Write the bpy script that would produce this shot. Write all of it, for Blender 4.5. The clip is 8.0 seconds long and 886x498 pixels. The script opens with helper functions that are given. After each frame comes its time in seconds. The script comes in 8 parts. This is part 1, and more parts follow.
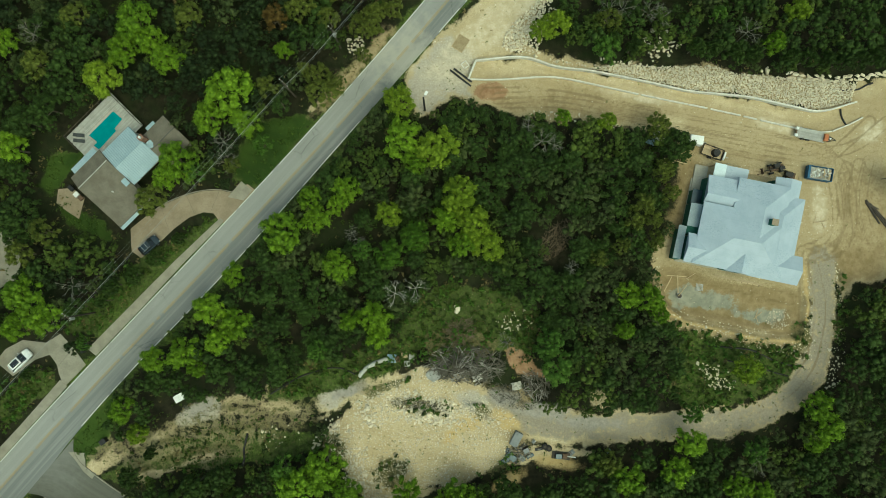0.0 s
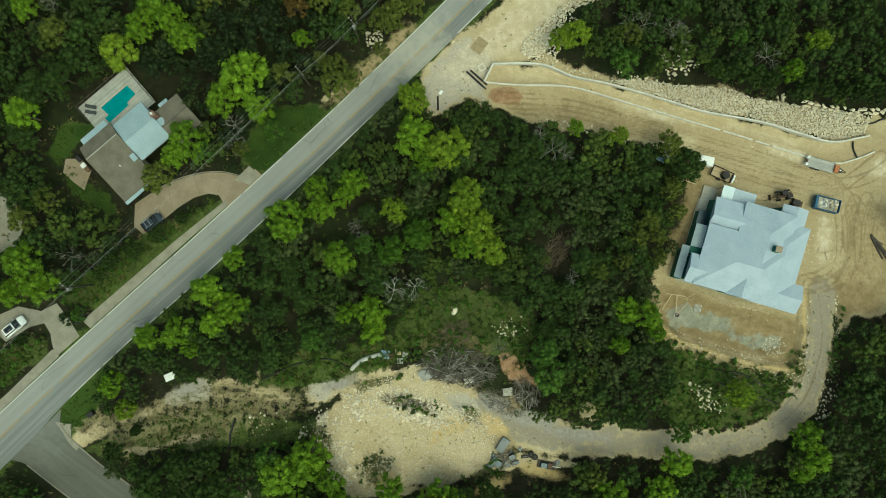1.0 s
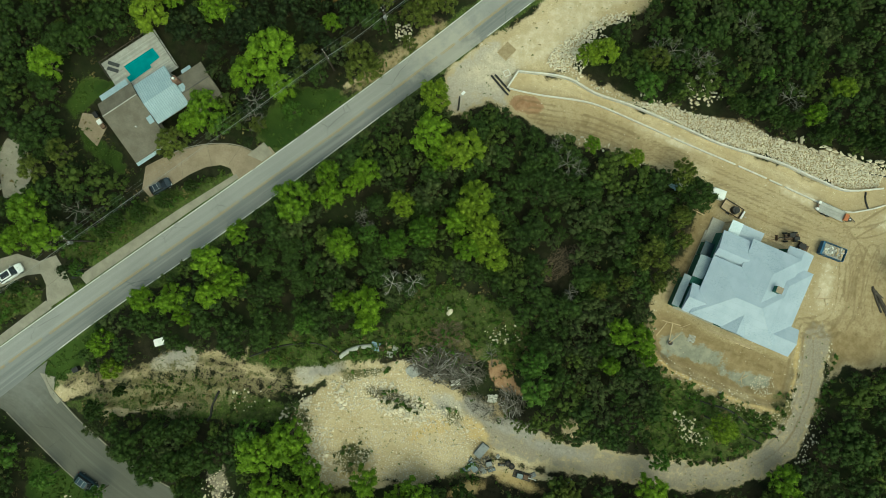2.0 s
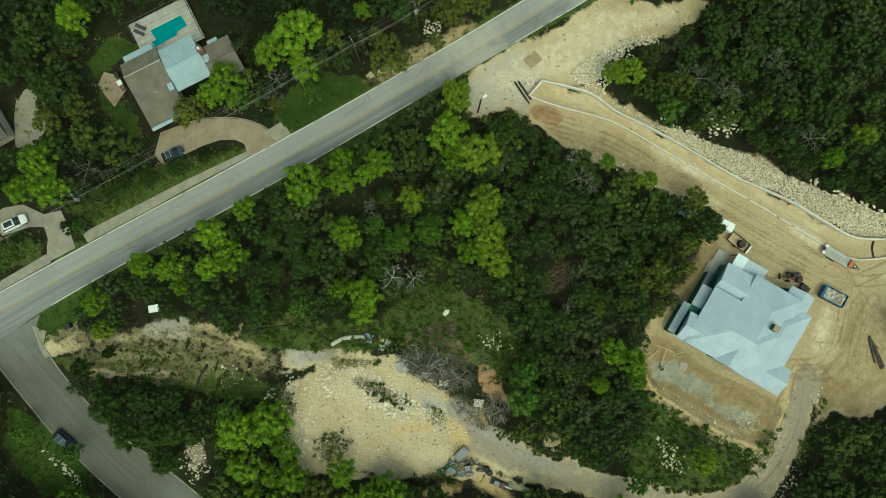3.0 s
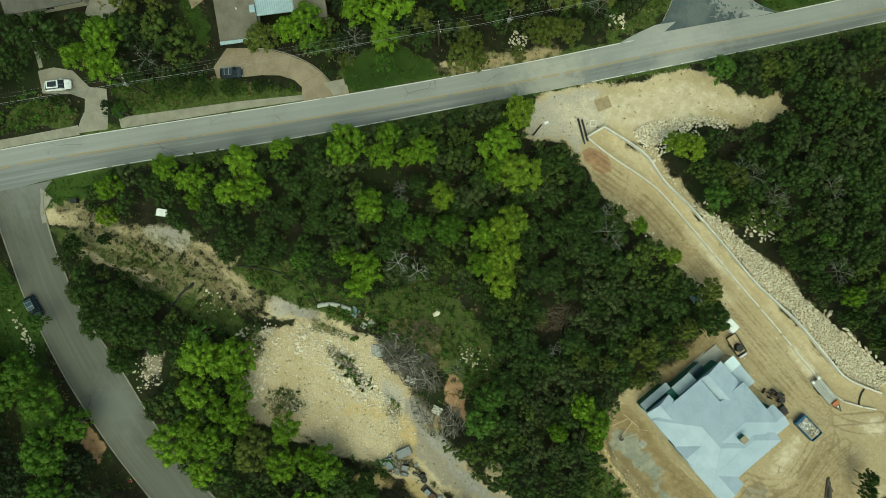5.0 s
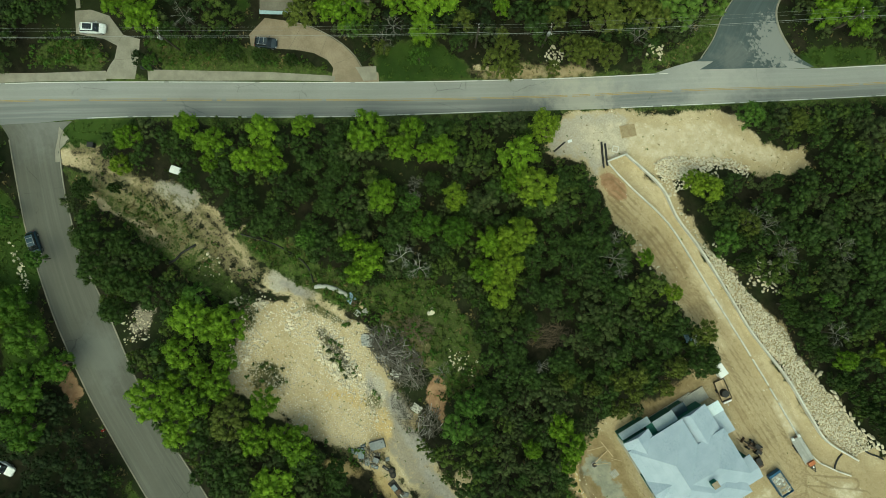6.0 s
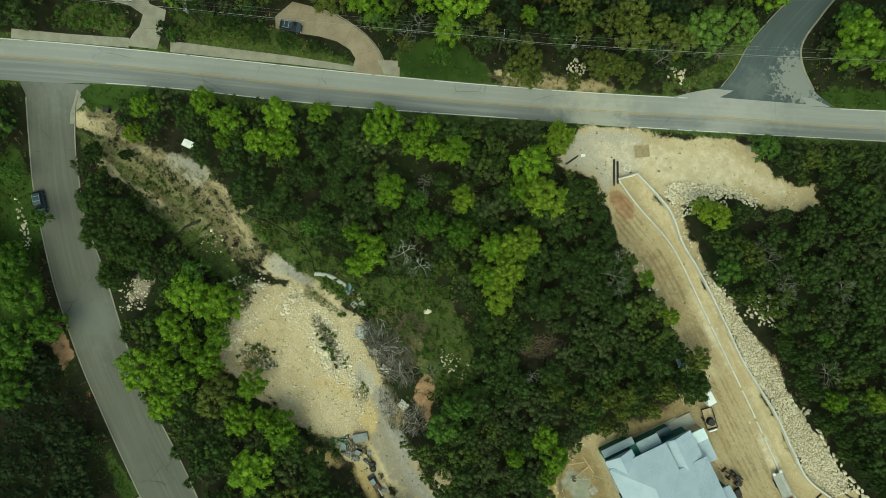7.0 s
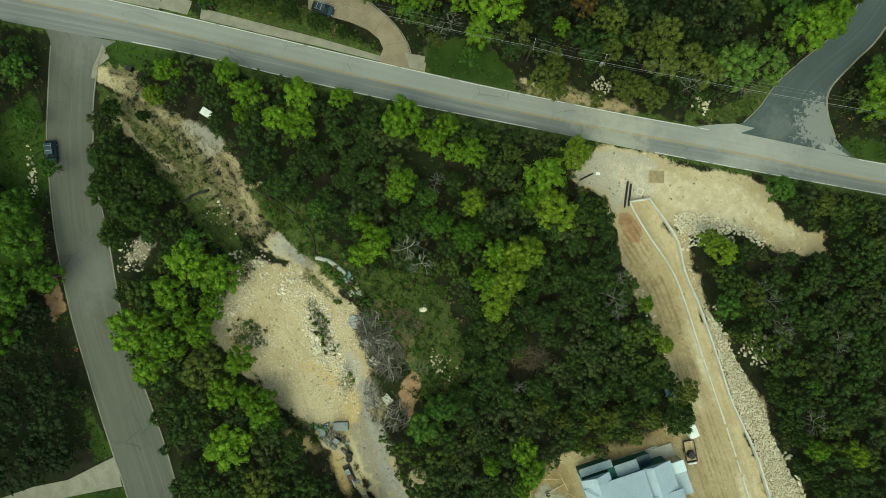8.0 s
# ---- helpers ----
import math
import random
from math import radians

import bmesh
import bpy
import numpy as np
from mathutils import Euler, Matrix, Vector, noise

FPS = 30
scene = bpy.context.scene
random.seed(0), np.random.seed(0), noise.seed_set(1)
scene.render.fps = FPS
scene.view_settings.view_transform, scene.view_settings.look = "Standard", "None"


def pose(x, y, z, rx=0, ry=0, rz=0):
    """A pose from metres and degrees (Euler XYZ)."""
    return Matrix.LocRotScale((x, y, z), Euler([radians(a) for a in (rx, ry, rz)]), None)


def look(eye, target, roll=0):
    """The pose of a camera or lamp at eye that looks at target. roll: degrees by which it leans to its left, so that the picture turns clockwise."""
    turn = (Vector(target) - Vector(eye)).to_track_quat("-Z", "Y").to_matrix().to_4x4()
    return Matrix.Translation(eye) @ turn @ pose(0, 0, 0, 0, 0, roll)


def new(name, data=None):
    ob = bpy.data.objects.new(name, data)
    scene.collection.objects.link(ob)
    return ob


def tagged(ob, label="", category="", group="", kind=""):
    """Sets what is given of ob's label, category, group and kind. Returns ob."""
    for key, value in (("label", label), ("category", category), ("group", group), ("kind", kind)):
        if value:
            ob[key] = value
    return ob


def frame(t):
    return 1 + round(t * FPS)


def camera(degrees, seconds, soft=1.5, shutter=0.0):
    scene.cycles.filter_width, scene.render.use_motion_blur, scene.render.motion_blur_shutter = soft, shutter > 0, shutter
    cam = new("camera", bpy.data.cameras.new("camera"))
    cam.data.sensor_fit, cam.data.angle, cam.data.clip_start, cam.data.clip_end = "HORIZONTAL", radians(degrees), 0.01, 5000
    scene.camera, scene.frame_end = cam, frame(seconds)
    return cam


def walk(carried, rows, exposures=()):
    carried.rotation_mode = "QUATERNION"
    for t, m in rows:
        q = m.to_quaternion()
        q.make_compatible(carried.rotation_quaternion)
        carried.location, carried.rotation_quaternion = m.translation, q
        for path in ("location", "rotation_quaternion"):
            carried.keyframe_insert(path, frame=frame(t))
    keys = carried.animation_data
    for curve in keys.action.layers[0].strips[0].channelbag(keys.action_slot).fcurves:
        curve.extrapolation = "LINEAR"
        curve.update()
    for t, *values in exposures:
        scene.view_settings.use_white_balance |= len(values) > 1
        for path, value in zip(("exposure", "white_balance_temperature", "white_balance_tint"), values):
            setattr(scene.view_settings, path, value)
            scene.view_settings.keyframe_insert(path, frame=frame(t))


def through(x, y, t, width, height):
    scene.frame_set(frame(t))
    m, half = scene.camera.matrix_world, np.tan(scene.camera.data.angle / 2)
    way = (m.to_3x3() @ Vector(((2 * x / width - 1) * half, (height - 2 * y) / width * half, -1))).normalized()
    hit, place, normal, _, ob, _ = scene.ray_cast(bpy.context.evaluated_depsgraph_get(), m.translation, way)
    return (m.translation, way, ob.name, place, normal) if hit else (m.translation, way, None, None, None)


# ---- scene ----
# Camera: a hovering drone that looks straight down, drifts a little and turns.
cam = camera(70.0, 8.0, soft=0.5)
PATH = [
    (0, pose(0.00, 0.00, 112.00, 0, 0, 0.00)),
    (0.5, pose(-0.13, 0.04, 111.83, 0, 0, 1.45)),
    (1, pose(-0.37, 0.03, 111.88, 0, 0, 4.59)),
    (1.5, pose(-0.65, -0.03, 111.88, 0, 0, 8.30)),
    (3, pose(-1.47, -0.34, 111.77, 0, 0, 18.25)),
    (3.5, pose(-1.98, -0.48, 111.71, 0, 0, 22.34)),
    (4, pose(-2.43, -0.69, 111.68, 0, 0, 27.07)),
    (4.5, pose(-3.00, -0.86, 111.60, 0, 0, 32.37)),
    (6, pose(-4.16, -1.56, 111.47, 0, 0, 46.64)),
    (6.5, pose(-4.36, -1.74, 111.57, 0, 0, 49.71)),
    (7, pose(-4.54, -1.90, 111.60, 0, 0, 52.51)),
    (7.5, pose(-4.73, -2.15, 111.49, 0, 0, 55.80)),
    (8, pose(-4.87, -2.41, 111.31, 0, 0, 59.69)),
]
EXPOSURE = [(0.0, 0.0, 6850, -28), (8.0, 0.0, 6850, -28)]
walk(cam, PATH, EXPOSURE)

# Overcast daylight with a veiled sun from the south.
SUN_ELEVATION, SUN_AZIMUTH = radians(65), radians(142)
world = bpy.data.worlds.new("overcast_sky")
scene.world = world
world.use_nodes = True
wn = world.node_tree.nodes
sky = wn.new("ShaderNodeTexSky")
sky.sky_type = "NISHITA"
sky.sun_disc = False
sky.sun_elevation = SUN_ELEVATION
sky.sun_rotation = SUN_AZIMUTH
sky.air_density, sky.dust_density, sky.ozone_density = 1.0, 6.0, 1.0
world.node_tree.links.new(sky.outputs[0], wn["Background"].inputs[0])
wn["Background"].inputs[1].default_value = 0.15
lamp = bpy.data.lights.new("sun", "SUN")
lamp.energy, lamp.angle, lamp.color = 0.85, radians(85), (1.0, 0.96, 0.88)
sun = new("sun", lamp)
sun.matrix_world = look((math.sin(SUN_AZIMUTH) * math.cos(SUN_ELEVATION) * 300, math.cos(SUN_AZIMUTH) * math.cos(SUN_ELEVATION) * 300, math.sin(SUN_ELEVATION) * 300), (0, 0, 0))

# ---------------------------------------------------------------- tools
def mesh_object(name, verts, faces, material, parent=None, label="", smooth=False):
    me = bpy.data.meshes.new(name)
    me.from_pydata([tuple(v) for v in verts], [], [tuple(f) for f in faces])
    if material:
        me.materials.append(material)
    if smooth:
        me.shade_smooth()
    ob = new(name, me)
    if parent:
        ob.parent = parent
    if label:
        ob["label"] = label
    return ob


def part(name, bm, material, parent=None, label="", smooth=False):
    bmesh.ops.recalc_face_normals(bm, faces=bm.faces)
    me = bpy.data.meshes.new(name)
    bm.to_mesh(me)
    bm.free()
    me.materials.append(material)
    if smooth:
        me.shade_smooth()
    ob = new(name, me)
    if parent:
        ob.parent = parent
    if label:
        ob["label"] = label
    return ob


def thing(name, m, label, category, group="", kind=""):
    ob = new(name)
    ob.matrix_basis = m
    return tagged(ob, label, category, group, kind)


def add_box(bm, cx, cy, cz, sx, sy, sz, rz=0.0, rx=0.0, ry=0.0, bevel=0.0):
    r = bmesh.ops.create_cube(bm, size=1, matrix=pose(cx, cy, cz, rx, ry, rz) @ Matrix.Diagonal((sx, sy, sz, 1)))
    if bevel:
        edges = list({e for v in r["verts"] for e in v.link_edges})
        bmesh.ops.bevel(bm, geom=edges, offset=bevel, segments=2, affect="EDGES", profile=0.6)
    return bm


def box(cx, cy, cz, sx, sy, sz, rz=0.0, rx=0.0, ry=0.0, bevel=0.0):
    return add_box(bmesh.new(), cx, cy, cz, sx, sy, sz, rz, rx, ry, bevel)


def add_rod(bm, a, b, r0, r1=None, sides=8):
    a, b = Vector(a), Vector(b)
    r1 = r0 if r1 is None else r1
    d = b - a
    q = d.to_track_quat("Z", "Y").to_matrix().to_4x4()
    bmesh.ops.create_cone(bm, cap_ends=True, segments=sides, radius1=r0, radius2=r1, depth=d.length, matrix=Matrix.Translation((a + b) / 2) @ q)
    return bm


def rod(a, b, r0, r1=None, sides=8):
    return add_rod(bmesh.new(), a, b, r0, r1, sides)


def slab(points, z0, z1):
    """A flat slab over an outline."""
    bm = bmesh.new()
    low = [bm.verts.new((x, y, z0)) for x, y in points]
    f = bm.faces.new(low)
    up = bmesh.ops.extrude_face_region(bm, geom=[f])
    bmesh.ops.translate(bm, vec=(0, 0, z1 - z0), verts=[g for g in up["geom"] if isinstance(g, bmesh.types.BMVert)])
    bmesh.ops.triangulate(bm, faces=[g for g in bm.faces if len(g.verts) > 4])
    return bm


def smooth_line(points, step=1.0):
    """Points along a soft curve (Catmull-Rom) through the given ones, at even steps."""
    p = np.array(points, float)
    e = np.vstack([2 * p[0] - p[1], p, 2 * p[-1] - p[-2]])
    out = []
    for i in range(1, len(e) - 2):
        n = max(2, int(np.linalg.norm(e[i + 1] - e[i]) / step * 2))
        t = np.linspace(0, 1, n, endpoint=False)[:, None]
        out.append(0.5 * (2 * e[i] + (e[i + 1] - e[i - 1]) * t + (2 * e[i - 1] - 5 * e[i] + 4 * e[i + 1] - e[i + 2]) * t ** 2 + (3 * e[i] - e[i - 1] - 3 * e[i + 1] + e[i + 2]) * t ** 3))
    out = np.vstack(out + [p[-1:]])
    s = np.concatenate([[0], np.cumsum(np.linalg.norm(np.diff(out, axis=0), axis=1))])
    k = np.linspace(0, s[-1], max(2, int(s[-1] / step) + 1))
    return np.column_stack([np.interp(k, s, out[:, j]) for j in range(p.shape[1])])


def hashed(ix, iy, seed):
    h = (ix.astype(np.int64) * 374761393 + iy.astype(np.int64) * 668265263 + seed * 974634777) & 0x7FFFFFFF
    h = ((h ^ (h >> 13)) * 1274126177) & 0x7FFFFFFF
    return ((h ^ (h >> 16)) & 0xFFFF) / 65535.0


def value_noise(x, y, size, seed, octaves=3):
    """Smooth noise from -1 to 1 over the plan."""
    x, y = np.asarray(x, float), np.asarray(y, float)
    total, amp, norm = 0.0, 1.0, 0.0
    for o in range(octaves):
        u, v = x / size, y / size
        iu, iv = np.floor(u), np.floor(v)
        fu, fv = u - iu, v - iv
        fu, fv = fu * fu * (3 - 2 * fu), fv * fv * (3 - 2 * fv)
        a, b = hashed(iu, iv, seed + o), hashed(iu + 1, iv, seed + o)
        c, d = hashed(iu, iv + 1, seed + o), hashed(iu + 1, iv + 1, seed + o)
        total = total + amp * ((a * (1 - fu) + b * fu) * (1 - fv) + (c * (1 - fu) + d * fu) * fv)
        norm, amp, size = norm + amp, amp * 0.5, size * 0.5
    return total / norm * 2 - 1


def outline_distance(x, y, poly):
    """Distance to an outline, negative inside."""
    p = np.array(poly, float)
    q = np.roll(p, -1, axis=0)
    best = np.full(x.shape, 1e9)
    inside = np.zeros(x.shape, bool)
    for (ax, ay), (bx, by) in zip(p, q):
        ex, ey = bx - ax, by - ay
        t = np.clip(((x - ax) * ex + (y - ay) * ey) / (ex * ex + ey * ey + 1e-9), 0, 1)
        best = np.minimum(best, (x - ax - t * ex) ** 2 + (y - ay - t * ey) ** 2)
        cross = ((ay > y) != (by > y)) & (x < ex * (y - ay) / (ey if abs(ey) > 1e-9 else 1e-9) + ax)
        inside ^= cross
    return np.where(inside, -np.sqrt(best), np.sqrt(best))


def line_distance(x, y, line, half):
    """Distance to a track of the given half width, negative on it."""
    p = np.array(line, float)
    best = np.full(x.shape, 1e9)
    for (ax, ay), (bx, by) in zip(p[:-1], p[1:]):
        ex, ey = bx - ax, by - ay
        t = np.clip(((x - ax) * ex + (y - ay) * ey) / (ex * ex + ey * ey + 1e-9), 0, 1)
        best = np.minimum(best, (x - ax - t * ex) ** 2 + (y - ay - t * ey) ** 2)
    return np.sqrt(best) - half


def ramp(d, width):
    """1 inside, 0 outside, soft over the width."""
    t = np.clip(0.5 - d / width, 0, 1)
    return t * t * (3 - 2 * t)

# ---------------------------------------------------------------- materials
class Nodes:
    """Short hand for a node tree."""

    def __init__(self, name):
        self.material = bpy.data.materials.new(name)
        self.material.use_nodes = True
        self.tree = self.material.node_tree
        self.shader = self.tree.nodes["Principled BSDF"]
        self.output = self.tree.nodes["Material Output"]

    def add(self, kind):
        return self.tree.nodes.new(kind)

    def link(self, a, b):
        self.tree.links.new(a, b)

    def place(self, space="object"):
        if space == "world":
            return self.add("ShaderNodeNewGeometry").outputs["Position"]
        if space == "uv":
            return self.add("ShaderNodeTexCoord").outputs["UV"]
        return self.add("ShaderNodeTexCoord").outputs["Object"]

    def noise(self, where, scale, detail=4.0, rough=0.6, stretch=None):
        if stretch:
            m = self.add("ShaderNodeMapping")
            m.inputs["Scale"].default_value = stretch
            self.link(where, m.inputs["Vector"])
            where = m.outputs[0]
        n = self.add("ShaderNodeTexNoise")
        n.inputs["Scale"].default_value, n.inputs["Detail"].default_value, n.inputs["Roughness"].default_value = scale, detail, rough
        self.link(where, n.inputs["Vector"])
        return n.outputs["Fac"]

    def band(self, value, low, high, a=0.0, b=1.0):
        n = self.add("ShaderNodeMapRange")
        n.interpolation_type = "SMOOTHSTEP"
        for i, v in zip((1, 2, 3, 4), (low, high, a, b)):
            n.inputs[i].default_value = v
        self.link(value, n.inputs[0])
        return n.outputs[0]

    def math(self, op, a, b):
        n = self.add("ShaderNodeMath")
        n.operation = op
        for i, v in enumerate((a, b)):
            if isinstance(v, (int, float)):
                n.inputs[i].default_value = v
            else:
                self.link(v, n.inputs[i])
        return n.outputs[0]

    def mix(self, f, a, b, how="MIX"):
        n = self.add("ShaderNodeMix")
        n.data_type, n.blend_type = "RGBA", how
        for i, v in ((0, f), (6, a), (7, b)):
            if isinstance(v, (int, float)):
                n.inputs[i].default_value = v
            elif isinstance(v, tuple):
                n.inputs[i].default_value = (*v, 1)
            else:
                self.link(v, n.inputs[i])
        return n.outputs[2]

    def attribute(self, name):
        n = self.add("ShaderNodeAttribute")
        n.attribute_name = name
        return n.outputs["Fac"]

    def bump(self, height, strength, distance):
        n = self.add("ShaderNodeBump")
        n.inputs["Strength"].default_value, n.inputs["Distance"].default_value = strength, distance
        self.link(height, n.inputs["Height"])
        self.link(n.outputs[0], self.shader.inputs["Normal"])

    def color(self, value):
        if isinstance(value, tuple):
            self.shader.inputs["Base Color"].default_value = (*value, 1)
        else:
            self.link(value, self.shader.inputs["Base Color"])

    def done(self, rough=0.85, metal=0.0, specular=0.3):
        self.shader.inputs["Roughness"].default_value = rough
        self.shader.inputs["Metallic"].default_value = metal
        self.shader.inputs["Specular IOR Level"].default_value = specular
        return self.material


def plain(name, a, b, rough=0.8, metal=0.0, coarse=0.6, fine=8.0, relief=0.01, space="object", specular=0.3, each=0.0):
    """Two tones blended by coarse stains and fine grain, with fine relief; each: how far single pieces differ."""
    n = Nodes(name)
    where = n.place(space)
    big, small = n.noise(where, coarse, 5, 0.65), n.noise(where, fine, 4, 0.7)
    tone = n.mix(n.band(big, 0.3, 0.7), a, b)
    tone = n.mix(n.band(small, 0.35, 0.75, 0.0, 0.35), tone, tuple(c * 0.6 for c in a))
    if each:
        r = n.add("ShaderNodeObjectInfo").outputs["Random"]
        isle = n.add("ShaderNodeNewGeometry").outputs["Random Per Island"]
        f = n.band(n.math("FRACT", n.math("ADD", r, isle), 0.0), 0, 1, 0, each)
        tone = n.mix(f, tone, tuple(c * 0.35 for c in b))
    n.color(tone)
    n.bump(small, 0.5, relief)
    return n.done(rough, metal, specular)


def foliage(name, dark, light, gloss=0.55, through=0.15):
    """Leaves: each one and each crown has its own tone, with clump shading put into the colour; some light passes
    through.
    """
    n = Nodes(name)
    isle = n.add("ShaderNodeNewGeometry").outputs["Random Per Island"]
    own = n.math("FRACT", n.math("ADD", n.add("ShaderNodeObjectInfo").outputs["Random"], n.attribute("tint")), 0.0)
    where = n.place("world")
    # Light and dark of the clumps, put into the leaf colour as noise.
    clump_shade = n.band(n.noise(where, 1.3, 3, 0.6), 0.32, 0.68)
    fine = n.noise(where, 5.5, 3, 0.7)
    f = n.math("ADD", n.math("MULTIPLY", isle, 0.34), n.math("ADD", n.math("MULTIPLY", own, 0.36), n.math("MULTIPLY", clump_shade, 0.30)))
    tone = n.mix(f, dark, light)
    # Low spots of the bump get a darker tone as well.
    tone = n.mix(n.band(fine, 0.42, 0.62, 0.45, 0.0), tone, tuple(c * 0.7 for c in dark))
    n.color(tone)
    n.bump(fine, 0.7, 0.18)
    n.done(gloss, 0.0, 0.2)
    t = n.add("ShaderNodeBsdfTranslucent")
    n.link(tone, t.inputs["Color"])
    m = n.add("ShaderNodeMixShader")
    m.inputs[0].default_value = through
    n.link(n.shader.outputs[0], m.inputs[1])
    n.link(t.outputs[0], m.inputs[2])
    n.link(m.outputs[0], n.output.inputs["Surface"])
    return n.material


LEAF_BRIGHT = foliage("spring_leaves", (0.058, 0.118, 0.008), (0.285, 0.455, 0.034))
# Deep green leaf, also used to darken some trees for lens falloff.
LEAF_DEEP_DIM = foliage("deep_or_dimmed_leaves", (0.04, 0.092, 0.009), (0.135, 0.235, 0.022))
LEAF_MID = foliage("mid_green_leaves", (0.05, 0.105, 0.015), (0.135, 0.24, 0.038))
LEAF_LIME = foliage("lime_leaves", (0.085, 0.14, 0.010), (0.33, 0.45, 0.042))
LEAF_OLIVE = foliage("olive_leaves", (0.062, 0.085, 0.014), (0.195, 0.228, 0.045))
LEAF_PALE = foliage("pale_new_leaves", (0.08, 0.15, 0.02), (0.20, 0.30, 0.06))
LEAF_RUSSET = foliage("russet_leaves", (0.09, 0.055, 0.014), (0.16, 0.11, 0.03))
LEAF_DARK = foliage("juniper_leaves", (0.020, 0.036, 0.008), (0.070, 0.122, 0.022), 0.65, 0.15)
# Darker copy of the juniper leaves: shade and edge falloff put into colour.
LEAF_SHADED = foliage("shaded_juniper_leaves", (0.010, 0.019, 0.006), (0.036, 0.060, 0.015), 0.7, 0.1)
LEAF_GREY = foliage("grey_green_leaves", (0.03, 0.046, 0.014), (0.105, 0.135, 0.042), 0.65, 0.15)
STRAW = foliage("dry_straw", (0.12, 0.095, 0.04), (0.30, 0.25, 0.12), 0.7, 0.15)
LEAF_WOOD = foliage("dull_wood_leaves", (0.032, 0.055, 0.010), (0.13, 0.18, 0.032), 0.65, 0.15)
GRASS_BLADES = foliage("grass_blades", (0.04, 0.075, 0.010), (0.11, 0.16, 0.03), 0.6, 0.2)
BARK = plain("bark", (0.11, 0.09, 0.07), (0.18, 0.155, 0.125), 0.9, fine=14, relief=0.03)
DEAD_WOOD = plain("bleached_dead_wood", (0.30, 0.28, 0.25), (0.48, 0.46, 0.42), 0.85, fine=12, relief=0.02, each=0.6)
# Darker than the bleached sticks: shade in the heaps' gaps put into colour.
BRUSH = plain("cut_brush_sticks", (0.09, 0.08, 0.062), (0.235, 0.215, 0.175), 0.9, fine=12, relief=0.02, each=0.9)
FIELDSTONE = plain("cream_field_stones", (0.62, 0.545, 0.405), (0.79, 0.72, 0.575), 0.9, coarse=0.9, fine=7, relief=0.03, space="world", each=0.45)
GREY_TWIG = plain("grey_leafless_twigs", (0.13, 0.125, 0.105), (0.23, 0.22, 0.19), 0.9, fine=12, relief=0.01)
LIMESTONE = plain("limestone", (0.68, 0.60, 0.45), (0.84, 0.775, 0.625), 0.9, coarse=0.9, fine=7, relief=0.03, space="world", each=0.32)
CONCRETE = plain("pale_concrete", (0.34, 0.325, 0.275), (0.46, 0.44, 0.38), 0.85, coarse=0.35, fine=5, relief=0.008, space="world")
KERB_WHITE = plain("new_white_concrete", (0.56, 0.545, 0.49), (0.70, 0.685, 0.63), 0.8, coarse=0.6, fine=6, relief=0.006, space="world")
PAVE = plain("stained_tan_pavement", (0.225, 0.21, 0.17), (0.32, 0.30, 0.245), 0.85, coarse=0.5, fine=4, relief=0.008, space="world")
TAN_DRIVE = plain("tan_worn_concrete", (0.225, 0.18, 0.125), (0.32, 0.262, 0.19), 0.85, coarse=0.3, fine=4, relief=0.008, space="world")
GREY_DRIVE = plain("grey_worn_concrete", (0.215, 0.20, 0.16), (0.31, 0.29, 0.24), 0.85, coarse=0.3, fine=4, relief=0.008, space="world")
MEMBRANE_TONES = ((0.325, 0.395, 0.48), (0.385, 0.455, 0.54))
# Darker underlay for the low roofs: shade beside the walls put into colour.
MEMBRANE_SHADED = plain("shaded_roof_underlay", (0.27, 0.335, 0.37), (0.34, 0.405, 0.445), 0.7, coarse=0.6, fine=5, relief=0.01)
ICE_SHEET = plain("pale_blue_shiny_sheet", (0.52, 0.64, 0.71), (0.62, 0.72, 0.78), 0.35, fine=6, relief=0.01, specular=0.5)
SHINGLE = plain("grey_brown_shingles", (0.125, 0.112, 0.086), (0.18, 0.162, 0.13), 0.9, coarse=0.5, fine=6, relief=0.02)
SHINGLE_DARK = plain("dark_grey_shingles", (0.082, 0.078, 0.068), (0.122, 0.116, 0.10), 0.9, coarse=0.5, fine=6, relief=0.02)
METAL_BLUE = plain("blue_grey_roof_metal", (0.28, 0.38, 0.435), (0.36, 0.465, 0.52), 0.55, 0.05, coarse=0.5, fine=3, relief=0.004, specular=0.5)
SEAM_BLUE = plain("dull_blue_grey_seam", (0.22, 0.30, 0.345), (0.28, 0.36, 0.405), 0.6, coarse=0.5, fine=3, relief=0.004)
GREEN_BOARD = plain("green_wall_sheathing", (0.02, 0.10, 0.075), (0.035, 0.15, 0.11), 0.7, coarse=0.7, fine=5, relief=0.005)
RENDERED = plain("cream_wall_render", (0.42, 0.38, 0.31), (0.55, 0.51, 0.43), 0.85, coarse=0.6, fine=6, relief=0.006)
TIMBER = plain("raw_timber", (0.42, 0.32, 0.19), (0.58, 0.46, 0.30), 0.8, coarse=1.5, fine=9, relief=0.006, each=0.4)
DARK_TIMBER = plain("dark_weathered_timber", (0.05, 0.04, 0.032), (0.10, 0.085, 0.07), 0.85, coarse=1.5, fine=9, relief=0.01, each=0.4)
DECKING = plain("silver_deck_boards", (0.36, 0.36, 0.33), (0.48, 0.48, 0.45), 0.8, coarse=0.8, fine=7, relief=0.006, each=0.35)
BLACK_PLASTIC = plain("black_plastic", (0.012, 0.012, 0.013), (0.03, 0.03, 0.032), 0.5, fine=10, relief=0.003)
RUBBER = plain("black_rubber", (0.015, 0.015, 0.015), (0.03, 0.03, 0.03), 0.8, fine=12, relief=0.003)
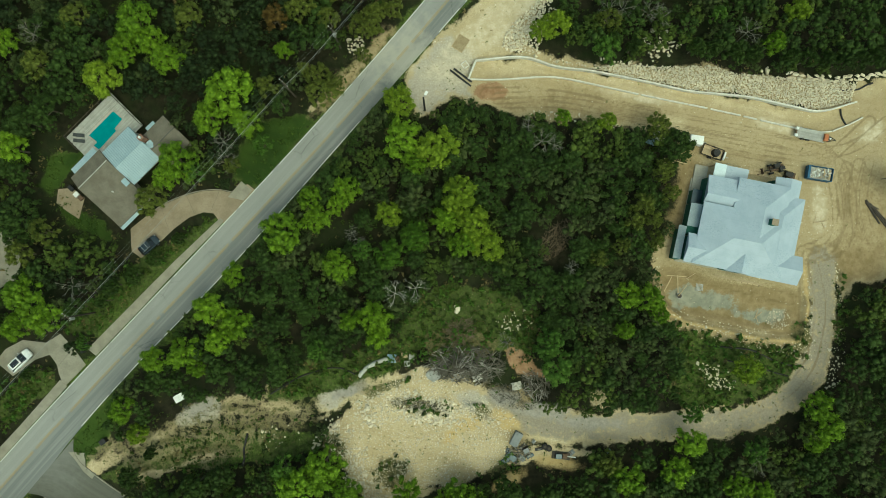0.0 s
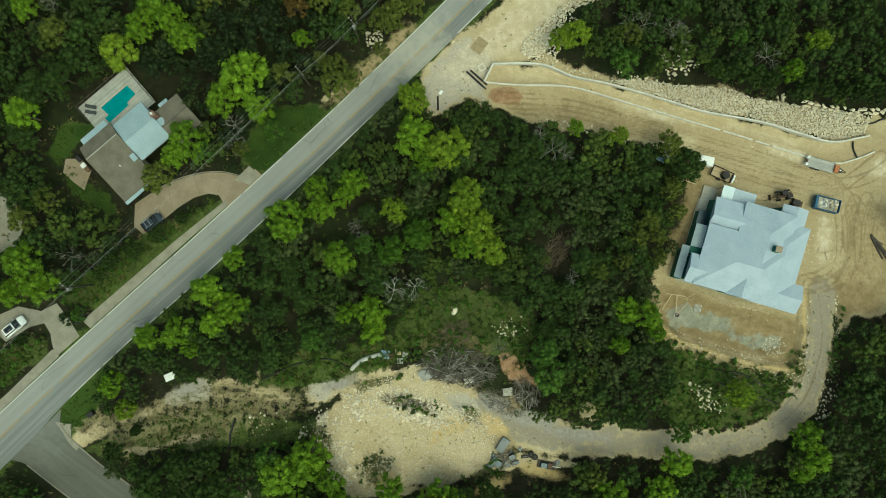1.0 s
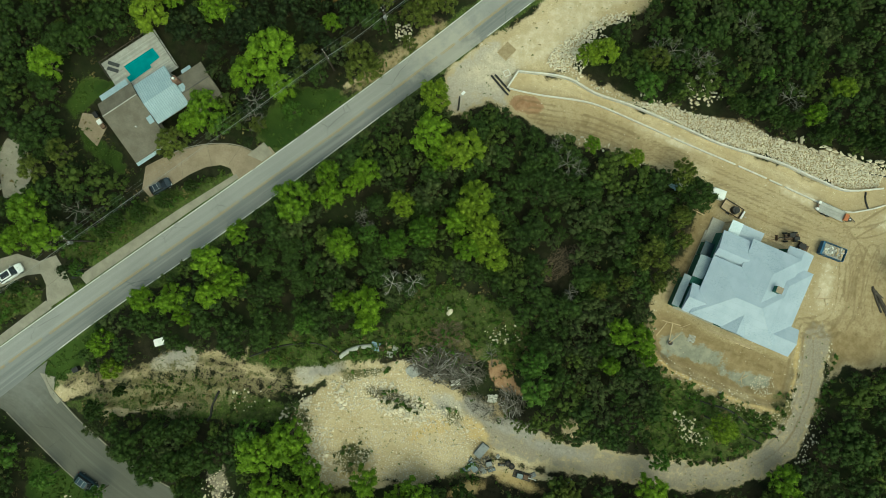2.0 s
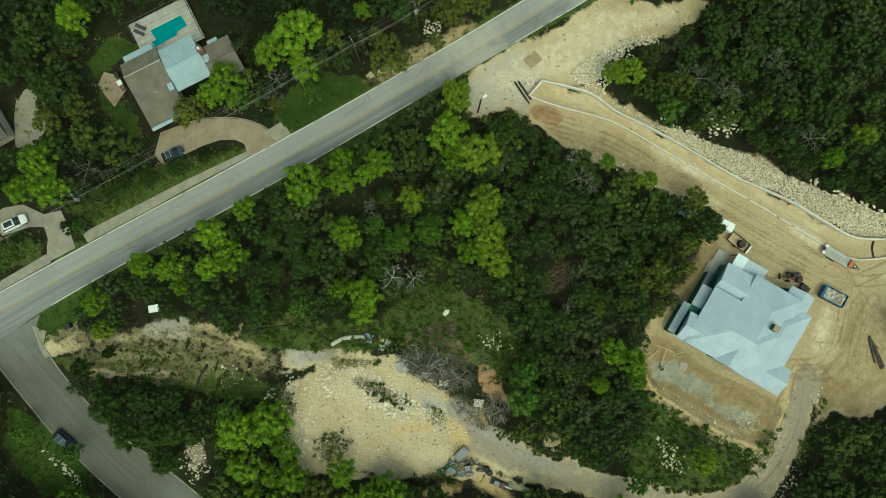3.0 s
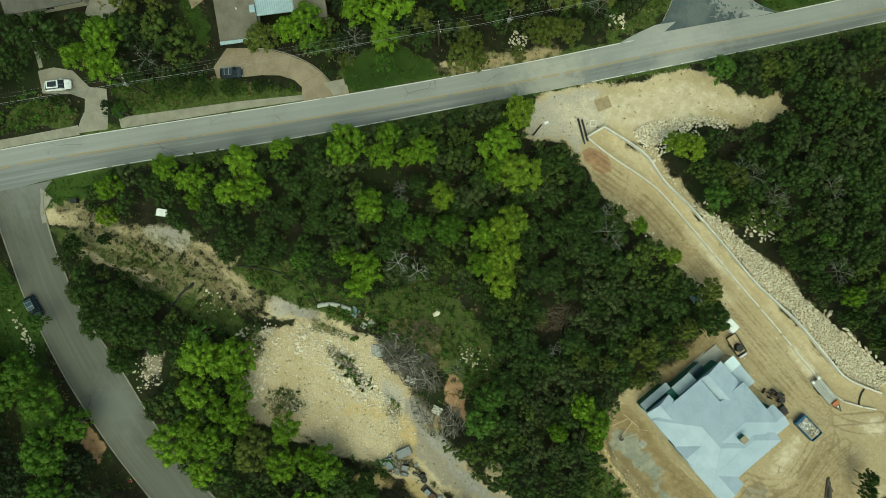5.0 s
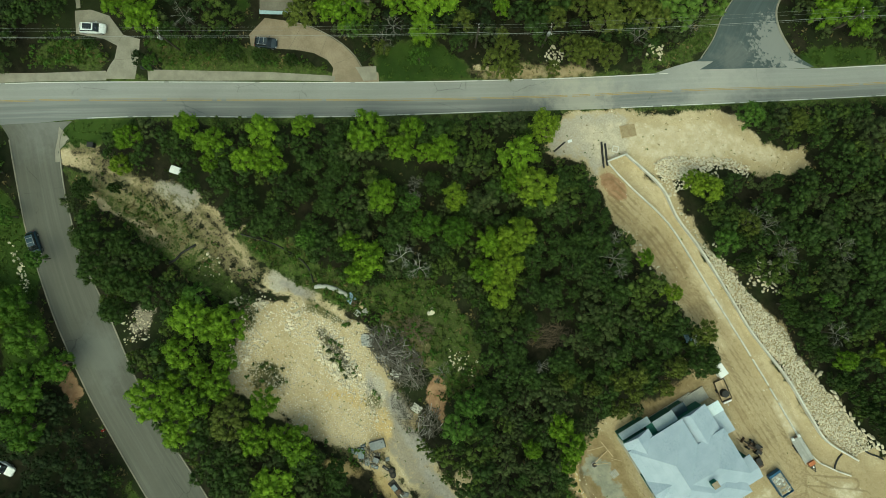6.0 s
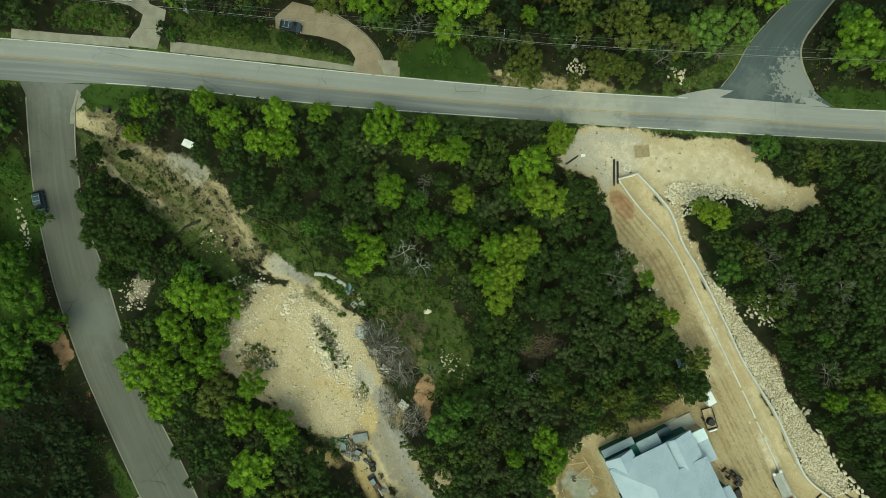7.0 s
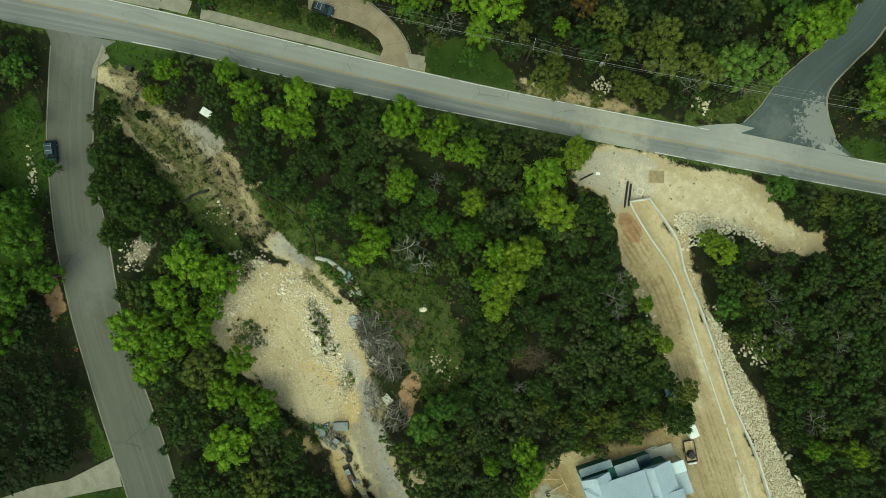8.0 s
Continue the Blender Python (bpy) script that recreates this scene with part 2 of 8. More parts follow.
STEEL = plain("grey_steel", (0.30, 0.31, 0.31), (0.45, 0.46, 0.46), 0.45, 0.7, fine=9, relief=0.003)
RUSTY = plain("rusty_steel", (0.10, 0.065, 0.045), (0.20, 0.13, 0.09), 0.8, 0.3, fine=9, relief=0.006)
ORANGE = plain("orange_red_paint", (0.40, 0.13, 0.05), (0.48, 0.18, 0.08), 0.5, fine=9, relief=0.003)
YELLOW = plain("yellow_machine_paint", (0.50, 0.36, 0.04), (0.60, 0.44, 0.06), 0.5, fine=9, relief=0.003)
BLUE_PAINT = plain("blue_skip_paint", (0.02, 0.085, 0.17), (0.035, 0.12, 0.22), 0.5, fine=9, relief=0.003)
TARP_BLUE = plain("faded_blue_tarpaulin", (0.17, 0.26, 0.34), (0.26, 0.36, 0.44), 0.6, coarse=2, fine=7, relief=0.02)
WHITE_PAINT = plain("white_paint", (0.70, 0.72, 0.72), (0.80, 0.81, 0.81), 0.4, fine=9, relief=0.002, specular=0.5)
CAR_WHITE = plain("white_car_paint", (0.74, 0.77, 0.78), (0.80, 0.82, 0.83), 0.25, fine=3, relief=0.0005, specular=0.6)
CAR_DARK = plain("dark_blue_car_paint", (0.018, 0.03, 0.042), (0.03, 0.045, 0.06), 0.25, 0.3, fine=3, relief=0.0005, specular=0.6)
GREY_PAINT = plain("dull_grey_paint", (0.17, 0.185, 0.19), (0.25, 0.265, 0.27), 0.6, fine=6, relief=0.004)
CAR_TEAL = plain("slate_blue_car_paint", (0.012, 0.035, 0.055), (0.02, 0.05, 0.075), 0.28, 0.3, fine=3, relief=0.0005, specular=0.6)
CAR_GLASS = plain("dark_car_glass", (0.012, 0.016, 0.018), (0.02, 0.025, 0.028), 0.08, fine=3, relief=0.0, specular=0.8)
RED_LENS = plain("red_lamp_lens", (0.35, 0.02, 0.015), (0.45, 0.03, 0.02), 0.2, fine=3, relief=0.0)
CLEAR_LENS = plain("clear_lamp_lens", (0.6, 0.62, 0.62), (0.7, 0.72, 0.72), 0.1, fine=3, relief=0.0, specular=0.7)
BRICK = plain("red_brown_brick", (0.17, 0.10, 0.075), (0.25, 0.155, 0.115), 0.9, coarse=2, fine=9, relief=0.01)
ROAD_WHITE = plain("worn_white_road_paint", (0.55, 0.55, 0.52), (0.68, 0.68, 0.65), 0.8, coarse=1.2, fine=6, relief=0.002, space="world")
ROAD_YELLOW = plain("worn_yellow_road_paint", (0.36, 0.24, 0.08), (0.34, 0.27, 0.15), 0.8, coarse=0.8, fine=5, relief=0.002, space="world")
CUSHION = plain("dark_sling_fabric", (0.04, 0.045, 0.05), (0.07, 0.075, 0.08), 0.8, fine=12, relief=0.004)


def membrane():
    """Roof underlayment: pale sheets in laps, crinkled, with faint stains."""
    n = Nodes("pale_blue_roof_underlay")
    where = n.place("object")
    big, mid = n.noise(where, 0.35, 4, 0.6), n.noise(where, 2.2, 4, 0.6)
    wave = n.add("ShaderNodeTexWave")
    wave.wave_type, wave.bands_direction, wave.wave_profile = "BANDS", "Z", "SAW"
    wave.inputs["Scale"].default_value, wave.inputs["Distortion"].default_value = 0.75, 0.3
    n.link(where, wave.inputs["Vector"])
    tone = n.mix(n.band(big, 0.3, 0.7), *MEMBRANE_TONES)
    tone = n.mix(n.band(wave.outputs["Fac"], 0.90, 1.0, 0.0, 0.25), tone, (0.29, 0.36, 0.41))
    tone = n.mix(n.band(mid, 0.55, 0.8, 0.0, 0.3), tone, (0.31, 0.38, 0.43))
    wrinkle = n.noise(where, 5.0, 4, 0.75, (0.45, 1.0, 1.0))
    patch = n.band(n.noise(where, 0.22, 3, 0.5), 0.46, 0.62)
    tone = n.mix(n.math("MULTIPLY", n.band(wrinkle, 0.50, 0.62, 0.0, 0.45), patch), tone, (0.22, 0.29, 0.36))
    n.color(tone)
    n.bump(n.math("ADD", n.math("MULTIPLY", mid, 0.7), n.math("MULTIPLY", wave.outputs["Fac"], 0.5)), 0.35, 0.03)
    return n.done(0.55, 0.0, 0.4)


MEMBRANE = membrane()


def asphalt(name, light, dark, lane_mix, cracks=0.5, stains=(), streaks=0.55):
    """Worn road: lighter wheel tracks along it, patches, cracks; darker past the middle of its width. UV: metres along
    and across.
    """
    n = Nodes(name)
    uv = n.place("uv")
    where = n.place("world")
    streak = n.noise(uv, 1.0, 4, 0.6, (0.035, 1.4, 1.0))
    patch = n.noise(where, 0.09, 4, 0.6)
    grain = n.noise(where, 9.0, 3, 0.7)
    side = n.add("ShaderNodeSeparateXYZ")
    n.link(uv, side.inputs[0])
    lane = n.band(side.outputs["Y"], 2.9, 3.5)
    tone = n.mix(n.math("MULTIPLY", lane, lane_mix), light, dark)
    tone = n.mix(n.band(streak, 0.42, 0.7, 0.0, streaks), tone, tuple(c * 1.45 for c in light))
    tone = n.mix(n.band(patch, 0.45, 0.75, 0.0, 0.35), tone, tuple(c * 0.62 for c in light))
    v = n.add("ShaderNodeTexVoronoi")
    v.feature = "DISTANCE_TO_EDGE"
    v.inputs["Scale"].default_value = 0.16
    warp = n.mix(0.9, where, n.noise(where, 0.5, 3, 0.6), "ADD")
    n.link(warp, v.inputs["Vector"])
    crack = n.math("MULTIPLY", n.band(v.outputs["Distance"], 0.0, 0.012, 1.0, 0.0), n.band(patch, 0.5, 0.62, 0.0, cracks))
    tone = n.mix(crack, tone, tuple(c * 0.35 for c in dark))
    tone = n.mix(n.band(grain, 0.4, 0.8, 0.0, 0.3), tone, tuple(c * 0.6 for c in dark))
    for (x, y), reach, dust, low, strength, soft, size in stains:
        far = n.add("ShaderNodeVectorMath")
        far.operation = "DISTANCE"
        n.link(where, far.inputs[0])
        far.inputs[1].default_value = (x, y, 0.0)
        spread = n.math("SUBTRACT", n.noise(where, size, 5, 0.7), n.math("MULTIPLY", far.outputs["Value"], 0.5 / reach))
        tone = n.mix(n.band(spread, low, low + soft, 0.0, strength), tone, dust)
    n.color(tone)
    n.bump(grain, 0.4, 0.01)
    return n.done(0.85, 0.0, 0.35)


ASPHALT = asphalt("worn_grey_asphalt", (0.27, 0.275, 0.265), (0.17, 0.178, 0.178), 1.0, 0.5, [((-6.5, 33.5), 11.0, (0.42, 0.40, 0.34), 0.05, 0.55, 0.4, 0.45), ((8.0, 54.0), 12.0, (0.40, 0.39, 0.36), 0.0, 0.5, 0.5, 0.3)], streaks=0.3)
ASPHALT_LANE = asphalt("side_street_asphalt", (0.112, 0.112, 0.094), (0.092, 0.093, 0.08), 0.5, 0.6, [((-69.0, -38.0), 8.0, (0.20, 0.20, 0.19), 0.0, 0.6, 0.5, 0.25), ((-32.0, -59.0), 10.0, (0.16, 0.165, 0.15), 0.1, 0.7, 0.4, 0.2)], streaks=0.5)
ASPHALT_DARK = asphalt("dark_new_asphalt", (0.066, 0.086, 0.09), (0.056, 0.074, 0.078), 0.4, 0.0, [((10.0, 66.5), 8.0, (0.26, 0.265, 0.255), 0.18, 0.75, 0.10, 1.0), ((6.0, 59.0), 6.0, (0.16, 0.17, 0.165), 0.1, 0.5, 0.35, 0.3)])


def soil():
    """One ground: leaf litter, grass, caliche dirt, grey gravel, red earth, wet mud, blended by their own ragged fields."""
    n = Nodes("hillside_ground")
    where = n.place("world")
    n1, n2, n3 = n.noise(where, 0.12, 5, 0.6), n.noise(where, 0.7, 5, 0.65), n.noise(where, 3.5, 4, 0.7)
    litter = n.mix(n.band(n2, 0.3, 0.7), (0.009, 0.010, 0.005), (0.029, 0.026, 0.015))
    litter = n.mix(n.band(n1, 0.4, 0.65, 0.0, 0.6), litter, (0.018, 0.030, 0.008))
    grass = n.mix(n.band(n2, 0.3, 0.7), (0.044, 0.077, 0.012), (0.096, 0.142, 0.03))
    grass = n.mix(n.band(n3, 0.45, 0.8, 0.0, 0.7), grass, (0.15, 0.16, 0.065))
    grass = n.mix(n.band(n.noise(where, 1.9, 5, 0.75), 0.42, 0.58, 0.7, 0.0), grass, (0.022, 0.034, 0.008))
    dirt = n.mix(n.band(n1, 0.3, 0.7), (0.45, 0.36, 0.215), (0.555, 0.465, 0.305))
    dirt = n.mix(n.band(n2, 0.5, 0.8, 0.0, 0.5), dirt, (0.60, 0.525, 0.375))
    dirt = n.mix(n.band(n3, 0.48, 0.8, 0.0, 0.6), dirt, (0.30, 0.235, 0.14))
    n0, n4 = n.noise(where, 0.045, 4, 0.65), n.noise(where, 1.6, 6, 0.75)
    dirt = n.mix(n.band(n0, 0.42, 0.62, 0.0, 0.6), dirt, (0.37, 0.30, 0.18))
    dirt = n.mix(n.band(n4, 0.5, 0.68, 0.0, 0.65), dirt, (0.33, 0.265, 0.155))
    dirt = n.mix(n.band(n4, 0.30, 0.42, 0.45, 0.0), dirt, (0.61, 0.54, 0.385))
    turned = n.add("ShaderNodeMapping")
    turned.inputs["Rotation"].default_value = (0, 0, radians(12))
    n.link(where, turned.inputs["Vector"])
    drag = n.noise(turned.outputs[0], 1.0, 6, 0.7, (0.07, 0.9, 1.0))
    dirt = n.mix(n.band(drag, 0.48, 0.66, 0.0, 0.32), dirt, (0.34, 0.262, 0.15))
    dirt = n.mix(n.band(drag, 0.30, 0.42, 0.25, 0.0), dirt, (0.60, 0.53, 0.38))
    speck = n.noise(where, 7.0, 3, 0.8)
    dirt = n.mix(n.band(speck, 0.52, 0.7, 0.0, 0.55), dirt, (0.23, 0.18, 0.105))
    rut_and_shade = n.math("MULTIPLY", n.band(n.math("ADD", n.attribute("rut_and_shade"), n.math("MULTIPLY", n.math("SUBTRACT", n4, 0.5), 0.35)), 0.3, 0.95), 0.72)
    stones = n.add("ShaderNodeTexVoronoi")
    stones.inputs["Scale"].default_value = 2.4
    n.link(where, stones.inputs["Vector"])
    spot = n.math("MULTIPLY", n.band(stones.outputs["Distance"], 0.16, 0.28, 1.0, 0.0), n.band(n2, 0.45, 0.6))
    dirt = n.mix(n.math("MULTIPLY", spot, 0.6), dirt, (0.68, 0.62, 0.50))
    gravel = n.mix(n.band(n3, 0.3, 0.7), (0.205, 0.18, 0.138), (0.315, 0.28, 0.22))
    gravel = n.mix(n.band(n2, 0.4, 0.75, 0.0, 0.4), gravel, (0.36, 0.315, 0.245))
    pale = n.mix(n.band(n3, 0.3, 0.7), (0.34, 0.305, 0.25), (0.48, 0.435, 0.36))
    pale = n.mix(n.band(n4, 0.5, 0.7, 0.0, 0.5), pale, (0.27, 0.245, 0.205))
    red = n.mix(n.band(n2, 0.3, 0.7), (0.24, 0.135, 0.075), (0.36, 0.235, 0.14))
    mud = n.mix(n.band(n2, 0.3, 0.7), (0.20, 0.205, 0.165), (0.31, 0.30, 0.235))
    tan = n.mix(n.band(n2, 0.3, 0.7), (0.27, 0.205, 0.112), (0.38, 0.305, 0.185))
    tan = n.mix(n.band(n4, 0.5, 0.68, 0.0, 0.6), tan, (0.20, 0.148, 0.078))
    tan = n.mix(n.band(n4, 0.30, 0.42, 0.5, 0.0), tan, (0.43, 0.365, 0.24))

    grass = n.mix(n.band(n4, 0.5, 0.64, 0.0, 0.55), grass, (0.115, 0.105, 0.052))
    grass = n.mix(n.band(n0, 0.45, 0.6, 0.0, 0.35), grass, (0.05, 0.055, 0.022))

    def over(tone, cover, field, edge=0.14):
        f = n.math("ADD", n.attribute(field), n.math("MULTIPLY", n.math("SUBTRACT", n3, 0.5), 0.5))
        f = n.math("ADD", f, n.math("MULTIPLY", n.math("SUBTRACT", n2, 0.5), 0.9))
        return n.mix(n.band(f, 0.5 - edge, 0.5 + edge), tone, cover)

    lawn = n.mix(n.band(n1, 0.35, 0.65), (0.022, 0.044, 0.008), (0.044, 0.076, 0.014))
    lawn = n.mix(n.band(n4, 0.5, 0.7, 0.0, 0.4), lawn, (0.05, 0.056, 0.018))
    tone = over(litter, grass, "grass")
    tone = over(tone, lawn, "lawn", 0.25)
    tone = over(tone, dirt, "dirt")
    tone = over(tone, tan, "tan", 0.3)
    loam = n.mix(n.band(n2, 0.3, 0.7), (0.205, 0.15, 0.076), (0.30, 0.232, 0.13))
    loam = n.mix(n.band(n4, 0.52, 0.7, 0.0, 0.55), loam, (0.15, 0.11, 0.055))
    tone = over(tone, loam, "loam", 0.3)
    tone = over(tone, gravel, "gravel")
    tone = over(tone, pale, "pale", 0.2)
    tone = over(tone, n.mix(n.band(n2, 0.3, 0.7), (0.50, 0.435, 0.315), (0.60, 0.535, 0.405)), "cream", 0.3)
    tone = over(tone, n.mix(n.band(n4, 0.3, 0.7), (0.45, 0.32, 0.145), (0.53, 0.41, 0.21)), "ochre", 0.3)
    tone = over(tone, n.mix(n.band(n4, 0.3, 0.7), (0.245, 0.225, 0.20), (0.36, 0.335, 0.295)), "mauve", 0.25)
    tone = over(tone, red, "red")
    tone = over(tone, mud, "mud")
    tone = over(tone, n.mix(n.band(n4, 0.35, 0.65), (0.06, 0.066, 0.022), (0.17, 0.148, 0.075)), "weedy", 0.12)
    # Wheel ruts, and the painted shade line inside the bank.
    tone = n.mix(rut_and_shade, tone, (0.165, 0.122, 0.064))
    n.color(tone)
    n.bump(n.math("ADD", n2, n.math("MULTIPLY", n3, 0.5)), 0.6, 0.15)
    return n.done(0.95, 0.0, 0.15)


SOIL = soil()


def pool_water():
    n = Nodes("turquoise_pool_water")
    where = n.place("object")
    n.color(n.mix(n.band(n.noise(where, 0.6, 3, 0.5), 0.3, 0.7), (0.0, 0.18, 0.20), (0.01, 0.235, 0.25)))
    n.bump(n.noise(where, 3.0, 2, 0.5), 0.15, 0.02)
    return n.done(0.05, 0.0, 0.5)


WATER = pool_water()

# ---------------------------------------------------------------- plan of the ground
ROAD_NW = [(-251.0, -230.0), (-160.0, -129.0), (-115.0, -79.0), (-80.3, -39.7), (-66.9, -25.0), (-53.2, -10.5), (-44.7, -1.6), (-32.6, 11.3), (-22.5, 22.3), (-9.5, 36.9), (3.7, 52.3), (17.0, 67.2), (24.6, 76.1), (60.0, 118.0), (150.0, 225.0)]
ROAD_SE = [(-246.5, -235.0), (-155.0, -134.0), (-110.0, -84.0), (-74.7, -44.5), (-64.9, -32.6), (-55.3, -21.8), (-44.9, -11.0), (-34.7, -0.1), (-24.7, 11.1), (-12.2, 25.3), (-1.6, 37.2), (12.1, 53.0), (21.2, 63.6), (28.8, 72.5), (64.5, 114.5), (154.5, 221.0)]
STREET_W = [(-73.6, -43.2), (-70.6, -43.9), (-67.0, -46.3), (-63.0, -48.9), (-57.3, -52.5), (-52.2, -55.1), (-46.4, -57.9), (-39.0, -61.0), (-28.0, -64.7), (-18.6, -67.1), (-11.5, -68.8), (-3.4, -70.6), (5.1, -72.4), (30.0, -79.0), (80.0, -96.0), (170.0, -130.0)]
STREET_E = [(-65.4, -33.6), (-65.4, -35.9), (-64.3, -37.7), (-61.4, -40.1), (-57.6, -42.8), (-53.2, -45.4), (-49.4, -47.6), (-45.4, -49.4), (-37.8, -51.7), (-25.4, -56.3), (-15.3, -59.3), (-8.8, -60.3), (3.4, -62.8), (30.0, -70.0), (80.0, -87.0), (170.0, -121.0)]
LANE_W = [(0.8, 49.6), (2.6, 54.5), (1.6, 58.5), (-0.4, 63.0), (-1.6, 68.6), (-2.6, 75.1), (-4.6, 81.2), (-14.0, 98.0), (-40.0, 130.0)]
LANE_E = [(17.4, 68.0), (13.0, 67.0), (9.0, 67.9), (6.3, 69.3), (4.7, 71.6), (3.2, 76.8), (0.8, 84.4), (-9.0, 101.0), (-35.0, 133.0)]
POOL_DRIVE = [(-55.3, 3.6), (-52.8, 5.6), (-49.4, 7.9), (-45.9, 9.4), (-42.4, 10.3), (-39.4, 10.4), (-37.2, 9.9), (-34.6, 11.5), (-33.3, 10.5), (-38.8, 4.5), (-39.8, 5.2), (-40.6, 6.3), (-42.4, 6.5), (-44.9, 5.6), (-47.6, 3.6), (-50.4, 0.9), (-53.4, -1.6), (-55.1, -0.4)]
WEST_DRIVE = [(-79.2, -19.9), (-77.4, -17.7), (-74.4, -16.1), (-70.3, -16.6), (-67.7, -15.0), (-65.6, -17.3), (-63.2, -20.5), (-67.1, -24.5), (-68.0, -22.0), (-68.3, -20.5), (-69.6, -18.7), (-72.2, -19.6), (-76.1, -22.5)]
SOUTH_DRIVE = [(-2.5, -70.6), (2.7, -72.2), (0.5, -78.5), (-2.4, -87.2), (-4.2, -97.7), (-7.3, -97.0), (-5.1, -85.7), (-3.1, -79.9)]
ROADS = [ROAD_NW + ROAD_SE[::-1], STREET_W + STREET_E[::-1], LANE_W + LANE_E[::-1]]
DRIVES = [POOL_DRIVE, WEST_DRIVE, SOUTH_DRIVE]

# Bare ground of the building site, by its sorts of soil.
YARD = [(41.2, 20.9), (43.2, 17.9), (42.2, 14.1), (42.0, 4.1), (39.0, 1.6), (37.3, -1.4), (36.8, -5.9), (37.8, -9.9), (40.8, -12.7), (47.6, -14.7), (55.6, -16.3), (62.8, -17.1), (64.8, -14.9), (65.0, -2.9), (69.4, -2.1), (69.4, -5.1), (70.8, -9.1), (73.1, -5.9), (78.0, -5.4), (83.6, 0.1), (85.6, 14.1), (85.6, 30.1), (78.4, 30.3), (71.6, 29.1), (66.6, 24.5), (61.6, 25.1), (51.6, 26.9), (36.6, 29.3), (26.6, 31.3), (14.1, 33.7), (5.6, 32.9), (5.4, 30.1), (3.6, 28.3), (5.6, 25.9), (11.6, 24.5), (16.6, 23.5), (26.6, 22.7), (31.6, 21.5)]
SAND_PAD = [(-7.6, 29.2), (-4.8, 33.2), (-0.6, 37.6), (4.8, 42.6), (12.2, 51.2), (16.3, 52.1), (21.2, 52.5), (25.0, 53.8), (26.7, 56.6), (29.2, 54.9), (28.0, 51.3), (24.6, 47.7), (22.0, 46.6), (16.6, 42.4), (14.6, 35.6), (8.0, 33.0), (5.0, 30.0), (4.6, 26.0), (0.0, 27.6)]
CLEARING = [(-19.9, -32.1), (-14.4, -26.1), (-8.4, -22.7), (-3.2, -20.4), (4.6, -24.9), (9.6, -27.1), (13.1, -30.4), (12.1, -36.4), (8.6, -39.1), (1.6, -41.7), (-5.4, -42.7), (-12.9, -45.4), (-16.6, -40.9), (-17.9, -37.4), (-21.2, -34.9)]
TRACK_WEST = [(-62.4, -39.3), (-60.6, -38.2), (-56.1, -36.0), (-52.5, -34.1), (-48.2, -31.8), (-43.4, -29.8), (-40.1, -28.2), (-36.5, -27.9), (-32.7, -27.8), (-25.3, -28.4), (-19.0, -26.8), (-13.6, -25.4), (-6.4, -22.5)]
TRACK_WEST_LOW = [(-53.6, -40.7), (-48.4, -39.4), (-44.4, -37.6), (-39.4, -36.2)]
TRACK_SOUTH = [(1.6, -24.9), (8.6, -28.1), (15.6, -30.5), (23.6, -31.4), (32.6, -31.6), (41.6, -31.1), (50.6, -30.9), (56.6, -29.1), (61.6, -26.1), (65.0, -21.9), (66.6, -15.9), (67.2, -9.9), (67.1, -2.1)]
TRACK_WIDE = [(7.6, -28.4), (15.6, -31.1), (25.6, -31.7)]
RUTS_WEST = [[(-58.7, -34.8), (-56.1, -33.4), (-52.1, -32.5), (-47.0, -30.6)], [(-55.6, -39.2), (-51.0, -37.6), (-46.6, -35.4), (-41.0, -33.6)], [(-33.4, -28.0), (-30.9, -25.8), (-31.0, -23.8)], [(-37.1, -33.3), (-32.6, -31.9), (-25.6, -31.3), (-20.1, -29.4)]]
BANK = [(37.6, -6.4), (38.8, -10.4), (42.1, -12.7), (48.6, -14.3), (56.1, -15.9), (62.8, -16.3), (64.0, -13.9), (64.3, -7.9), (64.0, -3.4)]
MUD_PATCH = [(38.8, -5.7), (41.6, -5.9), (45.1, -7.1), (50.6, -7.9), (54.6, -10.4), (61.1, -10.7), (60.6, -12.7), (56.1, -14.1), (50.6, -12.5), (45.6, -11.5), (41.1, -10.7), (38.8, -8.4)]
APRON = [(-5.1, 32.9), (-1.4, 36.9), (1.6, 38.3), (3.8, 35.9), (6.2, 33.6), (4.6, 30.3), (5.4, 26.1), (1.6, 27.1), (-0.6, 26.1), (-1.6, 23.9), (-4.2, 23.6), (-5.8, 25.6), (-6.8, 29.1)]
GRAVELS = [
    [(-34.5, -47.5), (-31.5, -45.5), (-29.0, -49.5), (-30.5, -53.0)],
    [(7.1, -24.9), (11.6, -27.1), (19.6, -29.4), (27.6, -29.4), (27.6, -33.4), (17.6, -33.1), (11.6, -30.7), (6.6, -27.1)],
    [(-22.4, -25.9), (-14.4, -23.1), (-12.4, -24.9), (-18.4, -27.4), (-22.4, -28.1)],
    [(64.8, -1.5), (69.6, -1.5), (69.5, -10.4), (68.6, -17.9), (66.6, -22.4), (65.2, -19.9), (64.9, -10.4)],
]
PALES = [APRON, [(-48.1, -30.7), (-46.1, -28.3), (-41.8, -26.0), (-39.6, -27.3), (-39.3, -29.9), (-43.1, -31.2), (-47.3, -32.4)], [(-22.4, -25.9), (-18.4, -24.4), (-16.4, -25.9), (-19.4, -28.1), (-22.4, -28.1)], [(0.6, -25.1), (5.6, -24.7), (8.6, -26.6), (8.2, -28.6), (3.6, -27.9)]]
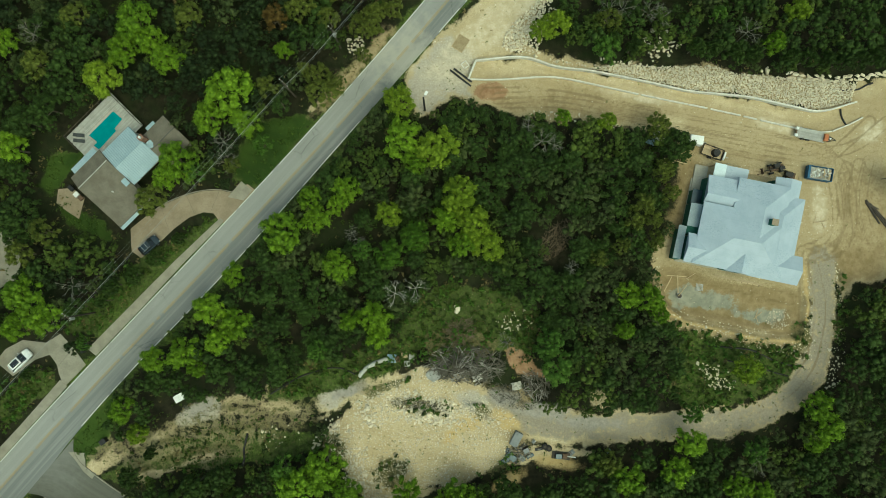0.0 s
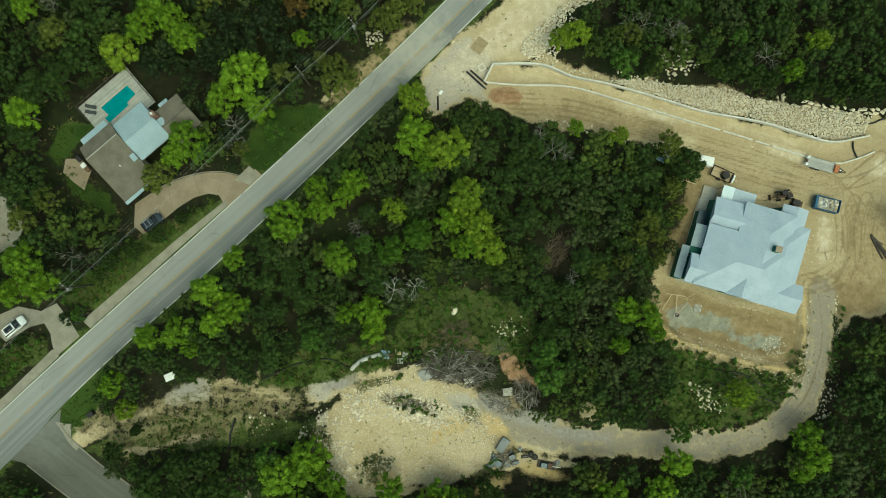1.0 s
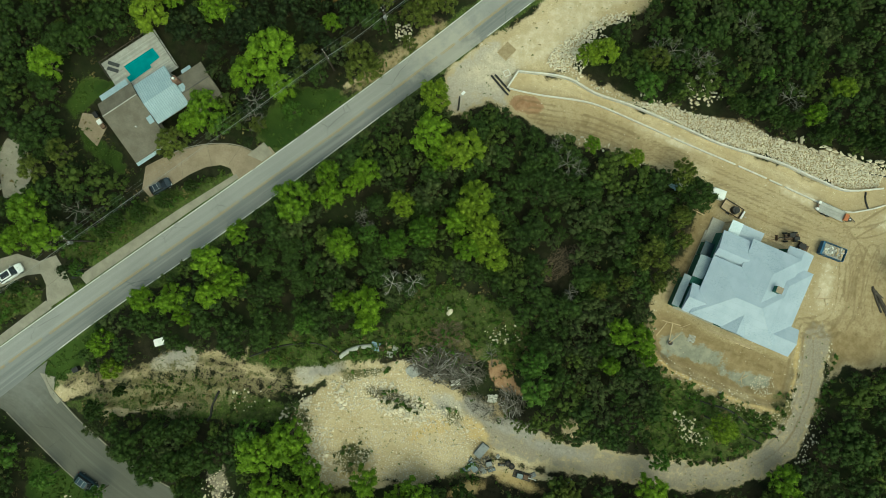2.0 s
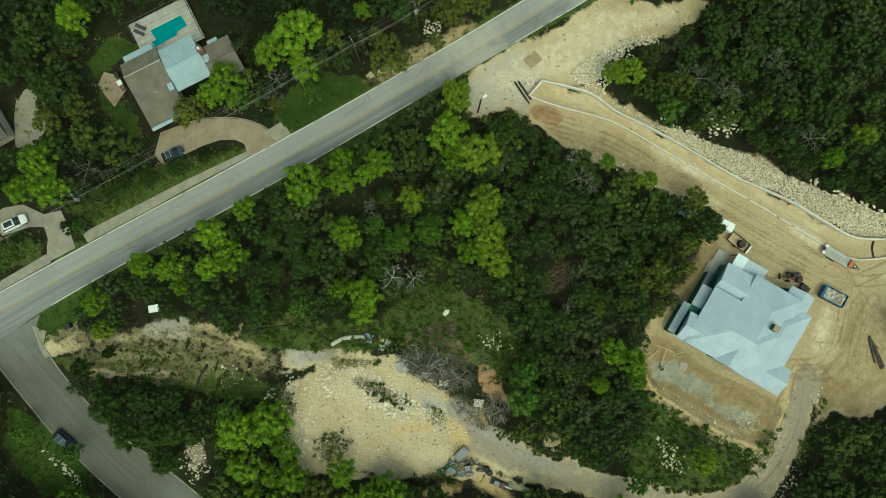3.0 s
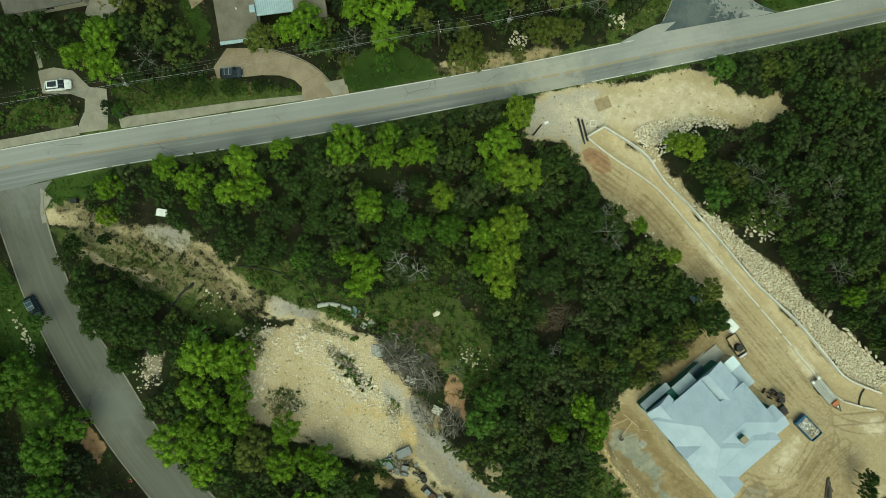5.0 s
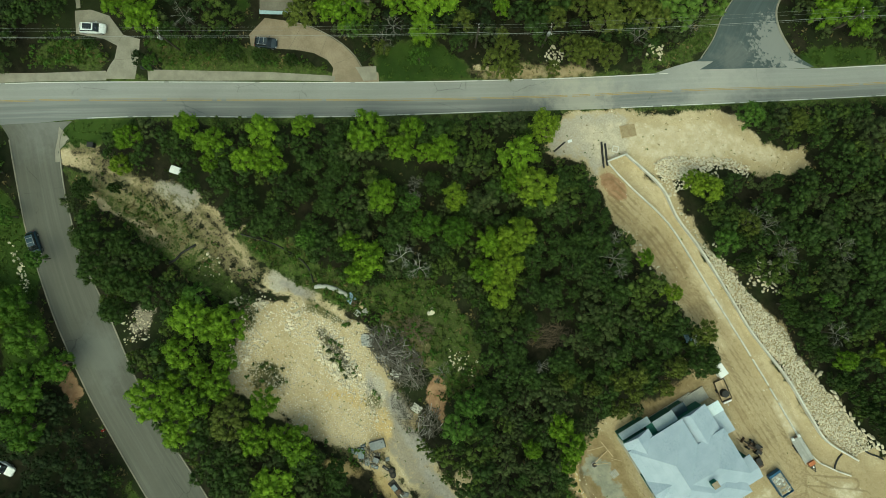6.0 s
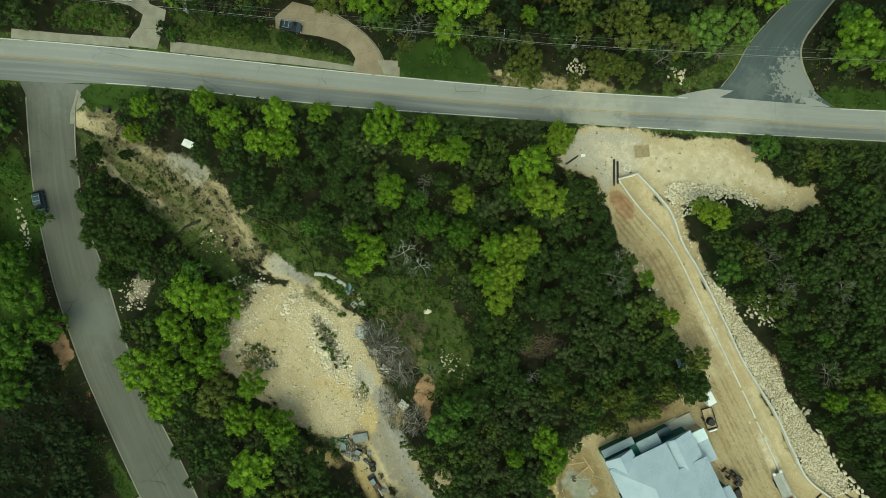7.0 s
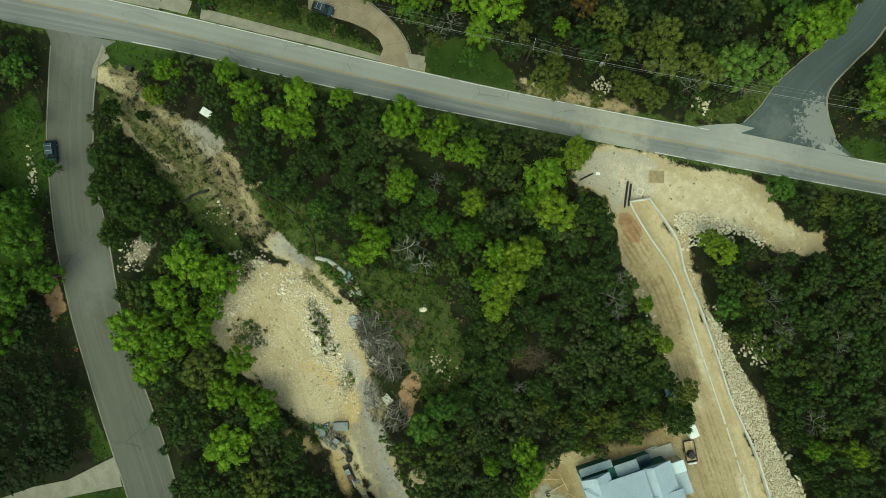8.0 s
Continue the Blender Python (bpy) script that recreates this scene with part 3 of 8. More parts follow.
SLOPES = [[(-63.8, -37.0), (-57.9, -32.7), (-48.7, -30.0), (-41.1, -27.2), (-32.1, -25.8), (-21.1, -25.9), (-21.3, -32.3), (-28.9, -33.7), (-36.8, -37.5), (-41.5, -40.0), (-48.3, -38.8), (-53.2, -39.5), (-58.2, -38.9)]]
RIPRAP = [(25.6, 32.0), (27.4, 32.1), (31.6, 32.6), (36.6, 32.2), (41.6, 32.1), (47.1, 32.3), (51.6, 30.9), (55.6, 30.7), (61.6, 30.1), (67.6, 29.8), (73.1, 29.5), (72.1, 26.1), (66.6, 24.7), (61.6, 25.5), (53.6, 27.2), (43.6, 28.2), (36.6, 29.7), (31.6, 30.7)]
WALL_BACK = [(11.6, 34.5), (15.6, 35.5), (20.6, 33.5), (27.6, 32.7), (27.8, 31.1), (20.1, 31.9), (14.1, 33.5)]
REDS = [[(5.2, 28.9), (9.6, 29.7), (11.8, 28.1), (10.8, 26.5), (6.6, 26.1), (5.4, 27.3)], [(10.7, -17.9), (13.1, -16.9), (16.6, -20.4), (18.4, -22.7), (14.8, -23.1), (12.1, -21.4)], [(-36.7, -64.3), (-33.6, -63.5), (-28.8, -65.1), (-28.2, -68.2), (-34.0, -67.3)]]
TANS = [[(-24.0, 23.0), (-20.5, 28.0), (-14.0, 35.5), (-9.4, 39.6), (-8.0, 39.0), (-13.0, 32.6), (-21.6, 23.4)], [(7.6, -23.9), (15.6, -24.9), (16.6, -28.4), (10.6, -27.4)], [(9.6, -30.4), (13.1, -29.4), (15.1, -30.4), (15.4, -34.9), (12.1, -36.1), (10.4, -33.4)], [(38.1, -3.4), (51.6, -6.4), (63.6, -7.4), (64.4, -15.9), (51.6, -14.9), (39.6, -11.9), (37.4, -7.9)], [(70.1, 15.1), (79.6, 15.1), (83.6, 1.1), (77.6, -5.4), (70.6, -5.9), (69.6, 0.1), (64.6, -1.4), (64.1, 0.1), (69.1, 1.1), (69.6, 8.1)], [(41.1, 19.6), (55.6, 17.9), (64.6, 15.1), (45.6, 15.1), (42.1, 14.1)], [(42.4, 14.1), (46.6, 15.1), (45.6, 10.6), (43.1, 2.1), (41.2, 0.1), (41.2, 11.1)], [(4.6, 25.6), (21.6, 29.1), (39.6, 25.1), (40.6, 21.1), (31.6, 21.9), (16.6, 23.7)], [(64.6, 0.1), (77.6, 1.1), (77.6, -4.9), (73.1, -5.7), (70.6, -8.9), (69.4, -2.9)]]
OCHRES = [(11.2, -30.5, 3.2, 1.7, -35), (4.3, -30.9, 2.6, 1.4, 10), (11.6, -41.0, 4.0, 1.5, 30), (19.5, -37.6, 5.0, 1.3, -8), (1.3, -33.2, 1.8, 1.2, 40), (-8.0, -41.5, 3.0, 1.5, 20)]
MAUVES = [(10.6, -26.2, 3.4, 1.7, -12), (4.7, -27.6, 1.9, 1.0, -40), (17.5, -28.6, 5.5, 1.6, -6), (26.0, -30.6, 6.0, 1.6, -4), (-17.0, -25.4, 2.6, 1.0, 15), (-43.0, -28.6, 3.0, 1.5, 28)]
CREAMS = [(8.0, -28.0, 1.5, 0.8, -50), (14.6, 44.6, 5.0, 3.0, 48), (21.6, 50.4, 4.0, 2.0, 30), (60.0, 21.6, 5.0, 1.3, -12), (36.0, 26.8, 8.0, 1.0, -11), (66.6, 6.6, 1.8, 4.6, 4), (76.0, 20.6, 3.0, 2.0, 30)]
LOAMS = [[(38.3, -2.6), (51.6, -5.8), (63.6, -7.2), (64.4, -15.4), (51.6, -14.4), (39.6, -11.6), (37.6, -7.9)], [(42.4, 17.0), (46.6, 15.1), (45.6, 10.6), (43.1, 2.1), (39.4, -0.4), (40.6, 11.1)], [(69.6, 0.1), (77.6, 0.6), (77.6, -4.9), (73.1, -5.7), (70.6, -8.9), (69.4, -2.9)]]
GRASSES = [
    [(-31.4, -25.9), (-24.4, -20.4), (-18.4, -19.4), (-9.4, -15.9), (-5.4, -11.4), (-3.9, -7.4), (1.6, -5.9), (11.6, -7.9), (16.6, -11.9), (17.8, -16.4), (14.6, -19.1), (6.6, -16.7), (-1.4, -15.9), (-6.4, -20.4), (-14.4, -23.9), (-22.4, -26.4), (-30.4, -28.4)],
    [(-66.2, -34.9), (-59.4, -27.4), (-57.9, -29.9), (-61.4, -35.9), (-63.4, -38.9), (-64.9, -37.9)],
    [(40.6, -13.4), (47.6, -15.4), (64.6, -16.5), (63.6, -21.9), (59.6, -25.7), (50.6, -28.1), (44.6, -30.1), (39.6, -26.4), (41.6, -19.9)],
    [(-36.4, 13.1), (-32.9, 18.6), (-28.4, 21.6), (-23.9, 21.6), (-31.4, 11.6), (-34.4, 11.6)],
    [(-69.4, 16.1), (-63.4, 17.6), (-66.4, 13.1), (-69.4, 9.1), (-72.4, 11.1)],
    [(-68.4, 8.6), (-59.4, 4.6), (-58.4, 1.1), (-66.4, 4.1)],
    [(-52.4, -0.4), (-40.4, 5.3), (-38.9, 4.5), (-58.4, -14.9), (-68.4, -14.9), (-60.4, -7.9)],
    [(-78.4, -24.9), (-72.4, -20.9), (-69.2, -21.9), (-68.4, -24.9), (-73.4, -28.4), (-78.4, -31.9)],
    [(-61.4, -40.9), (-53.4, -35.9), (-38.4, -31.9), (-22.4, -31.9), (-22.4, -35.9), (-30.4, -37.4), (-38.4, -38.7), (-48.4, -39.7), (-55.4, -41.4)],
    [(-26.4, 19.6), (-20.4, 28.1), (-14.4, 35.1), (-9.4, 38.6), (-8.4, 38.3), (-17.4, 28.1), (-25.9, 19.1)],
    [(-58.4, -58.4), (-56.9, -55.5), (-40.5, -62.8), (-38.4, -67.2), (-42.0, -72.2)],
    [(-64.9, -57.6), (-65.3, -50.5), (-56.3, -52.8), (-49.0, -56.0), (-45.9, -60.6), (-53.7, -64.1)],
    [(-11.0, -71.0), (-4.5, -70.3), (-2.9, -70.8), (-2.8, -74.5), (-6.0, -73.6)],
    [(0.6, -77.5), (3.2, -72.1), (5.9, -72.5), (-1.8, -87.6)],
    [(-0.4, 49.3), (1.9, 55.4), (0.8, 60.0), (-1.2, 66.9), (-2.9, 61.8), (-1.4, 52.7), (-5.3, 44.3), (-4.2, 43.3)],
    [(16.2, 66.5), (13.0, 66.6), (15.4, 71.1), (22.5, 77.9), (24.6, 76.1)],
    [(-34.1, 11.2), (-37.9, 14.4), (-32.2, 22.6), (-24.5, 24.0), (-22.6, 22.4)],
    [(-64.9, -34.5), (-64.6, -32.2), (-55.0, -22.0), (-58.0, -28.6), (-62.8, -35.0)],
]
EARTH_PATCHES = [[(-23.6, 23.8), (-21.4, 27.9), (-16.8, 31.8), (-12.8, 35.0), (-12.1, 34.3), (-18.0, 27.6), (-22.3, 23.4)], [(-26.4, 24.1), (-18.4, 31.1), (-12.4, 36.1), (-9.4, 37.9), (-14.4, 31.1), (-22.4, 23.1)], [(25.6, -24.9), (28.6, -23.9), (30.6, -27.9), (27.6, -29.9), (25.6, -27.9)], [(-12.7, -42.8), (-7.8, -39.2), (-2.5, -40.9), (4.2, -40.9), (3.1, -43.1), (-5.1, -44.5)], [(10.6, -34.9), (14.6, -33.7), (22.6, -34.4), (27.6, -35.4), (26.6, -37.1), (21.6, -37.7), (16.6, -38.7), (11.6, -39.4), (8.6, -40.4)]]
MEADOWS = [0, 2, 6, 7, 8]
LAWNS = [1, 3, 4, 5, 10, 11, 12, 13, 15, 16, 17]
WEEDY = [
    [(-4.2, -14.9), (0.6, -13.1), (6.6, -13.9), (10.6, -15.9), (8.6, -19.1), (-2.4, -19.9), (-4.2, -17.4)],
    # Strip east of the drive: weeds, with the bank's shadow put into colour.
    [(69.6, -2.5), (70.8, -3.7), (71.0, -11.9), (70.0, -15.9), (69.3, -11.9)],
    [(-12.9, -38.4), (-9.4, -35.9), (-5.6, -37.1), (-6.4, -40.4), (-9.4, -42.7), (-12.9, -41.9)],
    [(-9.4, -26.4), (-2.4, -25.9), (2.6, -27.4), (1.6, -29.4), (-4.4, -29.4), (-9.4, -28.4)],
    [(-22.4, -32.9), (-18.4, -32.4), (-16.4, -35.9), (-18.4, -38.9), (-21.4, -35.9)],
    [(6.6, -39.4), (12.1, -35.9), (12.6, -38.4), (8.6, -40.9)],
    [(-56.9, -34.9), (-48.4, -32.9), (-36.4, -30.4), (-22.4, -31.1), (-24.4, -32.1), (-38.4, -32.4), (-49.4, -35.1), (-55.4, -37.4)],
    [(-60.4, -40.9), (-54.4, -38.4), (-45.4, -34.9), (-35.4, -33.9), (-36.4, -35.4), (-45.4, -36.7), (-53.4, -39.4)],
    [(-38.4, -28.1), (-30.4, -28.4), (-22.4, -27.1), (-22.4, -28.1), (-30.4, -29.2), (-38.4, -28.9)],
    [(61.1, -13.4), (64.6, -11.9), (65.2, -15.9), (64.1, -19.9), (62.1, -18.4)],
    [(5.1, -27.4), (7.6, -26.7), (8.6, -28.9), (6.6, -29.9)],
    [(37.6, -3.9), (38.8, -5.9), (39.2, -9.9), (37.8, -9.9), (36.8, -6.4)],
    [(-14.4, -24.9), (-8.4, -23.1), (-4.4, -21.9), (-4.4, -22.7), (-9.4, -24.9), (-13.4, -26.4)],
]
RUTS = [
    [(9.6, 26.6), (20.6, 27.0), (32.6, 24.4), (45.6, 21.6), (58.6, 19.0), (66.0, 17.6)],
    [(45.6, 19.0), (54.6, 17.0), (62.6, 15.6), (67.6, 15.9), (71.2, 18.6), (75.6, 22.6)],
    [(63.6, 17.6), (69.0, 17.2), (73.6, 18.6), (78.6, 22.6)],
    [(73.6, 15.0), (76.0, 11.6), (78.6, 8.6), (82.6, 6.6)],
    [(70.2, 12.6), (71.0, 8.0), (70.4, 4.0), (66.6, 0.6), (63.6, -0.4)],
    [(67.1, 17.9), (70.8, 14.1), (72.3, 8.1), (71.8, 2.1), (68.6, -0.6)],
    [(75.4, 15.6), (74.2, 10.1), (74.8, 4.1), (77.6, -0.9)],
    [(71.6, 14.5), (70.6, 10.1), (71.6, 4.1), (70.6, 0.1), (65.6, -1.5)],
    [(68.2, 16.1), (69.6, 10.1), (70.0, 4.1), (68.8, 0.5), (64.6, -1.1)],
    [(73.8, 15.1), (72.8, 10.1), (73.2, 5.1), (74.8, 0.1)],
    [(7.6, 27.5), (17.6, 27.5), (31.6, 25.1), (44.6, 22.5), (56.6, 20.1), (66.6, 17.1), (71.6, 14.3)],
    [(11.6, 25.9), (21.6, 25.9), (33.6, 23.5), (43.6, 20.5), (54.6, 17.9), (63.6, 16.5), (68.6, 15.5)],
    [(65.6, -2.9), (66.8, -9.9), (66.2, -15.9), (64.4, -21.4), (60.6, -25.4), (55.6, -28.1), (49.6, -29.9)],
    [(39.6, -0.4), (44.6, -4.4), (51.6, -6.4), (61.6, -8.9)],
]

HOUSE_AT, HOUSE_TURN = (50.0, 3.9), -11.5
POOL_AT, POOL_TURN = (-55.2, 14.6), -45.0
HOUSE_OUTLINES = [[(40.6, 15.1), (64.6, 15.1), (64.6, -7.4), (40.6, -2.9)], [(-66.6, 19.3), (-58.8, 27.6), (-49.9, 24.1), (-43.9, 17.9), (-53.4, 3.6), (-57.9, 3.3), (-66.4, 12.1)], [(-98.3, -4.7), (-87.6, 5.2), (-79.1, -6.1), (-84.4, -12.2), (-90.6, -17.6)]]


def near(f, shapes, x, y):
    d = np.full(x.shape, 1e9)
    for s in shapes:
        d = np.minimum(d, f(x, y, s))
    return d


PAVEMENTS = [[(-81.7, -38.6), (-74.9, -31.3), (-67.8, -23.2), (-66.5, -24.3), (-73.8, -32.3), (-80.4, -39.7)], [(-62.9, -17.7), (-54.6, -9.3), (-47.6, -2.2), (-39.4, 5.5), (-38.8, 5.0), (-46.5, -3.1), (-53.3, -10.4), (-61.4, -18.9)]]


def blots(shapes, x, y):
    """Distance in widths to the nearest of some oval patches, negative inside."""
    best = np.full(x.shape, 1e9)
    for cx, cy, a, b, turn in shapes:
        c, d = math.cos(radians(turn)), math.sin(radians(turn))
        u, v = ((x - cx) * c + (y - cy) * d) / a, ((y - cy) * c - (x - cx) * d) / b
        best = np.minimum(best, np.hypot(u, v) - 1)
    return best


def hard_distance(x, y):
    return np.minimum(near(outline_distance, ROADS + PAVEMENTS, x, y), near(outline_distance, DRIVES + HOUSE_OUTLINES, x, y))


def bare_distance(x, y, west=True):
    d = near(outline_distance, [YARD, SAND_PAD, CLEARING, APRON, RIPRAP, WALL_BACK], x, y)
    if west:
        d = np.minimum(d, line_distance(x, y, TRACK_WEST, 2.0))
    d = np.minimum(d, line_distance(x, y, TRACK_SOUTH, 2.45))
    return np.minimum(d, line_distance(x, y, TRACK_WIDE, 2.8))


def ground_z(x, y):
    """Height of the ground over the plan: gentle swells, flat beside roads and houses, low ridges in the bare soil."""
    x, y = np.asarray(x, float), np.asarray(y, float)
    hard = hard_distance(x, y)
    free = np.clip((hard - 0.6) / 7.0, 0, 1)
    free = free * free * (3 - 2 * free)
    bare = ramp(bare_distance(x, y), 3.0)
    z = 0.55 * value_noise(x, y, 22, 5, 2) * (1 - 0.7 * bare)
    z = z + 0.10 * value_noise(x, y, 2.4, 9, 3)
    heap = 1.1 * ramp(line_distance(x, y, BANK, 0.35), 1.8) - 0.6 * ramp(outline_distance(x, y, MUD_PATCH), 2.0)
    z = z + 0.5 * ramp(outline_distance(x, y, REDS[0]), 3.0)
    far = np.clip((np.hypot(x, y) - 130) / 400, 0, 1)
    return z * free + heap * np.clip((hard - 0.5) / 1.6, 0, 1) - 0.03 - 6.0 * far * value_noise(x, y, 160, 3, 2)


def ground_at(x, y):
    return float(ground_z(np.array([x]), np.array([y]))[0])


def ground():
    """One sheet, fine in the middle and coarse towards the horizon."""
    def steps(low, high, finer):
        fine = np.unique(np.concatenate([np.arange(low, high + 0.01, 0.5)] + [np.arange(a, b, 0.25) for a, b in finer]))
        grow = 0.5 * 1.16 ** np.arange(1, 45)
        out = np.cumsum(grow)
        out = out[out < 2200]
        return np.concatenate([(low - out)[::-1], fine, high + out])
    xs, ys = steps(-98, 98, [(36, 42), (62, 78)]), steps(-88, 92, [(-17, -9), (14, 32)])
    gx, gy = np.meshgrid(xs, ys)
    x, y = gx.ravel(), gy.ravel()
    z = ground_z(x, y)
    w, h = len(xs), len(ys)
    i = (np.arange(h - 1)[:, None] * w + np.arange(w - 1)[None, :]).ravel()
    quads = np.column_stack([i, i + 1, i + w + 1, i + w])
    me = bpy.data.meshes.new("ground")
    me.vertices.add(len(x))
    me.vertices.foreach_set("co", np.column_stack([x, y, z]).ravel())
    me.loops.add(quads.size)
    me.loops.foreach_set("vertex_index", quads.ravel())
    me.polygons.add(len(quads))
    me.polygons.foreach_set("loop_start", np.arange(len(quads)) * 4)
    me.update(calc_edges=True)
    rag = 0.9 * value_noise(x, y, 4.0, 21, 3) + 0.5 * value_noise(x, y, 1.2, 33, 2)
    dirt = ramp(bare_distance(x, y, False) + rag * 1.0 - 0.2, 3.4)
    dirt = np.maximum(dirt, 0.68 * ramp(line_distance(x, y, TRACK_WEST, 1.5) + rag * 1.7, 3.4))
    for line in RUTS_WEST:
        dirt = np.maximum(dirt, 0.66 * ramp(line_distance(x, y, smooth_line(line, 2.0), 0.35) + rag * 0.5, 1.5))
    dirt = np.maximum(dirt, 0.47 * ramp(near(outline_distance, SLOPES, x, y) + rag * 2.0, 3.0))
    # Line just inside the bank, for the shade of its steep cut.
    inner = [(px + (51.0 - px) * 0.085, py + (-5.0 - py) * 0.13) for px, py in BANK]
    wheel = np.minimum(line_distance(x, y, TRACK_WEST_LOW, 0.7), near(outline_distance, EARTH_PATCHES, x, y) + 0.6)
    dirt = np.maximum(dirt, 0.75 * ramp(wheel + rag, 2.0))
    weeds = ramp(line_distance(x, y, TRACK_WEST[6:9], 0.25) + rag * 0.8, 1.4)
    dirt = dirt * (1 - 0.45 * weeds)
    rut_and_shade = np.zeros(x.shape)
    for line in RUTS:
        d = line_distance(x, y, smooth_line(line, 2.0), 0.0)
        rut_and_shade = np.maximum(rut_and_shade, 0.85 * ramp(np.abs(d - 0.95) - 0.2 + rag * 0.2, 0.7))
    # Shade of the cut below the bank, put into the ground colour.
    rut_and_shade = np.maximum(rut_and_shade, 0.95 * ramp(line_distance(x, y, smooth_line(inner, 1.5), 0.3) + rag * 0.25, 1.0))
    verge = ramp(outline_distance(x, y, ROADS[0]) - 1.4 + rag, 1.6)
    fields = {
        "dirt": dirt,
        "grass": np.maximum(ramp(near(outline_distance, GRASSES, x, y) + rag * 1.5, 3.0), 0.6 * verge),
        "lawn": 0.85 * ramp(near(outline_distance, [GRASSES[i] for i in LAWNS], x, y) + rag * 0.7, 2.0),
        # Bank crest: ochre soil, with its lit slope put into the colour.
        "ochre": np.maximum(0.72 * ramp(blots(OCHRES, x, y) + rag * 0.35, 1.2), 0.66 * ramp(line_distance(x, y, BANK, 0.5) + rag * 0.3, 1.2)),
        "mauve": 0.72 * ramp(blots(MAUVES, x, y) + rag * 0.35, 1.2),
        "cream": np.maximum(0.56 * ramp(blots(CREAMS, x, y) + rag * 0.35, 1.2), 0.50 * ramp(outline_distance(x, y, SAND_PAD) + 1.5 + rag, 3.0)),
        "loam": 0.80 * ramp(near(outline_distance, LOAMS, x, y) + rag * 1.2, 3.0),
        "rut_and_shade": rut_and_shade,
        "weedy": np.maximum(0.62 * ramp(near(outline_distance, WEEDY, x, y) + rag * 1.2, 2.2), 0.46 * ramp(near(outline_distance, SLOPES, x, y) + rag, 2.0)),
        "pale": 0.7 * ramp(near(outline_distance, PALES, x, y) + rag, 3.0),
        "gravel": np.maximum(0.66 * ramp(near(outline_distance, GRAVELS, x, y) + rag, 3.2), 0.6 * ramp(line_distance(x, y, TRACK_SOUTH[1:], 2.7) + rag * 0.7, 2.4)),
        "red": 0.75 * ramp(near(outline_distance, REDS, x, y) + rag * 0.5, 1.6),
        "mud": 0.78 * ramp(outline_distance(x, y, MUD_PATCH) + 0.3 + rag * 1.6, 3.0),
        "tan": np.maximum(0.52 * ramp(outline_distance(x, y, YARD) + 1.5 + rag, 3.0), 0.84 * np.maximum(ramp(near(outline_distance, TANS, x, y) + rag * 1.3, 4.0), ramp(line_distance(x, y, BANK, 1.3) + rag, 2.0))),
    }
    for name, values in fields.items():
        a = me.attributes.new(name, "FLOAT", "POINT")
        a.data.foreach_set("value", np.clip(values, 0, 1).astype(np.float32))
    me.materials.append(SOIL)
    me.shade_smooth()
    return tagged(new("ground", me), "hillside of leaf litter, grass and pale bare caliche soil", "ground", kind="structure")


ground()

# ---------------------------------------------------------------- roads and drives
def strip(name, left, right, z, material, label, thick=0.10, crown=0.05, cells=6):
    """A road between two edges, with a low crown; UV in metres along and across."""
    n = int(max(np.linalg.norm(np.diff(smooth_line(left), axis=0), axis=1).sum(), 30))
    a, b = smooth_line(left), smooth_line(right)
    k = np.linspace(0, 1, n)
    a = np.column_stack([np.interp(k, np.linspace(0, 1, len(a)), a[:, j]) for j in (0, 1)])
    b = np.column_stack([np.interp(k, np.linspace(0, 1, len(b)), b[:, j]) for j in (0, 1)])
    verts, uvs = [], []
    run = np.concatenate([[0], np.cumsum(np.linalg.norm(np.diff((a + b) / 2, axis=0), axis=1))])
    for i in range(n):
        width = np.linalg.norm(b[i] - a[i])
        for j in range(cells + 1):
            f = j / cells
            p = a[i] + (b[i] - a[i]) * f
            verts.append((p[0], p[1], z + crown * (1 - (2 * f - 1) ** 2)))
            uvs.append((run[i], f * width))
    m = len(verts)
    for i in range(n):
        for p in (a[i], b[i]):
            verts.append((p[0], p[1], z - thick))
    c = cells + 1
    faces = [(i * c + j, (i + 1) * c + j, (i + 1) * c + j + 1, i * c + j + 1) for i in range(n - 1) for j in range(cells)]
    faces = [f[::-1] for f in faces]
    for i in range(n - 1):
        faces.append((i * c, (i + 1) * c, m + 2 * i + 2, m + 2 * i))
        faces.append((i * c + cells, m + 2 * i + 1, m + 2 * i + 3, (i + 1) * c + cells))
    ob = mesh_object(name, verts, faces, material)
    me = ob.data
    layer = me.uv_layers.new(name="metres")
    for loop in me.loops:
        v = loop.vertex_index
        layer.data[loop.index].uv = uvs[v] if v < m else (0, 0)
    return tagged(ob, label, "road", kind="structure")


def ribbon(name, line, width, z, material, parent=None, label="", thick=0.012, gaps=0.0, seed=1):
    """A painted line or a low band along a path."""
    p = smooth_line(line, 0.8)
    d = np.gradient(p, axis=0)
    d /= np.linalg.norm(d, axis=1)[:, None]
    s = np.column_stack([-d[:, 1], d[:, 0]]) * width / 2
    rng = random.Random(seed)
    bm = bmesh.new()
    for i in range(len(p) - 1):
        if rng.random() < gaps:
            continue
        q = [p[i] - s[i], p[i + 1] - s[i + 1], p[i + 1] + s[i + 1], p[i] + s[i]]
        top = [bm.verts.new((x, y, z)) for x, y in q]
        low = [bm.verts.new((x, y, z - thick)) for x, y in q]
        bm.faces.new(top)
        for e in range(4):
            bm.faces.new((top[e], low[e], low[(e + 1) % 4], top[(e + 1) % 4]))
    bmesh.ops.remove_doubles(bm, verts=bm.verts, dist=0.001)
    return part(name, bm, material, parent, label)


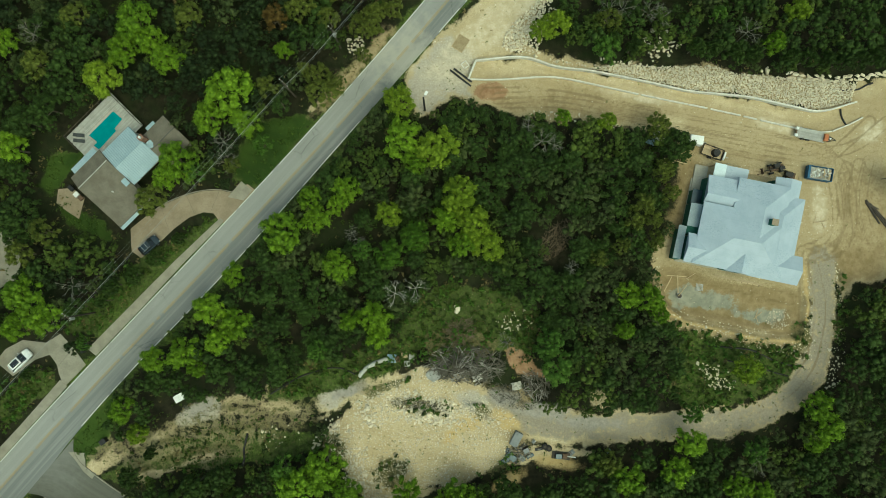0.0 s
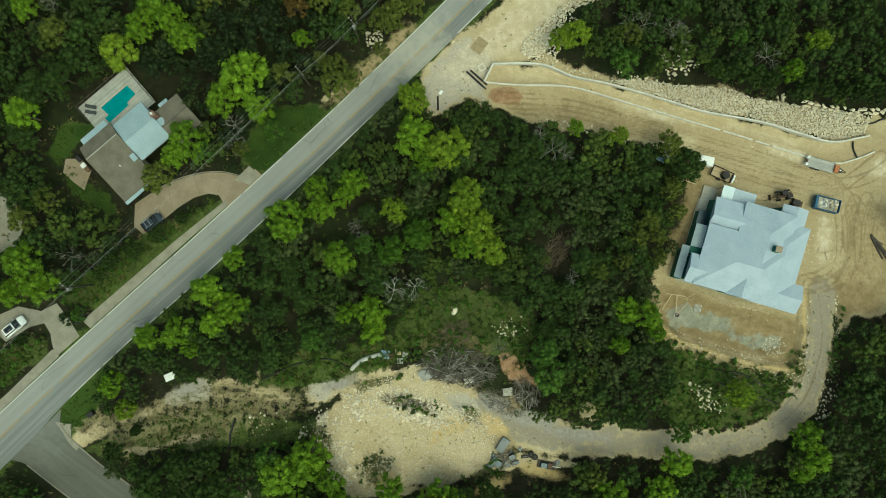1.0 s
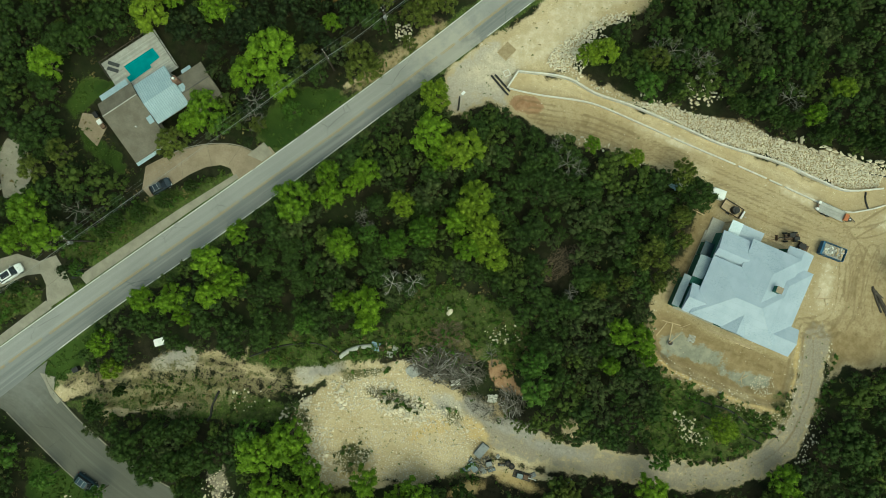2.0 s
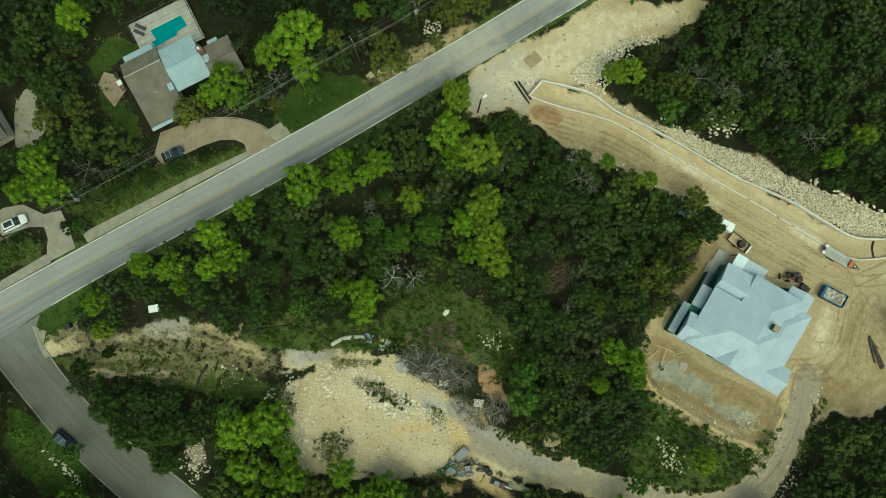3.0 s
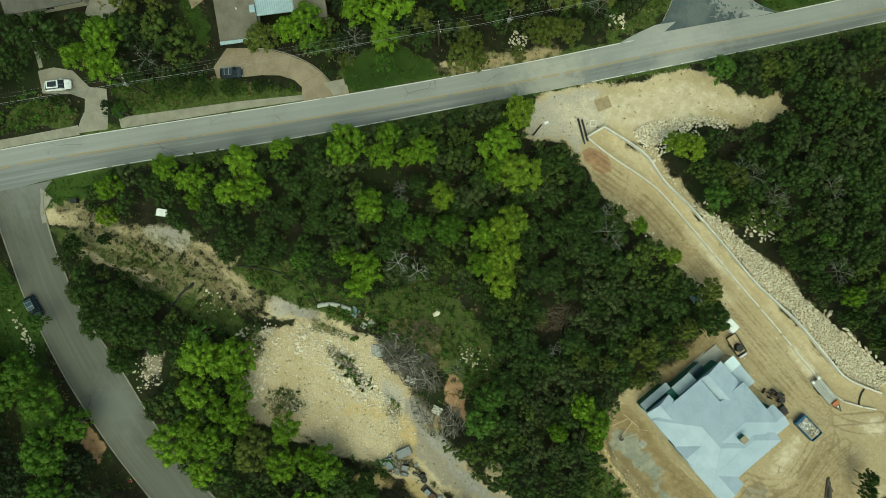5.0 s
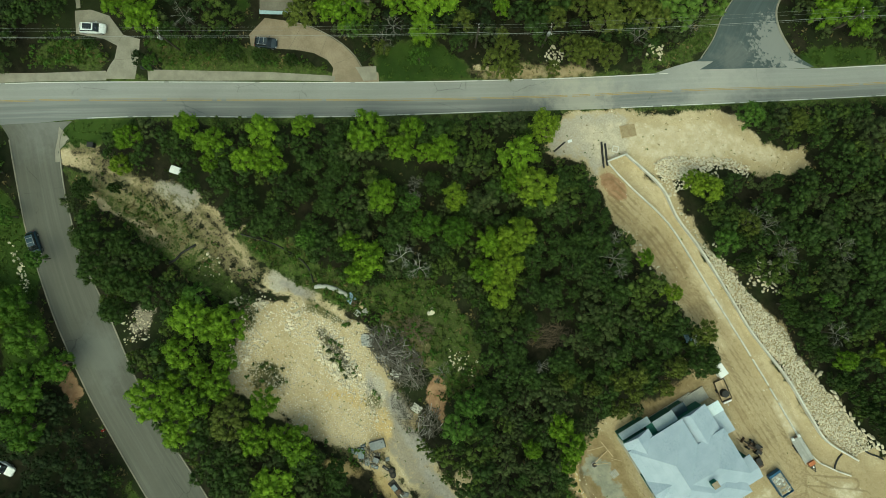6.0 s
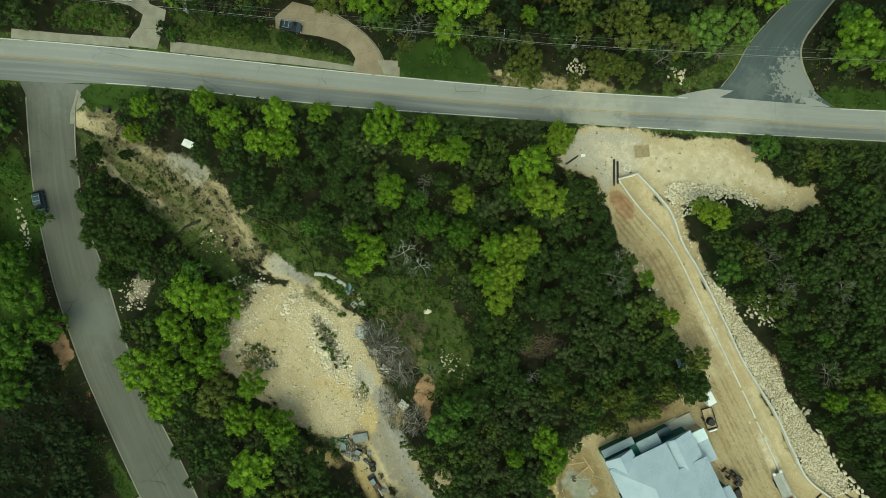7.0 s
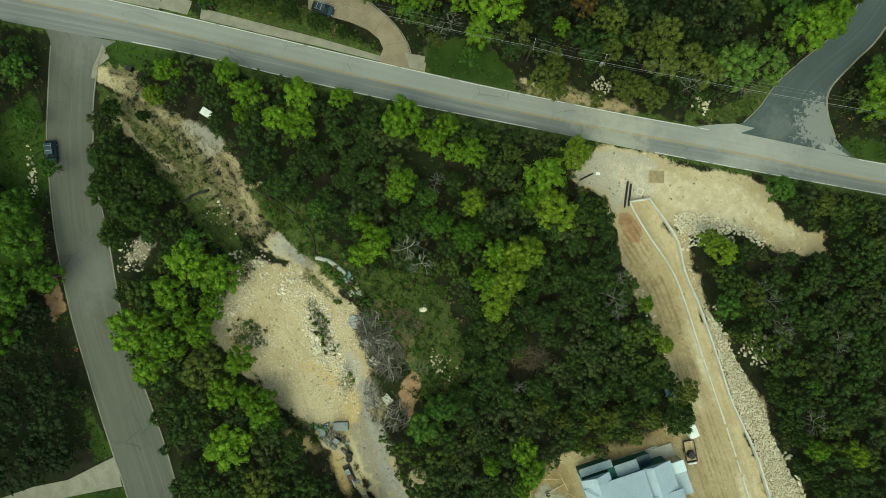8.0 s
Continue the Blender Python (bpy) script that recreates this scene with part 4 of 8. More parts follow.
def between(a, b, f, first=0, last=None):
    n = min(len(a), len(b))
    return [(a[i][0] + (b[i][0] - a[i][0]) * f, a[i][1] + (b[i][1] - a[i][1]) * f) for i in range(n)][first:last]


main_road = strip("road", ROAD_NW, ROAD_SE, 0.02, ASPHALT, "worn grey two-lane asphalt road with painted lines")
side_street = strip("road", STREET_W, STREET_E, 0.012, ASPHALT_LANE, "faded brown-grey side street of old asphalt", crown=0.04)
side_lane = strip("road", LANE_W, LANE_E, 0.008, ASPHALT_DARK, "dark patched asphalt lane joining the road", crown=0.03)


def inset(line, other, by):
    a, b = smooth_line(line, 1.5), smooth_line(other, 1.5)
    out = []
    for p in a:
        q = b[np.argmin(np.linalg.norm(b - p, axis=1))]
        out.append(tuple(p + (q - p) / np.linalg.norm(q - p) * by))
    return out


for i, corner in enumerate(([(-1.1, 46.6), (0.1, 49.5), (2.0, 53.1), (5.1, 56.4), (8.4, 60.0), (13.9, 65.9), (17.2, 67.6), (9.8, 58.9)],)):
    o = part("junction_%d" % (i + 1), slab(corner, -0.06, 0.026 + 0.02 * i), ASPHALT)
    tagged(o, "worn pale asphalt where the roads meet", "road", kind="structure")
NW_IN, SE_IN = inset(ROAD_NW, ROAD_SE, 0.12), inset(ROAD_SE, ROAD_NW, 0.12)
MIDDLE = inset(ROAD_NW, ROAD_SE, 3.12)
MIDDLE_2 = inset(ROAD_NW, ROAD_SE, 3.36)
cut = lambda line, y0, y1: [p for p in line if y0 < p[1] < y1]
ribbon("edge_line", cut(NW_IN, -60, 49.5), 0.13, 0.042, ROAD_WHITE, main_road, "white painted edge line", gaps=0.03)
ribbon("edge_line", cut(NW_IN, 68, 120), 0.13, 0.042, ROAD_WHITE, main_road, "white painted edge line")
ribbon("edge_line", cut(SE_IN, -31.5, 24), 0.13, 0.042, ROAD_WHITE, main_road, "white painted edge line", gaps=0.03)
ribbon("edge_line", cut(SE_IN, 37, 110), 0.11, 0.042, ROAD_WHITE, main_road, "white painted edge line", gaps=0.15)
ribbon("centre_line", cut(MIDDLE, -120, 120), 0.10, 0.082, ROAD_YELLOW, main_road, "faded yellow centre line", gaps=0.06)
ribbon("centre_line", cut(MIDDLE_2, -120, 120), 0.10, 0.082, ROAD_YELLOW, main_road, "faded yellow centre line", gaps=0.06)


def drive(name, points, material, label, joints):
    ob = part(name, slab(points, -0.06, 0.035), material)
    tagged(ob, label, "driveway", kind="structure")
    for a, b in joints:
        ribbon("joint", [a, ((a[0] + b[0]) / 2, (a[1] + b[1]) / 2), b], 0.04, 0.041, SHINGLE, ob, "dark joint strip", 0.005)
    return ob


drive("driveway_1", POOL_DRIVE, TAN_DRIVE, "curving tan concrete driveway beside the pool house", [[(-39.6, 10.3), (-41.2, 6.4)], [(-45.4, 9.5), (-43.9, 6.1)], [(-49.9, 7.6), (-48.4, 2.9)]])
drive("driveway_2", WEST_DRIVE, GREY_DRIVE, "pale grey concrete driveway meeting the road", [[(-68.9, -21.7), (-65.6, -17.7)], [(-70.3, -16.7), (-69.8, -18.6)]])
drive("driveway_3", SOUTH_DRIVE, PAVE, "pale concrete driveway off the side street", [[(-1.9, -76.0), (1.0, -77.0)]])


def kerb(name, line, width, height, material, label, parent=None):
    p = smooth_line(line, 1.0)
    d = np.gradient(p, axis=0)
    d /= np.linalg.norm(d, axis=1)[:, None]
    s = np.column_stack([-d[:, 1], d[:, 0]]) * width / 2
    bm = bmesh.new()
    rows = []
    for q, o, g in zip(p, s, ground_z(p[:, 0], p[:, 1])):
        ring = [(q - o, min(g, 0) - 0.15), (q - o, height - 0.02), (q - o * 0.8, height), (q + o * 0.8, height), (q + o, height - 0.02), (q + o, min(g, 0) - 0.15)]
        rows.append([bm.verts.new((v[0], v[1], z)) for v, z in ring])
    for a, b in zip(rows[:-1], rows[1:]):
        for i in range(5):
            bm.faces.new((a[i], a[i + 1], b[i + 1], b[i]))
    bm.faces.new(rows[0])
    bm.faces.new(rows[-1])
    ob = part(name, bm, material, parent)
    if parent is None:
        tagged(ob, label, "kerb", kind="structure")
    return ob


# Pavement band on the north-west side of the road, kerbs of the side street.
PAVE_OUT = [(-81.7, -38.6), (-74.9, -31.3), (-67.8, -23.2)]
PAVE_IN = [(-80.4, -39.7), (-73.8, -32.3), (-66.5, -24.3)]
part("pavement_1", slab(PAVE_OUT + PAVE_IN[::-1], -0.05, 0.05), PAVE)
tagged(bpy.data.objects["pavement_1"], "cracked pale concrete strip beside the road", "pavement", kind="structure")
PAVE_OUT = [(-62.9, -17.7), (-54.6, -9.3), (-47.6, -2.2), (-40.3, 4.7), (-39.4, 5.5)]
PAVE_IN = [(-61.4, -18.9), (-53.3, -10.4), (-46.5, -3.1), (-39.5, 4.1), (-38.8, 5.0)]
part("pavement_2", slab(PAVE_OUT + PAVE_IN[::-1], -0.05, 0.05), PAVE)
tagged(bpy.data.objects["pavement_2"], "stained pale concrete strip beside the road", "pavement", kind="structure")
part("pavement_3", slab([(-38.1, 9.2), (-35.7, 12.0), (-33.8, 10.4), (-35.3, 8.6)], -0.05, 0.045), PAVE)
tagged(bpy.data.objects["pavement_3"], "small concrete corner beside the driveway", "pavement", kind="structure")
kerb("kerb_1", STREET_W[1:14], 0.22, 0.13, PAVE, "weathered concrete kerb along the side street")
kerb("kerb_2", STREET_E[1:14], 0.22, 0.13, PAVE, "weathered concrete kerb along the side street")
kerb("kerb_5", [(-52.2, 6.0), (-49.4, 8.0), (-45.9, 9.5), (-42.4, 10.4), (-39.4, 10.5), (-37.4, 10.1)], 0.14, 0.1, PAVE, "low pale concrete edge along the tan driveway")
kerb("kerb_3", LANE_E[1:8], 0.3, 0.14, PAVE, "pale concrete kerb curving along the lane")
kerb("kerb_4", LANE_W[1:8], 0.16, 0.07, PAVE, "low concrete kerb along the lane")
part("pavement_4", slab([(-66.3, -35.9), (-63.4, -36.1), (-63.2, -39.1), (-61.4, -39.7), (-62.1, -40.7), (-63.6, -39.4), (-65.0, -37.4)], -0.05, 0.06), PAVE)
tagged(bpy.data.objects["pavement_4"], "small concrete corner at the junction", "pavement", kind="structure")

# ---------------------------------------------------------------- houses
def roof_mesh(u0, u1, v0, v1, eave, pitch, axis, hip_low=True, hip_high=True, fascia=0.22, ridge_at=None):
    """A hip or gable roof over a rectangle; the ridge runs along the axis. ridge_at: where across it the ridge stands."""
    if axis == "v":
        a0, a1, b0, b1 = v0, v1, u0, u1
    else:
        a0, a1, b0, b1 = u0, u1, v0, v1
    mid = (b0 + b1) / 2 if ridge_at is None else ridge_at
    half = (b1 - b0) / 2
    top = eave + pitch * half
    low = a0 + (half if hip_low else 0)
    high = a1 - (half if hip_high else 0)
    if low > high:
        low = high = (low + high) / 2

    def at(a, b, z):
        return (b, a, z) if axis == "v" else (a, b, z)
    v = [at(a0, b0, eave), at(a1, b0, eave), at(a1, b1, eave), at(a0, b1, eave), at(low, mid, top), at(high, mid, top)]
    v += [at(a0, b0, eave - fascia), at(a1, b0, eave - fascia), at(a1, b1, eave - fascia), at(a0, b1, eave - fascia)]
    bm = bmesh.new()
    p = [bm.verts.new(q) for q in v]
    for f in ((0, 1, 5, 4), (2, 3, 4, 5), (1, 2, 5), (3, 0, 4), (0, 6, 7, 1), (1, 7, 8, 2), (2, 8, 9, 3), (3, 9, 6, 0), (6, 9, 8, 7)):
        bm.faces.new([p[i] for i in f])
    return bm


def shed_mesh(u0, u1, v0, v1, z_low, z_high, toward="u", thick=0.16):
    """A roof with one slope, falling towards low u (or low v)."""
    bm = bmesh.new()
    q = [(u0, v0), (u1, v0), (u1, v1), (u0, v1)]
    top = [bm.verts.new((a, b, z_high if (a == u1 if toward == "u" else b == v1) else z_low)) for a, b in q]
    low = [bm.verts.new((t.co.x, t.co.y, t.co.z - thick)) for t in top]
    bm.faces.new(top)
    bm.faces.new(low[::-1])
    for i in range(4):
        bm.faces.new((top[i], low[i], low[(i + 1) % 4], top[(i + 1) % 4]))
    return bm


def window(parent, x, y, z, w, h, rz):
    """A window set on a wall: frame and dark pane."""
    turn = Matrix.Translation((x, y, z)) @ pose(0, 0, 0, 0, 0, rz)
    bm = bmesh.new()
    for cx, cz, sx, sz in ((0, h / 2, w, 0.08), (0, -h / 2, w, 0.08), (w / 2, 0, 0.08, h), (-w / 2, 0, 0.08, h), (0, 0, 0.05, h)):
        add_box(bm, cx, 0, cz, sx, 0.10, sz)
    bmesh.ops.transform(bm, matrix=turn, verts=bm.verts)
    f = part("window", bm, WHITE_PAINT, parent, "white framed window")
    bm = box(0, 0, 0, w - 0.1, 0.03, h - 0.1)
    bmesh.ops.transform(bm, matrix=turn, verts=bm.verts)
    part("pane", bm, CAR_GLASS, f, "dark glass pane")


# The unfinished house: hipped roofs under pale blue underlay, green sheathed walls.
house = thing("house", pose(*HOUSE_AT, 0.0, 0, 0, HOUSE_TURN), "unfinished house with pale blue roof underlay and green sheathing", "house")
for u0, u1, v0, v1, h in ((-0.9, 7.5, -7.3, 7.8, 4.5), (-6.0, 2.54, -7.2, 2.7, 4.5), (-7.33, -3.1, -7.2, -3.2, 4.1), (4.42, 11.9, -7.5, -3.4, 3.9), (6.3, 10.25, -4, 6.2, 3.7), (5.6, 9.4, 5, 9.3, 3.5), (-5.9, -0.75, 2.3, 7.4, 3.9), (0.0, 3.4, -7.6, -6, 4.4)):
    part("wall", box((u0 + u1) / 2, (v0 + v1) / 2, h / 2 - 0.2, u1 - u0, v1 - v0, h + 0.2), GREEN_BOARD, house, "green sheathing board wall")
for u0, u1, v0, v1, z, pitch, axis, lo, hi, ridge in (
        (-1.25, 7.8, -7.6, 8.2, 4.6, 0.38, "v", True, True, None),
        (-6.35, 9.0, -7.65, 3.0, 4.6, 0.38, "u", True, True, None),
        (-7.75, 1.1, -7.65, -2.65, 4.25, 0.42, "u", False, True, None),
        (-0.6, 4.0, -7.78, -1.5, 4.55, 0.56, "v", False, True, None),
        (3.5, 12.2, -7.9, -2.95, 4.05, 0.42, "u", True, False, None),
        (3.2, 10.8, -7.0, 6.8, 3.95, 0.38, "v", True, True, None),
        (5.3, 9.75, 3.0, 9.75, 3.7, 0.36, "v", True, False, 7.6),
        (-6.2, 1.6, 3.05, 7.75, 4.0, 0.40, "u", False, True, 4.45)):
    part("roof", roof_mesh(u0, u1, v0, v1, z, pitch, axis, lo, hi, ridge_at=ridge), MEMBRANE, house, "pale blue underlay roof slopes")
part("porch_roof", shed_mesh(-7.8, -6.0, -1.4, 2.6, 2.9, 3.3), MEMBRANE_SHADED, house, "low pale roof beside the wall")
part("porch_roof", shed_mesh(-8.9, -7.7, -7.3, -1.5, 2.3, 2.7), MEMBRANE_SHADED, house, "low pale roof beside the wall")
part("porch_roof", shed_mesh(-7.6, -5.6, 2.6, 5.2, 1.9, 2.0), CAR_TEAL, house, "dark teal sheeted low roof")
part("porch_roof", shed_mesh(-3.1, 0.8, 7.3, 10.1, 2.8, 3.0, "v"), MEMBRANE, house, "low porch roof of pale underlay")
part("porch_roof", shed_mesh(-5.1, -3.1, 7.5, 10.2, 2.85, 3.0, "v"), ICE_SHEET, house, "pale blue shiny sheet on the porch")
part("porch_wall", box(-6.8, -0.15, 1.3, 1.7, 5.2, 2.9), GREEN_BOARD, house, "green sheathing board wall")
part("porch_wall", box(-8.2, -4.8, 1.0, 1.1, 5.2, 2.3), GREEN_BOARD, house, "green sheathing board wall")
part("porch_wall", box(-6.7, 3.8, 0.8, 1.8, 2.3, 1.9), GREEN_BOARD, house, "green sheathing board wall")
part("porch_slab", box(-6.3, 7.6, 0.12, 2.3, 4.4, 0.36, bevel=0.03), CONCRETE, house, "bare concrete porch slab")
for u in (-4.9, -2.2, 0.5):
    part("post", box(u, 9.9, 1.35, 0.16, 0.16, 2.9), TIMBER, house, "raw timber post")
chimney = part("chimney", box(4.9, 1.55, 5.9, 1.0, 1.0, 2.4), GREEN_BOARD, house, "green sheathed chimney box")
part("cap", box(4.9, 1.55, 7.15, 1.1, 1.1, 0.1), TAN_DRIVE, chimney, "brown plywood cap")
part("scaffold_board", box(2.6, -8.9, 3.4, 8.5, 0.35, 0.05), TIMBER, house, "timber board along the eave")
part("scaffold_board", box(4.6, -9.15, 3.2, 3.2, 0.18, 0.05, 1.5), TIMBER, house, "timber board along the eave")
for u in (3.2, 4.2, 5.2, 6.2):
    part("brace", box(u, -9.0, 3.25, 0.06, 0.6, 0.06), DARK_TIMBER, house, "short dark timber brace")
for x, y, rz in ((-4.5, -7.32, 0), (8.4, -7.52, 0), (10.27, 1.0, 90), (11.92, -5.6, 90), (3.0, 7.87, 0)):
    window(house, x, y, 2.4, 1.6, 1.3, rz)
tagged(part("plinth", box(1.6, -0.2, -0.1, 18.6, 15.0, 0.5), CONCRETE, house), "concrete foundation slab")

# The neighbour's house round the pool: shingled wings, a standing seam middle, a timber deck.
pool_house = thing("house", pose(*POOL_AT, 0.0, 0, 0, POOL_TURN), "low house with shingled wings and blue metal roof", "house")
K = 0.0962
for p0, p1, q0, q1, h in ((-40, 68, -74, -14, 3.2), (-30, 29, -14, 54, 3.3), (-4, 52, 56, 108, 3.1)):
    part("wall", box((p0 + p1) / 2 * K, (q0 + q1) / 2 * K, h / 2 - 0.1, (p1 - p0) * K, (q1 - q0) * K, h), RENDERED, pool_house, "cream rendered wall")
part("roof", roof_mesh(-46 * K, 79 * K, -81 * K, -10 * K, 3.5, 0.20, "v", False, False, ridge_at=-17 * K), SHINGLE, pool_house, "grey-brown shingled roof")
part("roof", roof_mesh(-9 * K, 60 * K, 57 * K, 114 * K, 3.4, 0.24, "v", False, False, ridge_at=24 * K), SHINGLE, pool_house, "grey-brown shingled roof")
metal = part("metal_roof", roof_mesh(-37 * K, 44 * K, -9.5 * K, 57 * K, 3.75, 0.20, "v", False, False, 0.14), METAL_BLUE, pool_house, "blue-grey standing seam metal roof")
part("ridge_cap", box(-17 * K, -45.5 * K, 3.5 + 0.2 * 62.5 * K + 0.02, 0.16, 71 * K, 0.06), DECKING, pool_house, "pale ridge cap")
part("ridge_cap", box(24 * K, 85.5 * K, 3.4 + 0.24 * 34.5 * K + 0.02, 0.2, 57 * K, 0.05), SHINGLE_DARK, pool_house, "dark ridge cap")
slope = math.atan(0.20)
seam_mesh = None
for i in range(17):
    q = (-7.5 + i * 3.95) * K
    for side in (-1, 1):
        if seam_mesh is None:
            ob = part("seam", box(0, 0, 0, 39 * K / math.cos(slope), 0.07, 0.04), SEAM_BLUE, metal)
            seam_mesh = ob.data
        else:
            ob = new("seam", seam_mesh)
            ob.parent = metal
        ob.matrix_basis = pose((2 + side * 19.5) * K, q, 3.75 + 0.20 * (19.5 if side < 0 else 22.5) * K + 0.016, 0, math.degrees(slope) * side, 0)
part("awning", box(-52 * K, -44 * K, 3.1, 1.3, 56 * K, 0.1, ry=-10), METAL_BLUE, pool_house, "blue metal awning")
part("awning", box(34 * K, -14 * K, 4.75, 1.3, 0.9, 0.1), METAL_BLUE, pool_house, "small blue metal awning")
part("awning", box(81 * K, -57 * K, 3.2, 0.75, 50 * K, 0.1, ry=8), METAL_BLUE, pool_house, "blue metal awning")
part("awning", box(-12 * K, 84 * K, 3.2, 0.8, 19 * K, 0.1, ry=-8), METAL_BLUE, pool_house, "blue metal awning")
stack = part("chimney", box(1 * K, 62 * K, 3.4, 0.8, 0.85, 4.4), BRICK, pool_house, "red-brown brick chimney")
part("chimney_cap", box(1 * K, 62 * K, 5.62, 0.92, 0.97, 0.10), BRICK, stack, "brick chimney rim")
part("flue", rod((1 * K, 62 * K, 5.7), (1 * K, 62 * K, 6.1), 0.22), WHITE_PAINT, stack, "pale flue pot")
part("cricket_roof", roof_mesh(8 * K, 26 * K, 55 * K, 68 * K, 4.0, 0.35, "u", False, True, 0.1), METAL_BLUE, pool_house, "small blue metal roof behind the chimney")
for x, y, rz in ((-4.35, -7.13, 0), (68.3 * K, -40 * K, 90), (52.3 * K, 80 * K, 90), (20 * K, -74.3 * K, 0)):
    window(pool_house, x, y, 1.6, 1.5, 1.1, rz)
part("vent", rod((30 * K, -42 * K, 4.4), (30 * K, -42 * K, 4.95), 0.09), WHITE_PAINT, pool_house, "white roof vent pipe")
part("vent", rod((45 * K, 92 * K, 3.8), (45 * K, 92 * K, 4.4), 0.08), WHITE_PAINT, pool_house, "white roof vent pipe")

# Deck with an L-shaped pool let into it.
deck = thing("pool_deck", pose(*POOL_AT, 0.0, 0, 0, POOL_TURN), "silver timber pool deck with an L-shaped pool", "deck")
C = 0.099
deck_shift = (-1.73, -1.03)
POOL = [(-73, 60), (-49, 62), (-47, 40), (-42, 40), (-40, -8), (-54, -10), (-54, -1), (-73, -3)]
POOL = [(p * C + deck_shift[0], q * C + deck_shift[1]) for p, q in POOL]
P0, P1, Q0, Q1 = -98 * C + deck_shift[0], -19 * C + deck_shift[0], -33 * C + deck_shift[1], 79 * C + deck_shift[1]
part("subfloor", box((P0 + P1) / 2, (Q0 + Q1) / 2, 0.5, P1 - P0, Q1 - Q0, 0.1), DECKING, deck)
part("water", slab(POOL, -0.6, 0.62), WATER, deck, "still turquoise pool water")
bm = bmesh.new()
for k, ((ax, ay), (bx, by)) in enumerate(zip(POOL, POOL[1:] + POOL[:1])):
    L = math.hypot(bx - ax, by - ay)
    add_box(bm, (ax + bx) / 2, (ay + by) / 2, 0.655 + 0.006 * (k % 2), L + 0.22, 0.22, 0.1, math.degrees(math.atan2(by - ay, bx - ax)))
part("coping", bm, DECKING, deck, "pale stone pool coping")


def pool_gap(p):
    """The stretches of q that stay clear of water at this p."""
    if -73.5 * C + deck_shift[0] < p < -53.5 * C + deck_shift[0]:
        return [(Q0, POOL[-1][1] - 0.1), (POOL[0][1] + 0.1, Q1)]
    if p >= -53.5 * C + deck_shift[0] and p < -48.5 * C + deck_shift[0]:
        return [(Q0, POOL[4][1] - 0.3), (POOL[1][1] + 0.1, Q1)]
    if p >= -48.5 * C + deck_shift[0] and p < -41 * C + deck_shift[0]:
        return [(Q0, POOL[4][1] - 0.2), (POOL[2][1] + 0.1, Q1)]
    return [(Q0, Q1)]


p = P0
while p < P1:
    for q0, q1 in pool_gap(p + 0.1):
        if not (p > -52 * C + deck_shift[0] and q1 < 10 * C):
            part("board", box(p + 0.095, (q0 + q1) / 2, 0.62, 0.18, q1 - q0, 0.05), DECKING, deck)
    p += 0.2
for i in range(6):
    part("joist", box((P0 + P1) / 2, Q0 + (Q1 - Q0) * (i + 0.5) / 6 if i not in (2, 3) else (Q0 + 0.2 if i == 2 else Q1 - 0.2), 0.2, P1 - P0, 0.1, 0.72), DARK_TIMBER, deck)
for i in range(9):
    q = Q0 + (Q1 - Q0) * i / 8
    part("post", box(P0 + 0.06, q, 1.1, 0.1, 0.1, 1.0), DARK_TIMBER, deck, "dark railing post")
part("rail", box(P0 + 0.06, (Q0 + Q1) / 2, 1.62, 0.12, Q1 - Q0, 0.06), DARK_TIMBER, deck, "dark top rail")
for i in range(5):
    q = P0 + (P1 - P0) * 0.42 * i / 4
    part("post", box(q, Q0 + 0.06, 1.1, 0.1, 0.1, 1.0), DARK_TIMBER, deck, "dark railing post")
    part("post", box(P0 + (P1 - P0) * i / 4, Q1 - 0.06, 1.1, 0.1, 0.1, 1.0), DARK_TIMBER, deck, "dark railing post")
part("rail", box(P0 + (P1 - P0) * 0.21, Q0 + 0.06, 1.62, (P1 - P0) * 0.42, 0.12, 0.06), DARK_TIMBER, deck, "dark top rail")
part("rail", box((P0 + P1) / 2, Q1 - 0.06, 1.62, P1 - P0, 0.12, 0.06), DARK_TIMBER, deck, "dark top rail")

# Neighbouring house farther off: dark grey roof.
far_house = thing("house", pose(-87.3, -6.0, 0, 0, 0, -42), "large house with a dark grey shingled roof", "house")
part("wall", box(0, 0, 1.7, 11.0, 12.0, 3.6), RENDERED, far_house, "cream rendered wall")
part("roof", roof_mesh(-6.2, 6.4, -6.6, 6.6, 3.6, 0.30, "v", False, False), SHINGLE_DARK, far_house, "dark grey shingled roof")
part("roof", roof_mesh(-6.15, 0.0, -5.5, 2.0, 3.5, 0.30, "u", False, False), SHINGLE_DARK, far_house, "dark grey shingled roof")
part("ridge_cap", box(0.1, 0, 5.5, 0.2, 13.2, 0.06), SHINGLE, far_house, "dark ridge cap")
window(far_house, 5.53, 0, 1.6, 1.6, 1.2, 90)
tagged(part("pavement_5", slab([(-78.7, -7.1), (-80.7, -1.9), (-81.3, 1.0), (-80.3, 3.5), (-78.1, 3.6), (-75.7, 1.4), (-74.7, -2.2), (-75.3, -5.3)], -0.05, 0.06), GREY_DRIVE), "pale concrete patio beside the far house", "patio", kind="structure")
tagged(part("pavement_7", slab([(-85.6, -14.7), (-83.4, -16.4), (-79.3, -19.4), (-78.9, -18.8), (-82.6, -15.9), (-85.2, -14.1)], -0.05, 0.05), PAVE), "narrow stone garden path beside the far house", "path", kind="structure")
